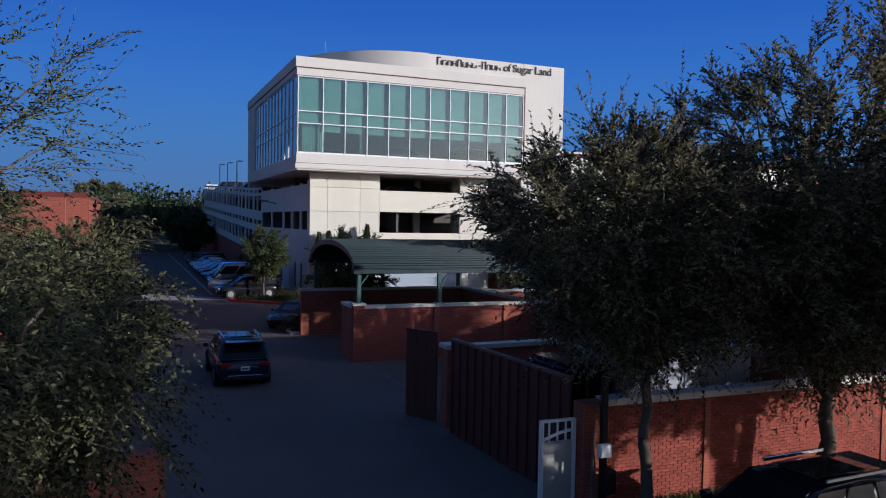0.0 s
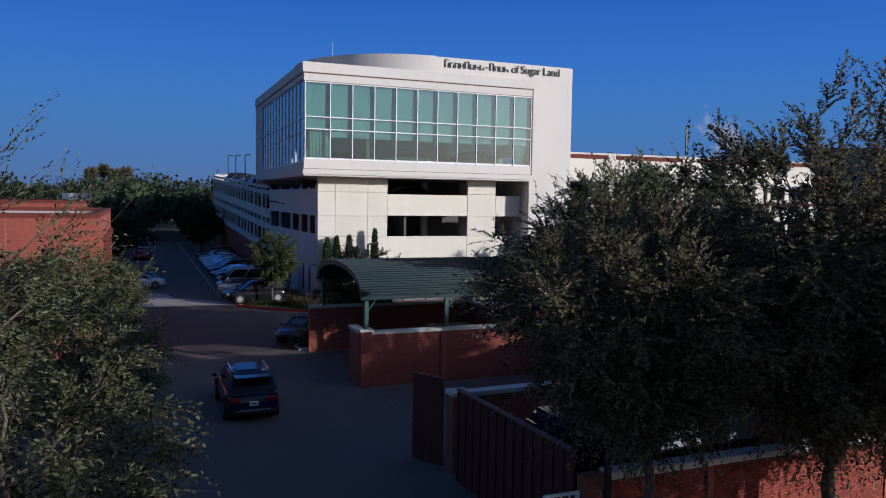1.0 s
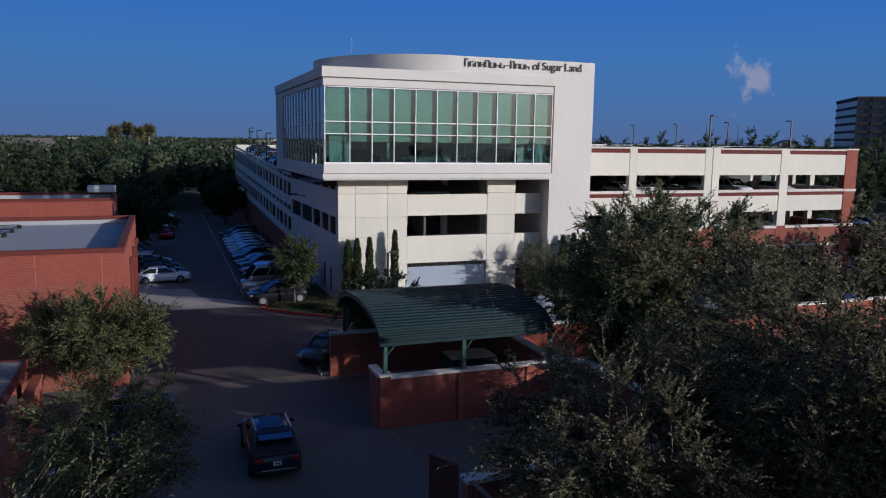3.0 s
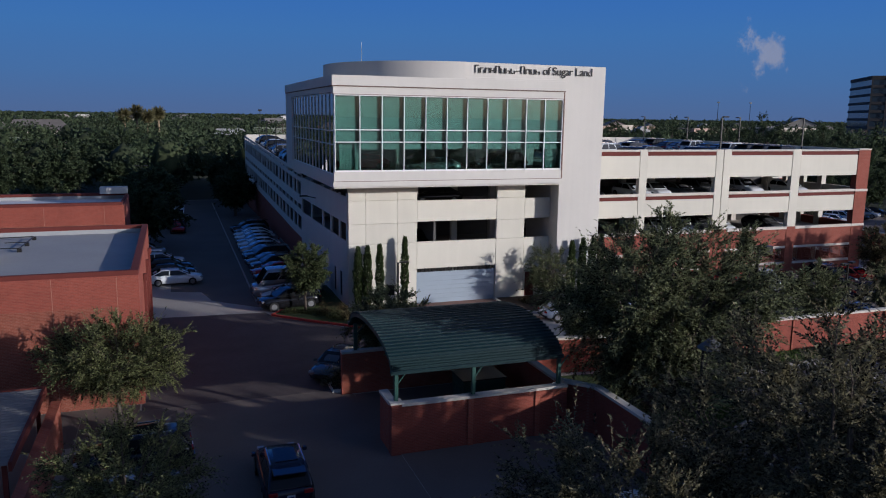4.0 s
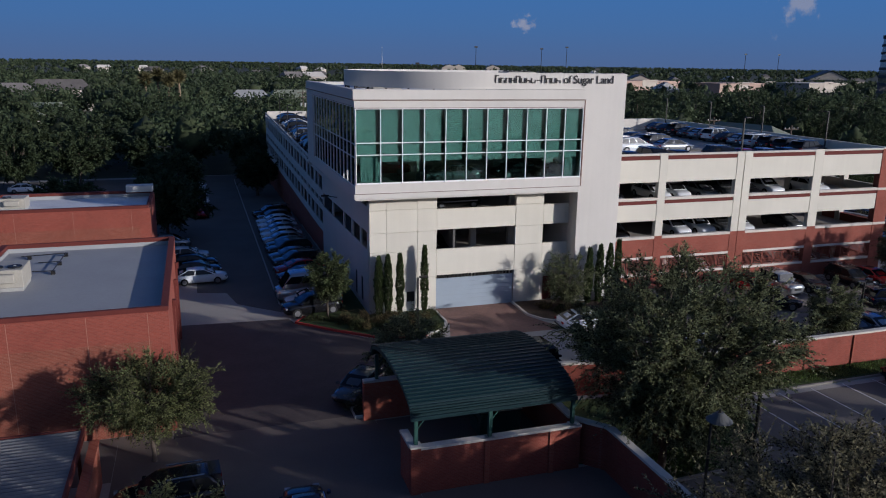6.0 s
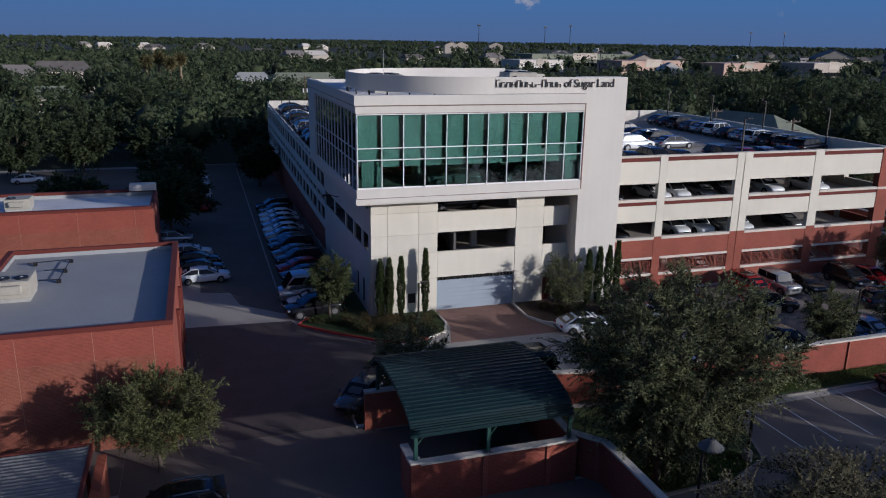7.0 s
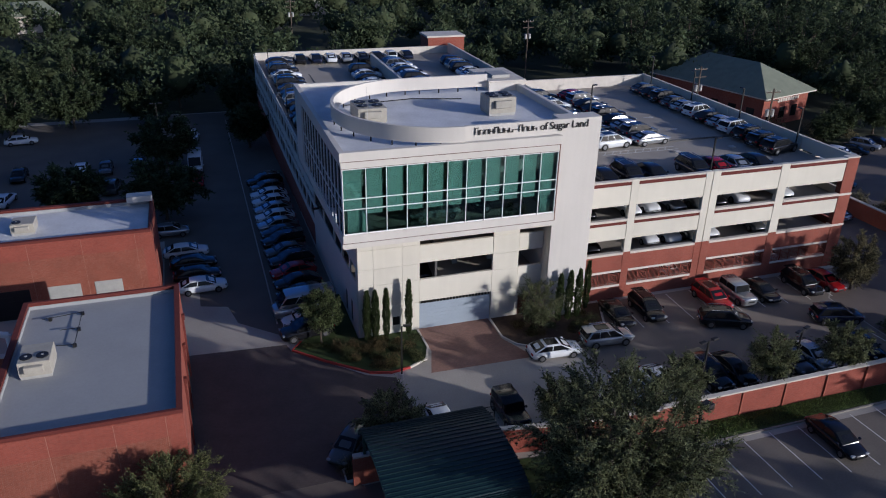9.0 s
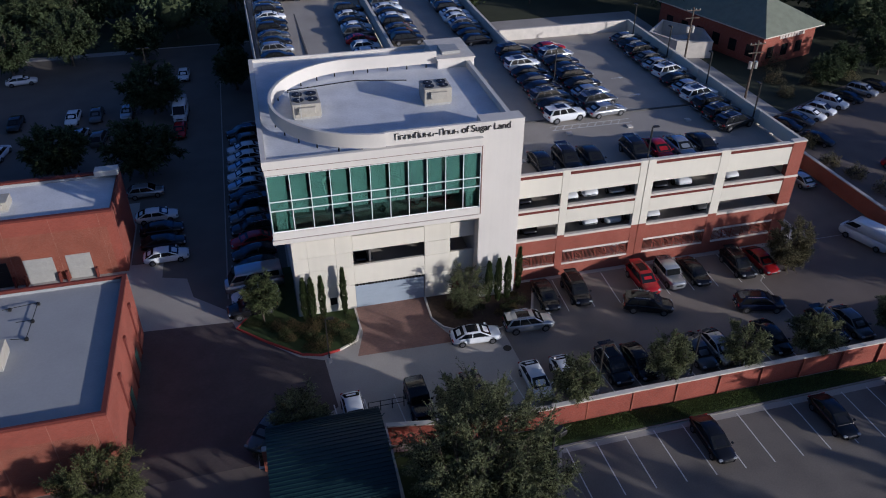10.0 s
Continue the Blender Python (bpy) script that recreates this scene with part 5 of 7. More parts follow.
crng = random.Random(11)
MIX = ["black", "white", "white", "silver", "grey", "black", "navy", "white", "grey", "silver", "black", "black", "white", "red"]


def row(n, x, y, dx, dy, rz, z=0.0, own=(), kinds=("sedan", "suv", "sedan", "hatch"), where="parked in a painted stall", group="parked cars", full=True, slope=0.0, skip=()):
    for i in range(n):
        k, c = own[i] if i < len(own) else (crng.choice(kinds), crng.choice(MIX))
        jx, jy, jr = crng.uniform(-.12, .12), crng.uniform(-.12, .12), crng.uniform(-2, 2)
        if i not in skip:
            xx, yy = x + dx * i + jx, y + dy * i + jy
            put_car(k, c, xx, yy, rz + jr, z + slope * (yy - y), where, group, full)


# the court and drives
put_car("suv", "navy", 4.1, 29.6, 90, where="driving up the entrance court", group="")
put_car("suv", "black", 11.25, 9.7, 183, where="on the lane below the brick wall", group="")
put_car("sedan", "grey", 9.2, 42.9, 232, where="standing beside the planted island", group="")
put_car("sedan", "silver", -1.9, 29.9, 6, where="parked under the tree")
put_car("suv", "black", -1.75, 33.2, 183, where="parked under the tree")
put_car("sedan", "white", 9.0, 61.3, 186, where="parked beside the van")
put_car("suv", "black", 8.6, 59.3, 188, where="parked before the corner bed")
put_car("van", "silver", 9.0, 63.4, 184, where="parked against the garage wall")
row(14, 9.2, 66.4, 0.0, 2.55, 188, own=(("sedan", "black"), ("sedan", "black"), ("sedan", "red"), ("suv", "black"), ("sedan", "grey"), ("suv", "black"), ("sedan", "black"), ("sedan", "silver"), ("sedan", "white"), ("sedan", "silver"), ("sedan", "white"), ("sedan", "white"), ("hatch", "grey"), ("suv", "black")), where="parked against the garage wall", group="cars beside the garage", kinds=("sedan", "sedan", "hatch", "suv"))
put_car("sedan", "white", 0.1, 70.7, 2, where="parked beside the loading annex", group="cars beside the annex")
for k, c, x, y in (("sedan", "black", -0.3, 73.4), ("sedan", "black", -0.6, 76.3), ("sedan", "white", -1.3, 79.4), ("hatch", "silver", -2.9, 85.6)):
    put_car(k, c, x, y, 2, where="parked beside the loading annex", group="cars beside the annex")
put_car("cargo", "white", 0.6, 108.6, 268, where="standing in the alley", group="")
put_car("sedan", "white", 0.6, 124.2, 270, where="standing far down the alley", group="")
ws = put_car("sedan", "white", 28.7, 50.0, 357, where="with a dark glass roof on the paved drive", group="")
part("glass_roof", box(-0.98, 0.12, -0.50, 0.50, 1.405, 1.458, 0.012), CARGLASS, ws, "dark glass roof panel")
put_car("suv", "silver", 34.1, 50.5, 357, where="in the drive before the garage", group="")
put_car("suv", "black", 46.5, 50.2, 338, where="in the drive before the garage", group="")
put_car("suv", "navy", 57.3, 47.7, 345, where="in the drive before the garage", group="")
for k, c, x in (("sedan", "black", 37.2), ("suv", "black", 40.5), ("suv", "red", 47.9), ("jeep", "silver", 50.9), ("sedan", "black", 53.7), ("suv", "black", 58.9), ("sedan", "red", 61.7)):
    put_car(k, c, x, 54.1, 270 + crng.uniform(-2, 2), where="parked before the brick garage front", group="cars before the garage")
for k, c, x in (("sedan", "white", 16.2), ("jeep", "black", 21.6), ("sedan", "black", 26.6), ("sedan", "white", 32.1), ("sedan", "white", 35.0), ("suv", "black", 39.4), ("sedan", "black", 41.9), ("sedan", "grey", 47.7), ("sedan", "silver", 49.9), ("sedan", "black", 55.4), ("suv", "black", 61.4), ("sedan", "grey", 64.2)):
    put_car(k, c, x, 42.9, 272, where="parked nose to the boundary wall", group="cars along the boundary wall")
put_car("sedan", "black", 43.5, 33.2, 270, where="parked in the open lot", group="cars in the lot")
put_car("sedan", "black", 54.5, 32.9, 270, where="parked in the open lot", group="cars in the lot")
put_car("sedan", "black", 62.3, 32.9, 270, where="parked in the open lot", group="cars in the lot")
put_car("cargo", "white", 75.8, 55.2, 110, where="standing in the side lane", group="")
put_car("sedan", "silver", 77.0, 69.0, 95, where="standing in the side lane", group="")
# roof decks
S, U = "sedan", "suv"
row(9, 45.3, 72.1, 0.12, 2.62, 8, 10.85, ((U, "white"), (S, "black"), (U, "grey"), (S, "black"), (S, "navy"), (S, "black"), (U, "white"), (S, "black"), (U, "black")), where="parked on the roof deck", group="cars on the roof deck", kinds=("suv", "sedan", "sedan", "suv"))
row(9, 50.6, 72.1, 0.12, 2.62, 8, 10.85, ((S, "silver"), (U, "grey"), (S, "silver"), (S, "black"), (U, "black"), (S, "black"), (S, "black"), (U, "silver"), (S, "red")), where="parked on the roof deck", group="cars on the roof deck")
row(12, 63.0, 65.6, 0.05, 2.6, 12, 10.85, ((U, "black"), (U, "black"), (U, "black"), (U, "white"), (S, "silver"), (S, "black"), (U, "white"), (S, "silver"), (S, "grey"), (U, "black"), (S, "black"), (S, "grey")), where="parked along the roof parapet", group="cars on the roof deck", kinds=("suv", "suv", "sedan"))
for k, c, x in (("sedan", "black", 38.7), ("suv", "black", 41.4), ("sedan", "black", 44.1), ("suv", "black", 49.0), ("sedan", "red", 51.6), ("sedan", "silver", 54.1), ("sedan", "black", 56.7)):
    put_car(k, c, x, 61.5, 270, 10.85, "parked behind the front parapet", "cars on the roof deck")
row(17, 15.4, 84.0, 0.0, 2.7, 4, 8.3 + 0.043 * 3.7, own=tuple((k, c) for k, c in zip("sedan suv sedan sedan suv sedan hatch sedan suv sedan sedan suv sedan sedan suv sedan sedan".split(), "black black grey black black navy black black silver black grey black black white black grey black".split())), where="parked on the roof ramp", group="cars on the roof deck", slope=0.043, full=False)
row(8, 27.8, 101.5, 0.0, 2.6, 2, 8.3 + 0.043 * 21.2, own=(("sedan", "white"), ("hatch", "white"), ("sedan", "red"), ("suv", "grey"), ("sedan", "white"), ("sedan", "black"), ("sedan", "white"), ("suv", "black")), where="parked on the roof ramp", group="cars on the roof deck", slope=0.043, full=False)
row(9, 33.6, 101.5, 0.0, 2.6, 2, 10.85 - 0.0068 * 21.2, own=(("suv", "black"), ("sedan", "black"), ("sedan", "grey"), ("suv", "black"), ("sedan", "white"), ("sedan", "black"), ("sedan", "white"), ("suv", "silver"), ("sedan", "black")), where="parked on the roof ramp", group="cars on the roof deck", slope=-0.0068, full=False)
row(9, 43.2, 99.0, 0.0, 2.6, 2, 10.85 - 0.0068 * 18.7, where="parked on the roof ramp", group="cars on the roof deck", slope=-0.0068, full=False)
row(8, 19.0, 128.6, 2.6, 0.0, 90, 10.38, where="parked at the end of the roof ramp", group="cars on the roof deck", full=False)
for k in range(9):
    sheet("deck_marking", [(43.2 + 0.95 * k, 69.5), (43.3 + 0.95 * k, 69.5), (43.9 + 0.95 * k, 70.3), (43.8 + 0.95 * k, 70.3)], 10.862, PAINT, "white painted hatching on the roof deck", "deck marking", thick=0.006)
for y0 in (69.4, 70.32):
    sheet("deck_marking", [(43.0, y0), (52.6, y0), (52.6, y0 + 0.1), (43.0, y0 + 0.1)], 10.863, PAINT, "white painted hatching border on the roof deck", "deck marking", thick=0.006)
for x, y in ((50.2, 66.4), (55.6, 76.5), (55.8, 82.0)):
    sheet("deck_marking", [(x, y), (x + 1.1, y - 0.06), (x + 1.1, y - 0.3), (x + 1.7, y + 0.05), (x + 1.1, y + 0.4), (x + 1.1, y + 0.12), (x, y + 0.1)], 10.862, PAINT, "white painted arrow on the roof deck", "deck marking", thick=0.006)
# inside the garage and the showroom
DECKCARS = ((7.75, (("hatch", "black", 36.4), ("sedan", "white", 41.3), ("hatch", "white", 43.6), ("sedan", "silver", 46.5), ("suv", "grey", 49.0), ("suv", "white", 54.1), ("sedan", "black", 51.4), ("sedan", "white", 59.7))),
            (4.2, (("sedan", "black", 37.2), ("hatch", "white", 44.0), ("suv", "white", 46.5), ("suv", "grey", 49.0), ("sedan", "white", 51.1), ("sedan", "grey", 57.1))))
for z, cars in DECKCARS:
    for k, c, x in cars:
        put_car(k, c, x, 61.6, 270, z, "parked inside the garage", "cars in the garage", False)
for x in (36.5, 47.2, 54.7, 60.0):
    put_car(crng.choice(("sedan", "suv")), crng.choice(("white", "silver", "white")), x, 61.6, 270, 0.0, "parked inside the garage", "cars in the garage", False)
put_car("sedan", "black", 21.5, 61.5, 180, 7.8, "parked inside the garage", "cars in the garage", False)
put_car("sedan", "black", 19.8, 61.0, 270, 4.2, "parked inside the garage", "cars in the garage", False)
put_car("sedan", "silver", 20.2, 58.6, 180, 10.55, "on show behind the green glass", "showroom cars")
put_car("sedan", "red", 15.6, 63.6, 170, 10.55, "on show behind the green glass", "showroom cars")
put_car("suv", "black", 26.4, 59.2, 185, 10.55, "on show behind the green glass", "showroom cars")
# far lots
for k, c, x, y, rz in (("sedan", "white", -14.6, 110.6, 268), ("sedan", "grey", -11.4, 110.8, 271), ("sedan", "silver", -7.1, 110.9, 269), ("sedan", "black", -22.3, 110.4, 270), ("suv", "silver", -12.9, 104.0, 82), ("suv", "grey", -10.1, 102.6, 84), ("sedan", "white", -22.6, 101.0, 80), ("sedan", "white", -24.6, 127.6, 8)):
    put_car(k, c, x, y, rz, where="parked in the far car park", group="cars in the far car park", full=False)
put_car("sedan", "red", 0.6, 102.6, 268, where="standing behind the van in the alley", group="", full=False)
for k, c, x, y in (("sedan", "black", 85.2, 83.4), ("sedan", "grey", 88.1, 84.6), ("sedan", "white", 90.9, 85.7), ("hatch", "white", 93.7, 86.8), ("suv", "white", 96.9, 88.6), ("sedan", "black", 100.6, 89.8), ("suv", "silver", 104.6, 91.4), ("sedan", "black", 108.2, 92.6)):
    put_car(k, c, x, y, 300, where="parked beside the bank building", group="cars by the bank", full=False)
put_car("sedan", "black", 86.6, 78.2, 300, where="standing in the lot by the bank", group="cars by the bank", full=False)
put_car("sedan", "red", 92.0, 68.5, 300, where="standing in the lot by the bank", group="cars by the bank", full=False)

# ---- lamps and poles ----


def lamp_post(x, y, z, h, arm, rz, label):
    p = thing("street_lamp", label, "street lamp", "lamp posts", (x, y, z), rz)
    part("base", cyl(0, 0, 0, 0.5, 0.22, 0.2, 12), CAPW, p)
    part("pole", box(-0.06, 0.06, -0.06, 0.06, 0.5, h), DARKF, p)
    for s in ((1, -1) if arm > 0.6 else (1,)):
        a = part("arm", rod((0, 0, h - 0.06), (s * arm * 0.6, 0, h), 0.035), DARKF, p)
        part("lamp_head", box(s * arm * 0.6 - 0.1 if s > 0 else -arm * 0.6 - 0.5, s * arm * 0.6 + 0.5 if s > 0 else -arm * 0.6 + 0.1, -0.17, 0.17, h - 0.04, h + 0.08, 0.03), DARKF, a)
    return p


lamp_post(15.0, 50.3, 0, 5.0, 0.4, 0, "dark square street lamp by the corner bed")
dl = thing("street_lamp", "lamp post with a wide grey dish inside the yard wall", "street lamp", "lamp posts", (18.6, 21.8, 0))
part("pole", cyl(-0.25, 0, 0, 7.0, 0.075, 0.05, 10), DARKF, dl)
part("arm", rod((-0.25, 0, 6.95), (0.05, 0, 7.3), 0.035), DARKF, dl)
part("dish", cyl(0.1, 0, 6.95, 7.28, 0.5, 0.14, 20), LAMPGREY, dl, "grey metal dish shade")
part("finial", cyl(0.1, 0, 7.28, 7.42, 0.06, 0.03, 8), DARKF, dl)
ll = thing("street_lamp", "tall lamp post with a dark box head at the lawn edge", "street lamp", "lamp posts", (28.0, 30.0, 0.03), 20)
part("base", cyl(0, 0, 0, 0.6, 0.26, 0.24, 12), KERB, ll)
part("pole", box(-0.07, 0.07, -0.07, 0.07, 0.6, 8.9, 0.01), DARKF, ll)
la = part("arm", box(0.07, 0.26, -0.05, 0.05, 8.62, 8.74), DARKF, ll)
part("lamp_head", box(0.2, 0.86, -0.32, 0.32, 8.5, 8.92, 0.04), DARKF, la)
for x, y, rz in ((48.0, 82.0, 10), (65.6, 66.0, 90), (65.6, 76.0, 90), (65.6, 86.0, 90), (48.9, 58.9, 0), (65.6, 96, 90)):
    lamp_post(x, y, 10.85, 4.6, 0.3, rz, "dark lamp post on the roof deck")
for y in (100, 110, 120):
    lamp_post(13.0, y, 8.3 + 0.043 * (y - 80.3), 4.3, 0.35, 0, "dark lamp post on the roof ramp parapet")
lamp_post(45.6, 40.4, 0, 5.2, 0.7, 20, "dark lamp post beside the boundary wall")
lamp_post(58.6, 41.3, 0, 5.2, 0.7, 20, "dark lamp post beside the boundary wall")
lamp_post(36.8, 40.6, 0, 5.6, 0.7, 10, "dark lamp post beside the boundary wall")
lamp_post(-4.0, 118.0, 0, 7.5, 0.7, 0, "dark lamp post in the far car park")


def power_pole(x, y, h, label):
    p = thing("utility_pole", label, "utility pole", "utility poles", (x, y, 0))
    part("pole", cyl(0, 0, 0, h, 0.18, 0.12, 8), BARK, p)
    for z in (h - 0.6, h - 1.8):
        part("crossarm", box(-1.2, 1.2, -0.06, 0.06, z, z + 0.14), BARK, p)
    for s in (-0.45, 0.45):
        part("transformer", cyl(s, 0, h - 4.0, h - 3.0, 0.26, seg=10), GREYMET, p)
    for s in (-1.1, -0.4, 0.4, 1.1):
        part("insulator", cyl(s, 0, h - 0.46, h - 0.26, 0.05, seg=6), CAPW, p)


power_pole(79.9, 86.8, 12.2, "wooden utility pole with crossarms and transformers")
power_pole(79.2, 102.9, 12.2, "wooden utility pole with crossarms and transformers")
power_pole(26.0, 190.0, 13.0, "wooden utility pole with crossarms behind the garage")
power_pole(70.0, 150.0, 13.0, "wooden utility pole with crossarms behind the garage")
for x, y, h in ((230, 620, 34), (300, 640, 34), (330, 650, 36), (520, 640, 33), (560, 640, 33), (150, 520, 20), (60, 560, 18), (240, 430, 18)):
    p = thing("light_mast", "tall thin light mast far beyond the trees", "light mast", "far masts", (x, y, 0))
    part("mast", cyl(0, 0, 0, h, 0.35, 0.2, 6), DARKF, p)
    part("head", box(-1.4, 1.4, -0.2, 0.2, h - 1.2, h), DARKF, p)

# ---- bank building beyond, with its hip roof ----
bank = thing("bank_building", "red brick building with a green-grey hip roof", "building", at=(98.3, 119.0, 0), rz=16)
part("wall", box(-6.6, 6.6, -12.1, 12.1, 0, 5.5), REDPANEL, bank)
bm = bmesh.new()
lo = [bm.verts.new(p) for p in ((-7.6, -13.1, 5.5), (7.6, -13.1, 5.5), (7.6, 13.1, 5.5), (-7.6, 13.1, 5.5))]
hi = [bm.verts.new(p) for p in ((0, -5.6, 9.8), (0, 5.6, 9.8))]
for f in ((lo[0], lo[1], hi[0]), (lo[1], lo[2], hi[1], hi[0]), (lo[2], lo[3], hi[1]), (lo[3], lo[0], hi[0], hi[1]), (lo[3], lo[2], lo[1], lo[0])):
    bm.faces.new(f)
part("roof", bm, HIPROOF, bank, "green-grey hip roof")
part("eave_band", box(-7.5, 7.5, -13.0, 13.0, 5.25, 5.49), CAPW, bank)
for k in range(3):
    part("window", box(-5.2 + 3.6 * k, -3.6 + 3.6 * k, -12.16, -12.103, 1.2, 3.2), CARGLASS, bank)
for k in range(9):
    part("sign_bar", box(-2.6 + 0.72 * k, -2.12 + 0.72 * k, -12.2, -12.103, 4.2, 4.8), CAPW, bank)
for k in range(6):
    part("window", box(-6.66, -6.603, -10.5 + 3.8 * k, -8.9 + 3.8 * k, 1.2, 3.2), CARGLASS, bank)
bw0 = thing("terrace_wall", "pale roofless walled court beside the bank", "wall")
COURT = [(81.6, 119.0), (83.9, 113.4), (89.6, 111.6), (91.5, 118.0), (87.0, 124.5)]
part("wall", strip(COURT, 0.35, 0, 2.85, True), CAPW, bw0)
part("cap", strip(COURT, 0.5, 2.851, 3.0, True), CAPW, bw0)
part("plant_unit", box(85.4, 88.2, 116.2, 118.6, 0.0, 2.1, 0.05), GREYMET, bw0)
fence = brick_wall("boundary_wall", [(80.0, 40), (79.8, 73.5), (70.5, 101)], 2.2, BRICK_D, "dark red brick boundary wall beside the lane")

# ---- far houses, shops, office block ----
hrng = random.Random(3)


def house(x, y, w, d, h, rz, roofm=HOUSEROOF, label="pale house with a brown pitched roof among trees", cat="house"):
    o = thing("house", label, cat, "far houses", (x, y, 0), rz)
    part("wall", box(-w / 2, w / 2, -d / 2, d / 2, 0, h), HOUSEWALL, o)
    bm = bmesh.new()
    rh = min(w, d) * 0.32
    v = [bm.verts.new(p) for p in ((-w / 2 - .4, -d / 2 - .4, h), (w / 2 + .4, -d / 2 - .4, h), (w / 2 + .4, d / 2 + .4, h), (-w / 2 - .4, d / 2 + .4, h), (-w / 2 + d * .25, 0, h + rh), (w / 2 - d * .25, 0, h + rh))]
    for f in ((0, 1, 5, 4), (1, 2, 5), (2, 3, 4, 5), (3, 0, 4), (3, 2, 1, 0)):
        bm.faces.new([v[k] for k in f])
    part("roof", bm, roofm, o)
    for k in range(3):
        part("window", box(-w * .35 + k * w * .28, -w * .35 + k * w * .28 + 1.2, -d / 2 - .05, -d / 2 - .003, 1.0, 2.4), CARGLASS, o)
    return o


house(35, 262, 26, 16, 5.5, 8, HIPROOF, "low restaurant with a dark green hip roof", "building")
house(20, 285, 14, 10, 6.5, 0, GREYMET, "grey flat building beyond the restaurant", "building")
house(-48, 330, 22, 12, 8.0, 10)
house(-62, 315, 16, 12, 7.0, 4)
house(-40, 240, 16, 10, 4.5, 20, HIPROOF, "low shop with a green roof among trees", "building")
for k in range(26):
    d = hrng.uniform(480, 1300)
    a = radians(hrng.uniform(-8, 46))
    house(d * math.sin(a), d * math.cos(a), hrng.uniform(14, 26), hrng.uniform(10, 14), hrng.uniform(6, 8), hrng.uniform(0, 90), hrng.choice((HOUSEROOF, CAPW, HOUSEROOF)))


def shop(x, y, w, d, h, rz, m, label):
    o = thing("shop_building", label, "shop", "far shops", (x, y, 0), rz)
    part("wall", box(-w / 2, w / 2, -d / 2, d / 2, 0, h), m, o)
    part("parapet", box(-w / 2 - .3, w / 2 + .3, -d / 2 - .3, d / 2 + .3, h, h + 0.8), m, o)
    part("shop_front", box(-w * .4, w * .4, -d / 2 - .1, -d / 2 - .003, 0.3, 3.2), CARGLASS, o)
    part("sign_panel", box(-w * .12, w * .12, -d / 2 - .3, -d / 2 - .11, h * .6, h + 1.6), HOUSEWALL, o)
    return o


def gable(x, y, w, d, h, rz):
    o = thing("gabled_hall", "white gabled hall front far beyond the trees", "building", "far houses", (x, y, 0), rz)
    part("wall", box(-w / 2, w / 2, -d / 2, d / 2, 0, h), HOUSEWALL, o)
    bm = bmesh.new()
    v = [bm.verts.new((sx * w * 0.54, sy * d * 0.52, h)) for sx, sy in ((-1, -1), (1, -1), (1, 1), (-1, 1))] + [bm.verts.new((0, sy * d * 0.52, h + w * 0.24)) for sy in (-1, 1)]
    for f in ((0, 4, 5, 3), (1, 2, 5, 4), (0, 3, 2, 1)):
        bm.faces.new([v[k] for k in f])
    part("roof", bm, HOUSEROOF, o)
    bm = bmesh.new()
    v = [bm.verts.new((px, -d * 0.505 + py, pz)) for py in (0, 0.3) for px, pz in ((-w * 0.5, h), (w * 0.5, h), (0, h + w * 0.215))]
    for f in ((0, 1, 2), (5, 4, 3), (0, 2, 5, 3), (1, 4, 5, 2), (0, 3, 4, 1)):
        bm.faces.new([v[k] for k in f])
    part("gable_front", bm, HOUSEWALL, o)


gable(318, 508, 24, 30, 8, -25)
gable(560, 575, 34, 40, 10, -35)
for gx in (395, 411, 470):
    gable(gx, 1190, 22, 20, 13, -15)
PINK = mat("pink_stucco", (0.46, 0.32, 0.25), 0.85, var=0.1, scale=0.2, fine=2)
shop(300, 480, 60, 24, 9, 14, PINK, "long pink stucco shop far beyond the trees")
shop(370, 470, 50, 24, 8, 14, PINK, "long pink stucco shop far beyond the trees")
shop(235, 520, 40, 22, 8, 14, CAPW, "low pale shop far beyond the trees")
shop(430, 455, 46, 26, 9, 14, HOUSEWALL, "low pale shop far beyond the trees")
shop(470, 560, 90, 26, 7, 14, HOUSEWALL, "long pale shop far beyond the trees")
shop(330, 640, 120, 30, 10, 14, HIPROOF, "large hall with a grey-green front far off")
office = thing("office_building", "dark blue glass office block beyond the trees", "office building", at=(357, 292, 0), rz=-35)
part("wall", box(-24, 24, -22, 22, 0, 36.5), OFFICEG, office)
for k in range(9):
    part("storey_band", box(-24.3, 24.3, -22.3, 22.3, 3.6 + 4 * k, 4.9 + 4 * k), OFFICEC, office)
for k in range(8):
    part("pier", box(-24.5 + 6.9 * k, -23.8 + 6.9 * k, -22.5, -22.31, 0, 36.8), OFFICEC, office)
part("roof_cap", box(-24.4, 24.4, -22.4, 22.4, 36.5, 37.4), OFFICEC, office)

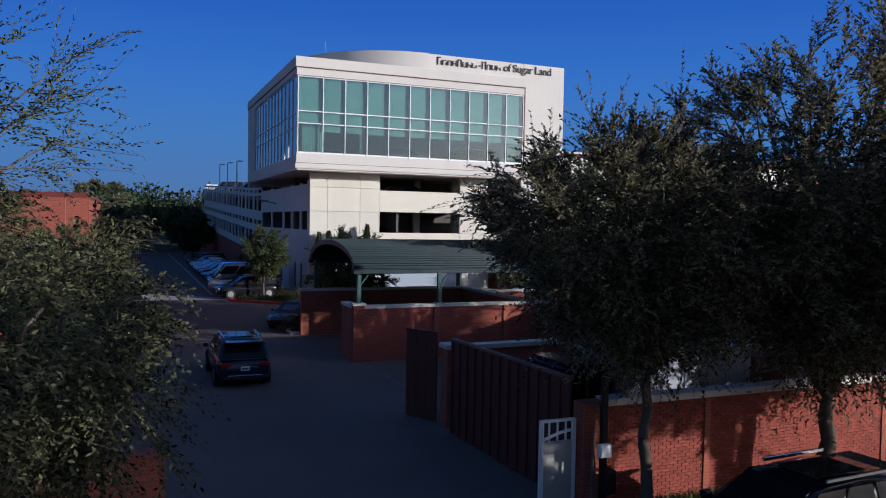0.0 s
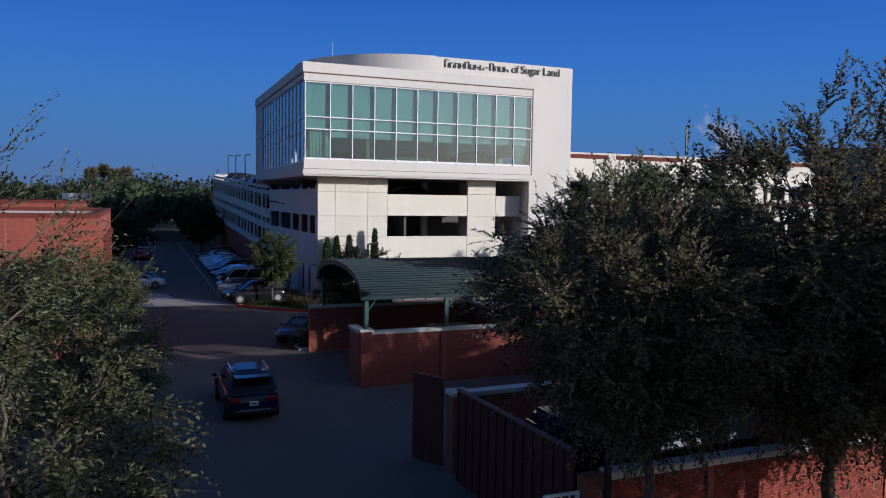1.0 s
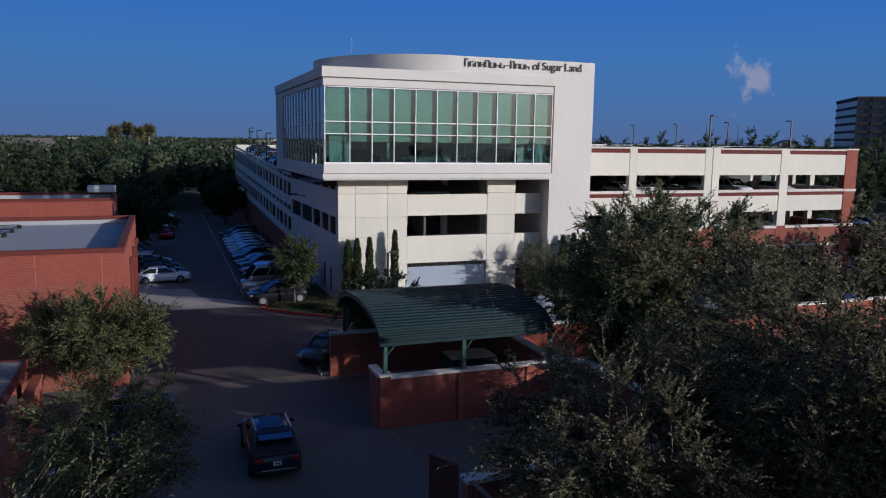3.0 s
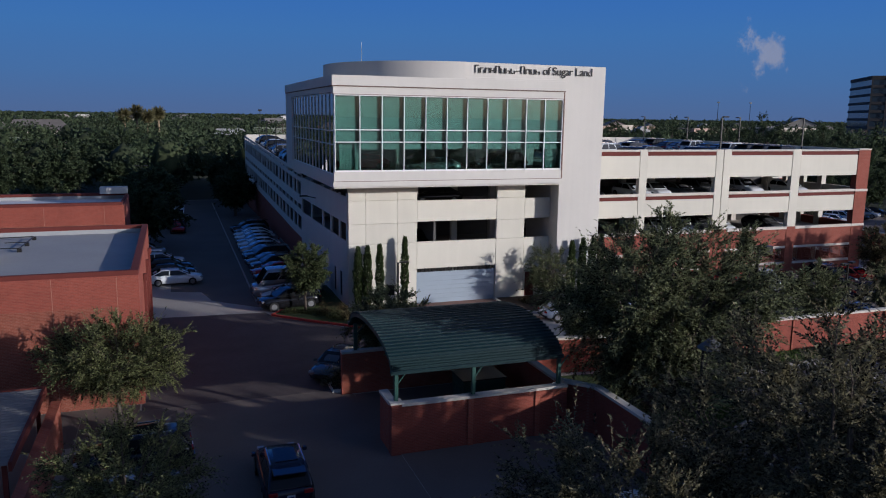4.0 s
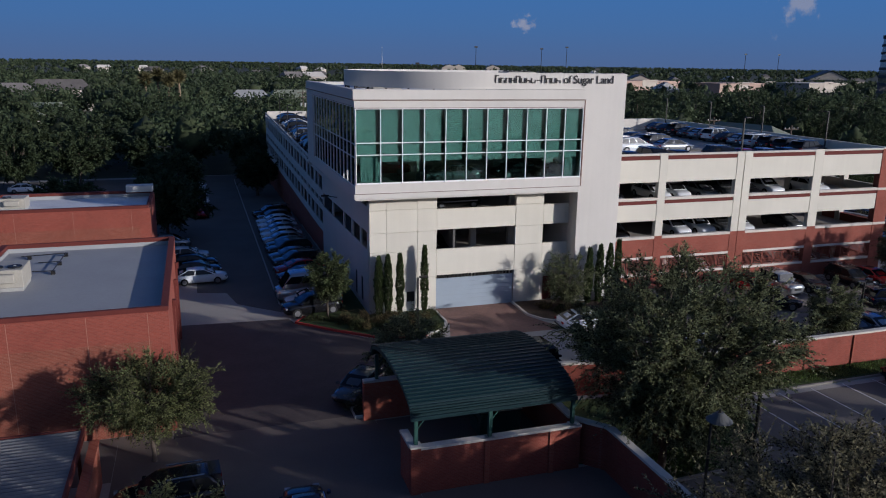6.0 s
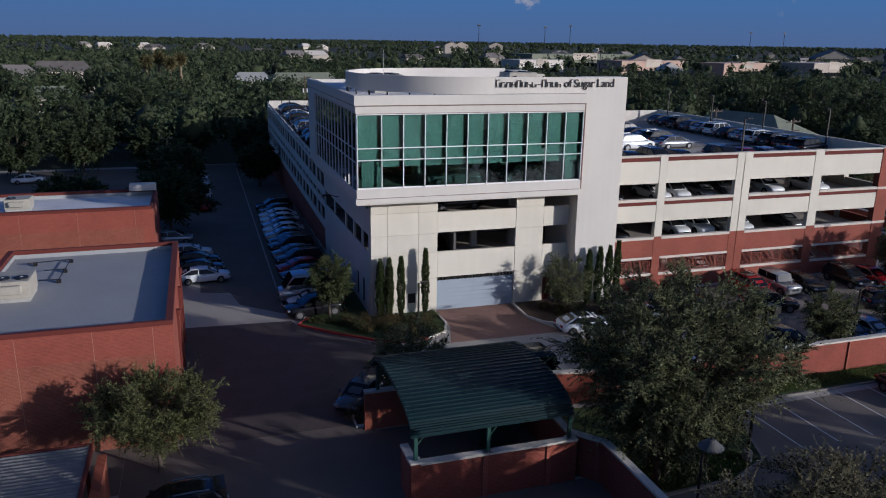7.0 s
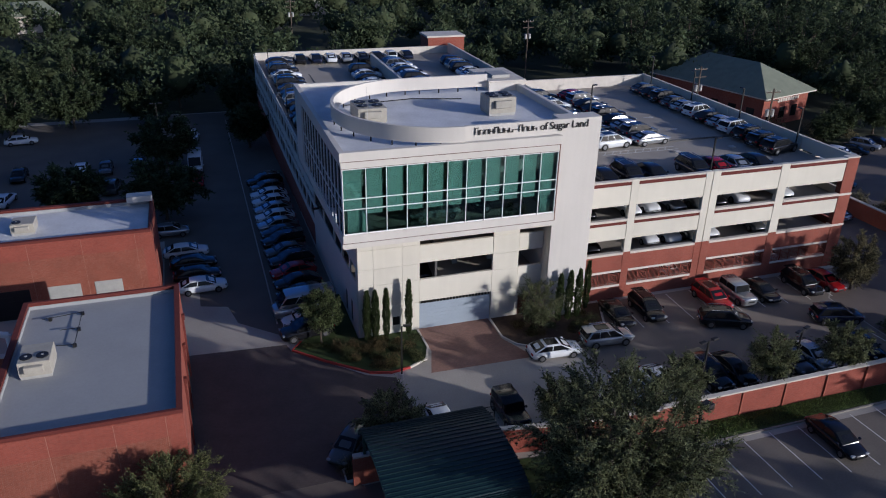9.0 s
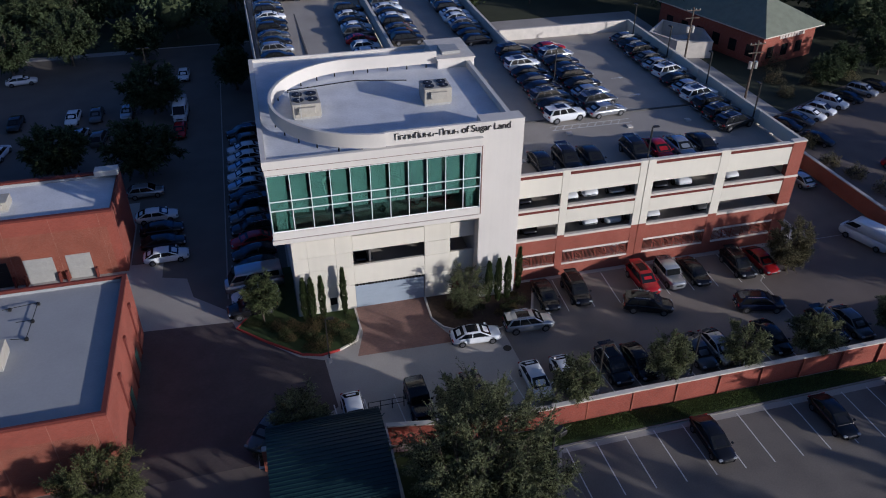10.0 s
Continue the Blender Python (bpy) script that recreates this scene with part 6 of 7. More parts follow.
# ---- the sky over the horizon ----
def sky_backdrop():
    """Glowing dome painted as clear air far off: hazy and pale at the horizon, deep blue above, thinning out into the
    open sky at its edges.
    """
    m = bpy.data.materials.new("painted_sky")
    m.use_nodes = True
    n, l = m.node_tree.nodes, m.node_tree.links
    n.remove(n["Principled BSDF"])
    co, sx, ramp = n.new("ShaderNodeTexCoord"), n.new("ShaderNodeSeparateXYZ"), n.new("ShaderNodeValToRGB")
    l.new(co.outputs["Object"], sx.inputs[0])
    l.new(sx.outputs["Z"], ramp.inputs[0])
    stops = ((0.0, (0.086, 0.138, 0.265)), (0.05, (0.069, 0.157, 0.332)), (0.105, (0.057, 0.165, 0.382)), (0.18, (0.039, 0.142, 0.424)), (0.26, (0.024, 0.103, 0.391)), (0.42, (0.014, 0.065, 0.290)))
    while len(ramp.color_ramp.elements) < len(stops):
        ramp.color_ramp.elements.new(0.5)
    for e, (at, c) in zip(ramp.color_ramp.elements, stops):
        e.position, e.color = at, (*c, 1)
    dot = n.new("ShaderNodeVectorMath")
    dot.operation = "DOT_PRODUCT"
    dot.inputs[1].default_value = (0.342, 0.940, 0.0)
    l.new(co.outputs["Object"], dot.inputs[0])
    fade = []
    for src, lo, hi in ((sx.outputs["Z"], 0.72, 0.40), (dot.outputs["Value"], 0.20, 0.55)):
        r = n.new("ShaderNodeMapRange")
        r.interpolation_type = "SMOOTHSTEP"
        r.inputs["From Min"].default_value, r.inputs["From Max"].default_value = min(lo, hi), max(lo, hi)
        if lo > hi:
            r.inputs["To Min"].default_value, r.inputs["To Max"].default_value = 1.0, 0.0
        l.new(src, r.inputs["Value"])
        fade.append(r.outputs[0])
    k = n.new("ShaderNodeMath")
    k.operation = "MULTIPLY"
    l.new(fade[0], k.inputs[0])
    l.new(fade[1], k.inputs[1])
    # the painted sky colours glow and cover the world sky behind them
    em, tr, mx = n.new("ShaderNodeEmission"), n.new("ShaderNodeBsdfTransparent"), n.new("ShaderNodeMixShader")
    l.new(ramp.outputs["Color"], em.inputs["Color"])
    l.new(k.outputs[0], mx.inputs[0])
    l.new(tr.outputs[0], mx.inputs[1])
    l.new(em.outputs[0], mx.inputs[2])
    l.new(mx.outputs[0], n["Material Output"].inputs["Surface"])
    bm = bmesh.new()
    rows = []
    for j in range(25):
        e = radians(-1.5 + 56 * j / 24)
        rows.append([bm.verts.new((math.cos(e) * math.sin(a), math.cos(e) * math.cos(a), math.sin(e))) for a in (radians(-65 + 170 * i / 60) for i in range(61))])
    for r0, r1 in zip(rows, rows[1:]):
        for i in range(60):
            bm.faces.new((r0[i], r0[i + 1], r1[i + 1], r1[i]))
    ob = part("backdrop", bm, m, None, smooth=True)
    ob.scale = (4700, 4700, 4700)
    ob.visible_shadow = False
    tagged(ob, "glowing backdrop painted as clear blue evening sky paling towards the horizon", "sky", kind="structure")


sky_backdrop()

# ---- clouds ----
def cloud_mat(name, seed):
    """Soft-edged vapour: white by its own glow in place of sunlight, thinning out to clear air by a billowing pattern.
    """
    m = bpy.data.materials.new(name)
    m.use_nodes = True
    n, l = m.node_tree.nodes, m.node_tree.links
    b = n["Principled BSDF"]
    b.inputs["Base Color"].default_value = (0.10, 0.10, 0.10, 1)
    # emission stands in for daylight on the cloud
    b.inputs["Emission Color"].default_value = (0.74, 0.66, 0.64, 1)
    b.inputs["Emission Strength"].default_value = 0.55
    b.inputs["Roughness"].default_value = 1.0
    b.inputs["Specular IOR Level"].default_value = 0.0
    co, ns, mp = n.new("ShaderNodeTexCoord"), n.new("ShaderNodeTexNoise"), n.new("ShaderNodeMapping")
    mp.inputs["Location"].default_value = (seed, seed * 0.7, 0)
    ns.inputs["Scale"].default_value, ns.inputs["Detail"].default_value, ns.inputs["Roughness"].default_value = 1.7, 7.0, 0.62
    l.new(co.outputs["Object"], mp.inputs["Vector"])
    l.new(mp.outputs[0], ns.inputs["Vector"])
    ln = n.new("ShaderNodeVectorMath")
    ln.operation = "LENGTH"
    l.new(co.outputs["Object"], ln.inputs[0])
    a = n.new("ShaderNodeMath")
    a.operation = "SUBTRACT"
    l.new(ns.outputs["Fac"], a.inputs[0])
    k = n.new("ShaderNodeMath")
    k.operation = "MULTIPLY"
    k.inputs[1].default_value = 0.42
    l.new(ln.outputs["Value"], k.inputs[0])
    l.new(k.outputs[0], a.inputs[1])
    r = n.new("ShaderNodeMapRange")
    r.interpolation_type = "SMOOTHSTEP"
    r.inputs["From Min"].default_value, r.inputs["From Max"].default_value = 0.20, 0.42
    r.inputs["To Max"].default_value = 0.48
    l.new(a.outputs[0], r.inputs["Value"])
    l.new(r.outputs[0], b.inputs["Alpha"])
    return m


for k, (cx, cy, cz, sx, sz) in enumerate(((2591, 2886, 318, 155, 195), (1620, 3680, 225, 80, 70), (3050, 2350, 420, 110, 60))):
    bm = bmesh.new()
    bmesh.ops.create_grid(bm, x_segments=8, y_segments=8, size=1.0, matrix=pose(0, 0, 0, 90, 0, 0))
    for v in bm.verts:
        v.co.y = 0.25 * (1 - v.co.x ** 2 - v.co.z ** 2)
    c = part("cloud", bm, cloud_mat("glowing_vapour", 3.1 * k + 1), None, smooth=True)
    c.matrix_basis = pose(cx, cy, cz, 0, 0, -math.degrees(math.atan2(cx, cy))) @ Matrix.Diagonal((sx, sx, sz, 1))
    c.visible_shadow = False
    tagged(c, "small soft white cumulus cloud over the horizon", "cloud", "clouds", "structure")

# ---- trees ----


def tree(x, y, h, crown_low, rad, r, quality, m, label, group="trees", lean=0.0, lean_y=0.0, fork=0.0, hang=0.25, wide=0.55, low=0.55, shoots=0.06, kite=False, name="tree"):
    """quality: boughs, side branches on each, twigs on each of those, leaves on each twig, leaf length, twig length."""
    boughs, sides, twigs, leaves, leaf, twig = quality
    o = thing(name, label, "tree", group, (x, y, 0))
    rng = np.random.default_rng(int(abs(x * 131 + y * 17)) + 1)
    half = (h - crown_low) / 2
    mid = np.array([lean, lean_y, crown_low + half])
    fz = fork or crown_low + half * 0.2
    top = np.array([lean * 0.12, lean_y * 0.12, fz])
    along, blade, side, stem, nb = branching(rng, top, mid, rad, half, boughs, sides, twigs, leaves, leaf, twig, hang, wide, low, shoots, kite)
    # trunk, boughs, side branches
    ts = np.linspace(0, 1, 6)
    line = np.array([0, 0, -0.06]) + (top - np.array([0, 0, -0.06])) * ts[:, None]
    line[1:-1, :2] += rng.uniform(-1, 1, (4, 2)) * r * 0.45
    wide_r = r * (1.25 - 0.40 * ts)
    wide_r[0] = r * 1.6
    sets = [tubes(line[:-1], line[1:], wide_r[:-1], wide_r[1:], 9)]
    step = 6
    for i in range(nb):
        us = np.linspace(0, 1, step + 1)
        pts = along(np.full(step + 1, i), us)
        pts[1:-1] += rng.uniform(-1, 1, (step - 1, 3)) * rad * 0.018
        thick = r * (0.62 if nb < 16 else 0.5) * (1 - 0.86 * us)
        sets.append(tubes(pts[:-1], pts[1:], thick[:-1], thick[1:], 6))
    part_trunk = tube_part("trunk", sets, BARK, o)
    sr = np.full(len(side[0]), r * 0.075)
    tagged(tube_part("side_branch", [tubes(side[0], side[1], sr, sr * 0.35, 4)], BARK, part_trunk), kind="stuff")
    if leaf < 0.12 and len(stem[0]):
        rr = np.full(len(stem[0]), 0.006)
        tagged(tube_part("branchwork", [tubes(stem[0], stem[1], rr, rr * 0.4, 3)], BARK, o, "thin brown branchwork"), kind="stuff")
    blades("crown", blade, m, o)
    return o


SMALL = (20, 9, 11, 12, 0.14, 0.55)
LOTOAK = (16, 8, 9, 9, 0.38, 1.2)
tree(-1.6, 24.4, 5.8, 1.3, 3.1, 0.13, (26, 11, 13, 16, 0.09, 0.62), FRESH, "leafy young oak with feathery twigs beside the entrance", "near oaks", hang=0.4, wide=0.45)
tree(-1.35, 10.6, 6.5, 2.9, 3.3, 0.13, (24, 11, 13, 20, 0.082, 0.72), OAK2, "low leafy oak with hanging twigs before the entrance wall", "near oaks", hang=0.8, wide=0.42, low=0.75, shoots=0.07, kite=True)
tree(-2.5, 9.5, 8.8, 5.6, 3.3, 0.08, (15, 7, 8, 22, 0.07, 0.95), OAK2, "tall thin-leaved oak close by", "near oaks", hang=0.3, wide=0.34, fork=5.2, low=0.3, shoots=0.1, kite=True)
tree(10.05, 12.3, 8.3, 4.7, 3.9, 0.11, (30, 13, 17, 20, 0.086, 0.72), OAK, "dark live oak with a forked trunk before the brick wall", "near oaks", lean=-0.1, lean_y=0.9, fork=2.9, low=0.4, shoots=0.11)
tree(14.75, 12.0, 11.1, 4.5, 5.0, 0.17, (36, 14, 17, 18, 0.100, 0.84), OAK, "tall dark live oak with a forked trunk before the brick wall", "near oaks", lean=0.6, lean_y=0.9, fork=2.2, low=0.45, shoots=0.11)
# out of view, added to shade the lower crowns by the wall
tree(17.8, 2.0, 8.9, 5.3, 4.3, 0.16, (24, 10, 11, 10, 0.26, 0.9), OAK, "unseen dark live oak added for shade beside the lane", "near oaks", fork=4.4)
tree(21.9, 29.6, 10.5, 3.3, 6.9, 0.2, (46, 15, 17, 18, 0.132, 0.88), OAKL, "broad live oak on the lawn behind the wall", "near oaks", lean=2.1, lean_y=1.8, fork=1.1, low=0.30, shoots=0.09)
tree(23.3, 18.6, 7.5, 1.9, 5.0, 0.18, (28, 12, 14, 13, 0.12, 0.85), OAK, "live oak on a grass island in the parking lot", "near oaks")
# four more out of view, added to shade the court and the trailer
tree(11.5, -0.5, 9.0, 2.4, 5.0, 0.2, (26, 10, 11, 10, 0.26, 0.9), OAK, "unseen dark live oak added for shade beside the lane", "near oaks")
tree(37.5, 2.4, 12.5, 5.0, 4.6, 0.24, LOTOAK, OAK, "unseen tall live oak added for shade beside the lane", "near oaks", fork=4.5)
tree(21.6, 5.0, 10.5, 6.2, 4.6, 0.2, (26, 10, 11, 10, 0.28, 0.9), OAK, "unseen dark live oak added for shade beside the lane", "near oaks", fork=4.6)
tree(22.5, 11.9, 8.4, 4.0, 3.3, 0.17, LOTOAK, OAK, "unseen dark live oak added for shade before the brick wall", "near oaks", fork=3.4)
# unseen row added to cast shade on the canopy and the lot
tree(43.0, 7.5, 10.0, 3.5, 5.2, 0.26, LOTOAK, OAK, "unseen broad live oak added for shade beside the parking lot", "near oaks", fork=3.0)
tree(49.5, 2.0, 10.5, 3.5, 5.4, 0.26, LOTOAK, OAK, "unseen broad live oak added for shade beside the parking lot", "near oaks", fork=3.0)
tree(57.5, 4.0, 13.0, 5.0, 5.4, 0.24, LOTOAK, OAK, "unseen tall live oak added for shade beside the parking lot", "near oaks", fork=4.6)
tree(66.0, 1.5, 13.0, 5.0, 5.4, 0.24, LOTOAK, OAK, "unseen tall live oak added for shade beside the parking lot", "near oaks", fork=4.6)
tree(-2.6, 37.8, 5.3, 2.2, 3.9, 0.10, (32, 12, 14, 14, 0.10, 0.62), FRESH, "round young oak before the brick annex")
tree(11.7, 41.2, 5.9, 0.9, 2.8, 0.09, (24, 10, 12, 12, 0.135, 0.6), OAKL, "small dark tree in the planted island")
tree(9.6, 57.4, 5.8, 1.7, 2.1, 0.08, (24, 10, 12, 12, 0.13, 0.45), YOUNG, "slim young oak in the corner bed")
tree(29.2, 54.6, 5.4, 0.3, 2.5, 0.07, (18, 9, 10, 12, 0.11, 0.7), OAKL, "loose multi-stemmed shrub tree in the mulched bed")
for x, y, h, rad in ((34.3, 39.7, 5.3, 2.3), (43.1, 40.2, 5.5, 2.7), (50.3, 39.9, 5.4, 2.6), (57.2, 40.0, 5.2, 2.4), (66.0, 40.2, 5.4, 2.4)):
    tree(x, y, h, 1.5, rad, 0.1, SMALL, OAKL, "small tree beside the boundary wall")
tree(24.2, 39.9, 5.4, 1.4, 2.5, 0.1, SMALL, OAKL, "small tree behind the enclosure")
tree(63.7, 52.5, 6.6, 0.7, 2.9, 0.11, (26, 10, 12, 12, 0.15, 0.6), OAK, "bushy oak before the garage corner")
# stands out of view, added to shade the last garage bay
tree(80.0, 42.0, 9.2, 2.4, 4.6, 0.18, LOTOAK, OAK, "unseen live oak added for shade beside the drive")
tree(81.0, 5.0, 9.5, 2.4, 5.0, 0.2, LOTOAK, OAK, "live oak beside the parking lot")
tree(70.0, 24.0, 9.0, 2.6, 5.0, 0.2, LOTOAK, OAK, "live oak beside the parking lot")
for x, y, h, rad in ((-17.7, 134.5, 9.5, 6.2), (-26.5, 131, 9, 5.8), (-3.2, 110.5, 7.5, 5.4), (-13.6, 92.6, 6.8, 4.0), (-3.3, 90.6, 7.2, 5.0), (8.9, 117.0, 6.6, 3.2), (8.8, 133.0, 8, 4.2), (-31, 95, 8, 4.8), (-33, 113, 9, 5.4), (-46, 100, 9.5, 6), (-46, 124, 10, 6.5), (-6.5, 134.5, 7, 4.4)):
    tree(x, y, h, 1.8, rad, 0.17, (20, 9, 10, 9, 0.42, 1.0), WOODS, "dark leafy oak in the far car park", "car park oaks")
for x, y, h in ((118, 140, 17), (126, 132, 16.5), (133, 146, 18), (141, 136, 17), (110, 150, 16), (150, 126, 17), (101, 158, 16)):
    tree(x, y, h, 3.0, 6.5, 0.3, (14, 8, 9, 8, 0.42, 1.4), WOODS, "tall dark oak beyond the hip-roofed building", "far oaks")
for x, y, h, rad in ((101, 96.5, 4.2, 2.6), (106, 99, 5.5, 3.2), (113, 98, 7.5, 4.2), (119, 106, 10, 5.0), (126, 113, 12, 6.0), (132, 122, 13, 6.2), (122, 124, 13, 6.0)):
    tree(x, y, h, 1.2, rad, 0.15, (16, 8, 9, 9, 0.34, 1.1), WOODS, "dark leafy oak beside the hip-roofed building", "far oaks")
# added beyond the view to darken the side lane and bank lot
for x, y, h in ((103, 47, 13), (107, 60, 13), (115, 55, 14), (122, 66, 14), (98, 36, 12)):
    tree(x, y, h, 3.0, 6.2, 0.25, (14, 8, 9, 8, 0.42, 1.4), WOODS, "unseen tall live oak added for shade beyond the side lane", "far oaks")
for x, y, h, rad in ((-27, 149, 10, 5.6), (-17, 151, 10.5, 6.0), (-36, 159, 11, 6.2), (-9, 165, 11, 6.2), (0.5, 157, 9.5, 5.6), (10, 160, 10.5, 6.0), (19, 169, 11, 6.2), (-24, 168, 11, 6.4), (-11, 184, 12, 6.6), (3, 178, 11.5, 6.4), (-1, 145, 8, 4.6)):
    tree(x, y, h, 2.0, rad, 0.18, (16, 8, 9, 9, 0.42, 1.2), WOODS, "dark leafy oak behind the far car park", "car park oaks")


def cypress(x, y, h, r, label):
    o = thing("cypress", label, "tree", "cypresses", (x, y, 0.08))
    n = 2600
    rg = np.random.default_rng(int(x * 100))
    u = rg.uniform(0.02, 1, n) ** 0.85
    prof = np.sin(np.pi * np.clip(u * 0.86 + 0.10, 0, 1)) ** 0.7 * (1 + 0.15 * np.sin(u * 23 + x))
    a = rg.uniform(0, 2 * np.pi, n)
    rr = r * prof * rg.uniform(0.55, 1.05, n)
    pos = np.stack([np.cos(a) * rr, np.sin(a) * rr, u * h * 0.95], 1)
    way = np.stack([np.cos(a) * 0.4, np.sin(a) * 0.4, np.ones(n)], 1) + unit(rg, n) * 0.4
    way /= np.linalg.norm(way, axis=1, keepdims=True)
    part("trunk", cyl(0, 0, 0, h * 0.9, 0.06, 0.01, 6), BARK, o)
    blades("crown", leaf_blades(rg, pos, way, 0.20, 0.4), CYP, o)


for x, y, h, r in ((13.6, 56.6, 5.2, 0.42), (14.3, 56.4, 5.3, 0.40), (15.25, 56.3, 5.4, 0.36), (17.35, 56.5, 5.9, 0.34), (31.4, 54.9, 5.2, 0.42), (32.4, 54.9, 5.4, 0.42), (33.4, 55.0, 5.4, 0.42), (35.0, 56.3, 5.4, 0.36)):
    cypress(x, y, h, r * 0.82, "slim dark columnar cypress against the pale wall")


def shrub(x, y, r, h, m, label, n=900, name="shrub", leaf=0.11):
    rg = np.random.default_rng(int(x * 37 + y * 91) + 5)
    v = unit(rg, n)
    v[:, 2] = np.abs(v[:, 2])
    rad = rg.uniform(0.45, 1.0, (n, 1)) * (0.8 + 0.25 * np.sin(v[:, :1] * 5 + x) * np.cos(v[:, 1:2] * 6))
    pos = v * rad * np.array([r, r, h])
    way = v * 0.7 + unit(rg, n)
    way /= np.linalg.norm(way, axis=1, keepdims=True)
    o = blades(name, leaf_blades(rg, pos, way, leaf), m)
    o.location = (x, y, 0.06)
    tagged(o, label, "shrub", "shrubs")


srng = random.Random(9)
for k in range(44):
    x, y = srng.uniform(10.4, 17.9), srng.uniform(52.3, 56.3)
    if x + y > 65.2:
        dry = srng.random() < 0.5
        shrub(x, y, srng.uniform(0.55, 1.0), srng.uniform(0.4, 1.2), DRYSH if dry else SHRUB, "low dry brownish shrub in the corner bed" if dry else "low leafy shrub in the corner bed", 700)
for k in range(9):
    shrub(8.2 + 0.55 * k, 57.4 - 0.35 * k + srng.uniform(-.2, .7), 0.6, 0.45, SHRUB, "low leafy shrub in the corner bed", 500)
for k in range(16):
    shrub(srng.uniform(26.6, 35), srng.uniform(52.2, 55.6), srng.uniform(0.5, 0.9), srng.uniform(0.4, 1.1), DRYSH if k % 2 else SHRUB, "low leafy shrub in the mulched bed", 700)
for x, y, r, h in ((84.0, 72.0, 1.6, 2.2), (85.2, 68.5, 1.8, 2.0), (86.0, 64.0, 2.0, 2.6), (84.6, 77.5, 1.6, 2.4), (97.5, 104.5, 2.6, 3.2), (94.0, 99.0, 2.2, 2.6), (92.4, 93.6, 1.8, 2.2), (103.0, 101.0, 2.4, 2.4), (110.0, 103.0, 2.6, 3.0), (99.0, 97.0, 2.0, 1.6), (107.0, 97.5, 2.0, 2.0)):
    shrub(x, y, r, h, OAK, "bushy evergreen shrub beyond the side lane", 1100, leaf=0.24)
for x in (8.3, 8.9, 9.7, 10.6, 11.6, 12.6):
    shrub(x, 40.6 + srng.uniform(-.3, .4), 0.75, 1.5, OAK, "dense dark hedge shrub beside the enclosure")

rail = thing("metal_railing", "low dark metal railing beside the parked cars", "railing")
for z in (0.55, 1.1):
    part("rail", rod((17.4, 43.3, z), (20.4, 43.3, z), 0.03), DARKF, rail)
for x in (17.4, 18.4, 19.4, 20.4):
    part("post", rod((x, 43.3, 0), (x, 43.3, 1.14), 0.04), DARKF, rail)

# grass of the verges
gr = np.random.default_rng(12)
n = 42000
pos = np.stack([gr.uniform(24, 88, n), gr.uniform(36.2, 37.9, n), np.full(n, 0.10)], 1)
pos2 = np.stack([gr.uniform(9.9, 29, n // 3), gr.uniform(10.7, 13.1, n // 3), np.full(n // 3, 0.05)], 1)
pos3 = np.stack([gr.uniform(19.7, 28.0, n // 3), gr.uniform(28.75, 31.0, n // 3), np.full(n // 3, 0.05)], 1)
pos3 = pos3[pos3[:, 1] > 28.7 + np.maximum(0, pos3[:, 0] - 26.0) * 0.5]
pos = np.concatenate([pos, pos2, pos3])
way = unit(gr, len(pos)) * 0.5 + np.array([0, 0, 1.0])
GRASSB = leaf_mat("grass_blade", (0.09, 0.13, 0.038), 0.6)
tagged(blades("grass", leaf_blades(gr, pos, way, 0.12, 0.25), GRASSB), "short grass blades of the verge and lawn", "grass", kind="stuff")

# palms
for x, y, h in ((-13.0, 251, 15.5), (-9.6, 254, 16.6), (-6.4, 250, 15.2), (-3.4, 256, 16.2)):
    o = thing("palm_tree", "tall palm with a shaggy straw-coloured head", "tree", "palms", (x, y, 0))
    part("trunk", cyl(0, 0, 0, h - 1.4, 0.40, 0.28, 8), STRAW, o)
    rg = np.random.default_rng(int(h * 10))
    n = 900
    a = rg.uniform(0, 2 * np.pi, n)
    e = rg.uniform(-1.35, 1.2, n)
    d = np.stack([np.cos(a) * np.cos(e), np.sin(a) * np.cos(e), np.sin(e)], 1)
    blades("crown", leaf_blades(rg, d * 0.5 + np.array([0, 0, h - 1.3]), d, 1.75, 0.13), PALM, o)

# far woods
wr = np.random.default_rng(21)


def blocked(x, y):
    if 8 < x < 84 and y < 142 or (-62 < x < 8 and y < 138):
        return True
    if 74 < x < 112 and 84 < y < 126:
        return True
    if 95 < x < 122 and 70 < y < 112:
        return True
    if 66 < x < 90 and y < 140:
        return True
    if 15 < x < 60 and 240 < y < 285:
        return True
    if y < 60 and x < 96:
        return True
    if 395 < math.hypot(x, y) < 640 and 19 < math.degrees(math.atan2(x, y)) < 52:
        return wr.uniform() < 0.8
    return False


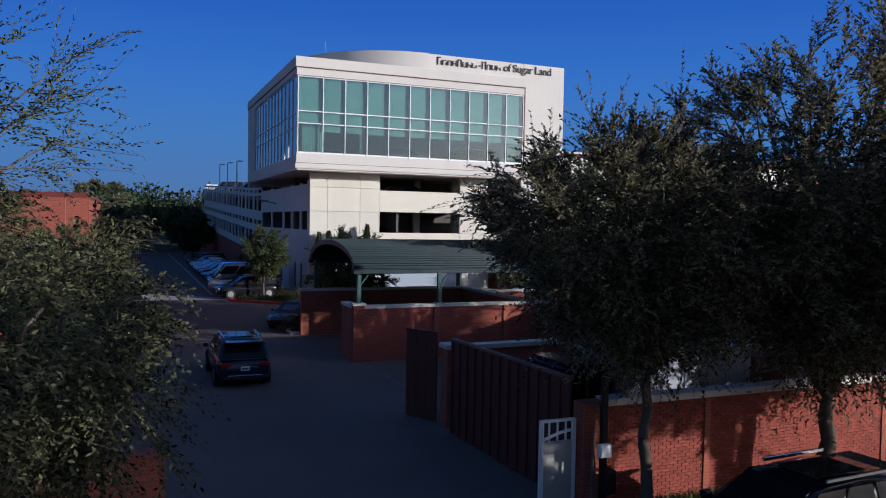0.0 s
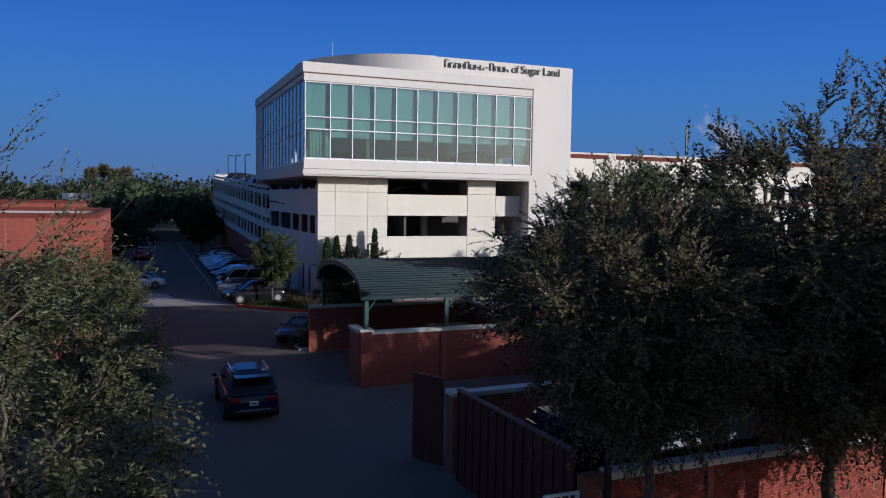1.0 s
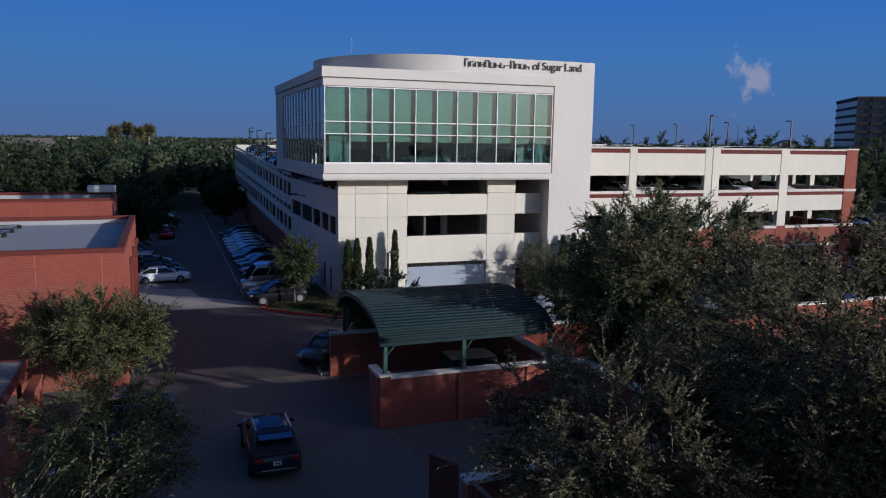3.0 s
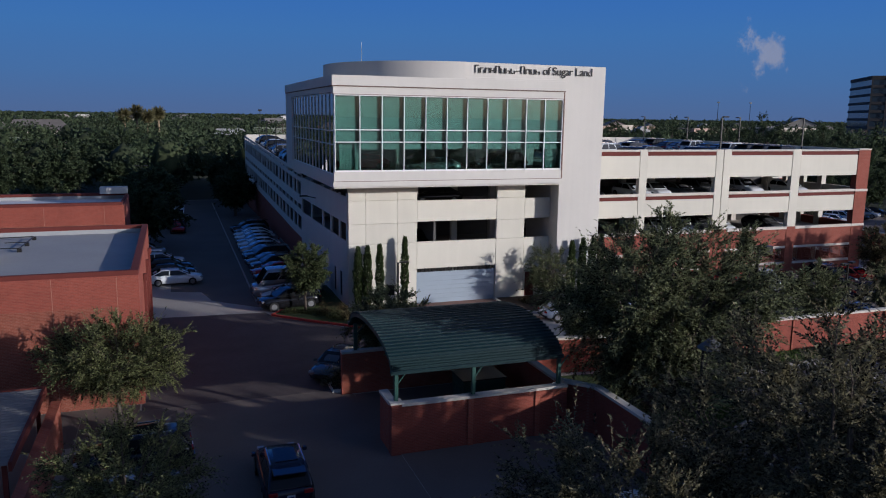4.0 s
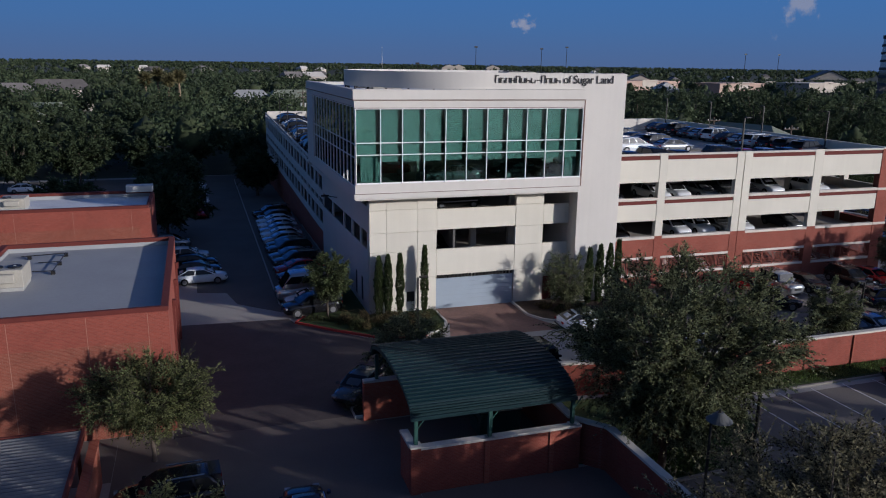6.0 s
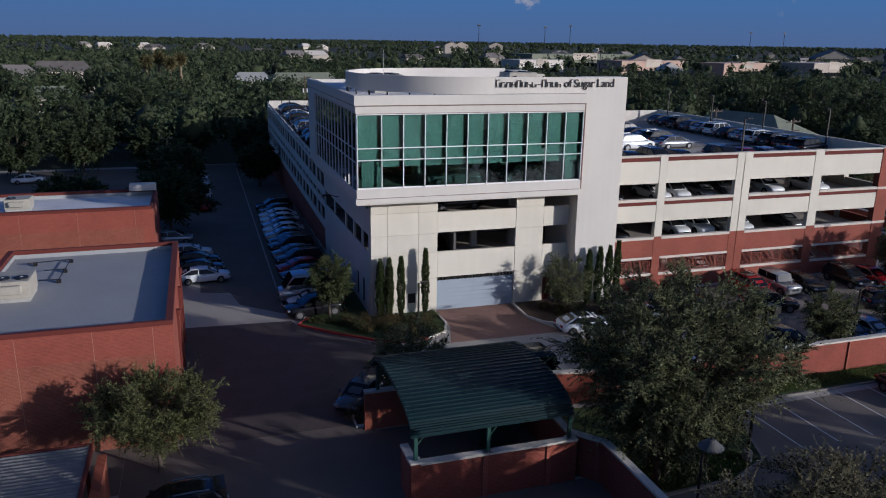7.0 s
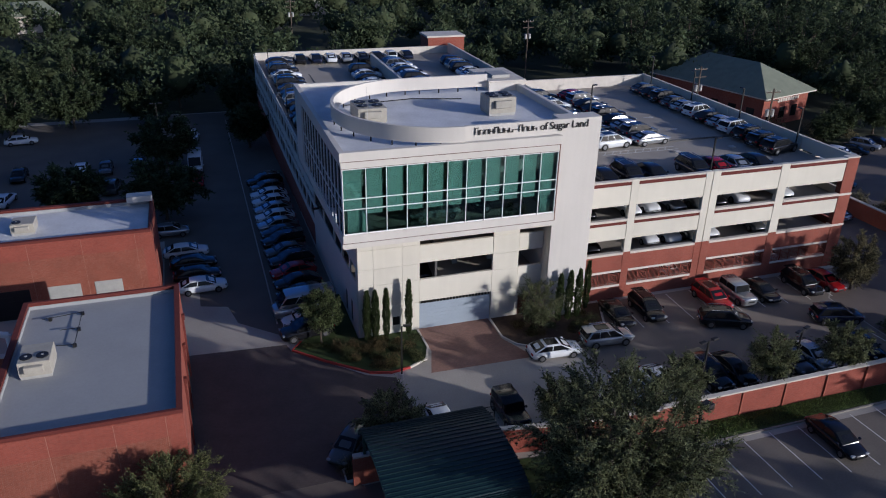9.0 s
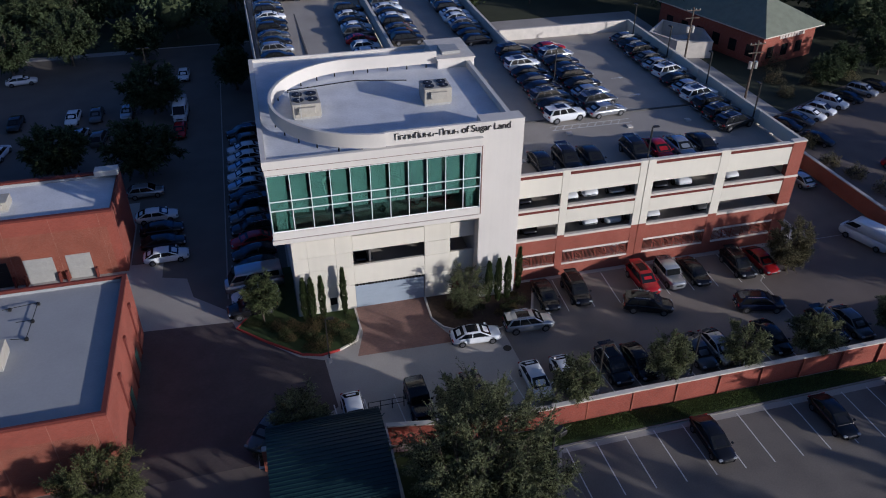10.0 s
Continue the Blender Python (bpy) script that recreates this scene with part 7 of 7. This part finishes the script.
def woods(name, lo, hi, n, cards, size, blob, label, hmin, hmax, a0, a1, thin=0.0):
    P, core_v, core_f = [], [], []
    base = bmesh.new()
    bmesh.ops.create_icosphere(base, subdivisions=blob, radius=1)
    bv = np.array([v.co[:] for v in base.verts])
    bf = np.array([[v.index for v in f.verts] for f in base.faces])
    base.free()
    off = 0
    for i in range(n):
        d = math.sqrt(wr.uniform(lo * lo, hi * hi))
        a = radians(wr.uniform(a0, a1))
        x, y = d * math.sin(a), d * math.cos(a)
        if blocked(x, y) or (thin and math.sin(x * 0.011) * math.cos(y * 0.008 + 1) > thin):
            continue
        h = wr.uniform(hmin, hmax)
        r = h * wr.uniform(0.42, 0.62)
        c = np.array([x, y, h * 0.56])
        v = unit(wr, cards)
        lobes = 7 if cards > 300 else 4
        mid = unit(wr, lobes) * wr.uniform(0.35, 0.68, (lobes, 1))
        size_l = wr.uniform(0.34, 0.58, lobes)
        k = wr.integers(0, lobes, cards)
        pos = mid[k] + v * size_l[k][:, None] * wr.uniform(0.55, 1.06, (cards, 1))
        pos = c + pos * np.array([r, r, h * 0.44])
        way = v * 0.6 + unit(wr, cards)
        way /= np.linalg.norm(way, axis=1, keepdims=True)
        P.append(leaf_blades(wr, pos, way, size, 0.7))
        lump = 0.43 + 0.12 * np.sin(bv[:, :1] * 4 + x) * np.sin(bv[:, 1:2] * 5 + y) + 0.10 * np.sin(bv[:, 2:] * 7)
        core_v.append(c + bv * lump * np.array([r, r, h * 0.5]))
        core_f.append(bf + off)
        off += len(bv)
    tagged(blades(name, np.concatenate(P), WOODS), label, "woods", kind="stuff")
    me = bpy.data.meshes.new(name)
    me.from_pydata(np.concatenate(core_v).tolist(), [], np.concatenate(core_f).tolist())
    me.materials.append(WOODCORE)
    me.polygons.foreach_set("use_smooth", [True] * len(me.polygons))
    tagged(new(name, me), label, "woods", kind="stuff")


woods("woods", 128, 330, 480, 560, 0.78, 2, "belt of dark green trees behind the garage", 8, 14, -17, 60)
woods("woods", 330, 800, 1700, 100, 1.35, 1, "wooded suburb of dark green trees", 7, 13, -15, 58, 0.72)
woods("woods", 800, 4300, 4200, 34, 3.2, 1, "far flat woods reaching the horizon", 9, 15, -16, 58, 0.97)

# ---- near brick wall, brick by brick ----
near = thing("boundary_wall", "orange-red brick boundary wall with a pale stone cap", "wall")
WX0, WX1, WY = 9.68, 34.0, 13.22
part("core", box(WX0, WX1, WY + 0.025, WY + 0.27, 0, 2.2), MORTAR, near)
part("cap", box(WX0 - 0.05, WX1, WY - 0.06, WY + 0.36, 2.2, 2.36, 0.015), CAPW, near, "pale cast stone cap")
part("wall", box(9.08, 9.67, WY - 0.05, WY + 0.35, 0, 2.3), BRICK_D, near)
for x in (12.32, 18.05, 23.8):
    part("pier", box(x, x + 0.16, WY - 0.03, WY + 0.02, 0, 2.2), BRICK_D, near)
bw, bh, rest = 0.203, 0.062, []
first = None
for j in range(29):
    for i in range(118):
        x, z = WX0 + 0.215 * i + (0.107 if j % 2 else 0.0), 0.02 + 0.0745 * j
        if x + bw > WX1:
            continue
        if 10.2 < x < 12.3 and 2.16 > z:
            if first is None:
                first = part("brick", box(0, bw, 0, 0.09, 0, bh, 0.004), BRICKPIECE, near)
                first.location = (x, WY, z)
            else:
                b = again(first, (x, WY + random.uniform(-0.002, 0.002), z), random.uniform(-0.4, 0.4))
        else:
            rest.append((x, WY + random.uniform(-0.002, 0.002), z))
cube = np.array([(a, b, c) for a in (0, bw) for b in (0, 0.09) for c in (0, bh)])
faces = np.array([(0, 1, 3, 2), (4, 6, 7, 5), (0, 4, 5, 1), (2, 3, 7, 6), (0, 2, 6, 4), (1, 5, 7, 3)])
V = np.concatenate([cube + np.array(p) for p in rest])
F = np.concatenate([faces + 8 * k for k in range(len(rest))])
me = bpy.data.meshes.new("bricks")
me.from_pydata(V.tolist(), [], F.tolist())
me.materials.append(BRICKREST)
ob = new("bricks", me)
ob.parent = near
tagged(ob, kind="stuff")
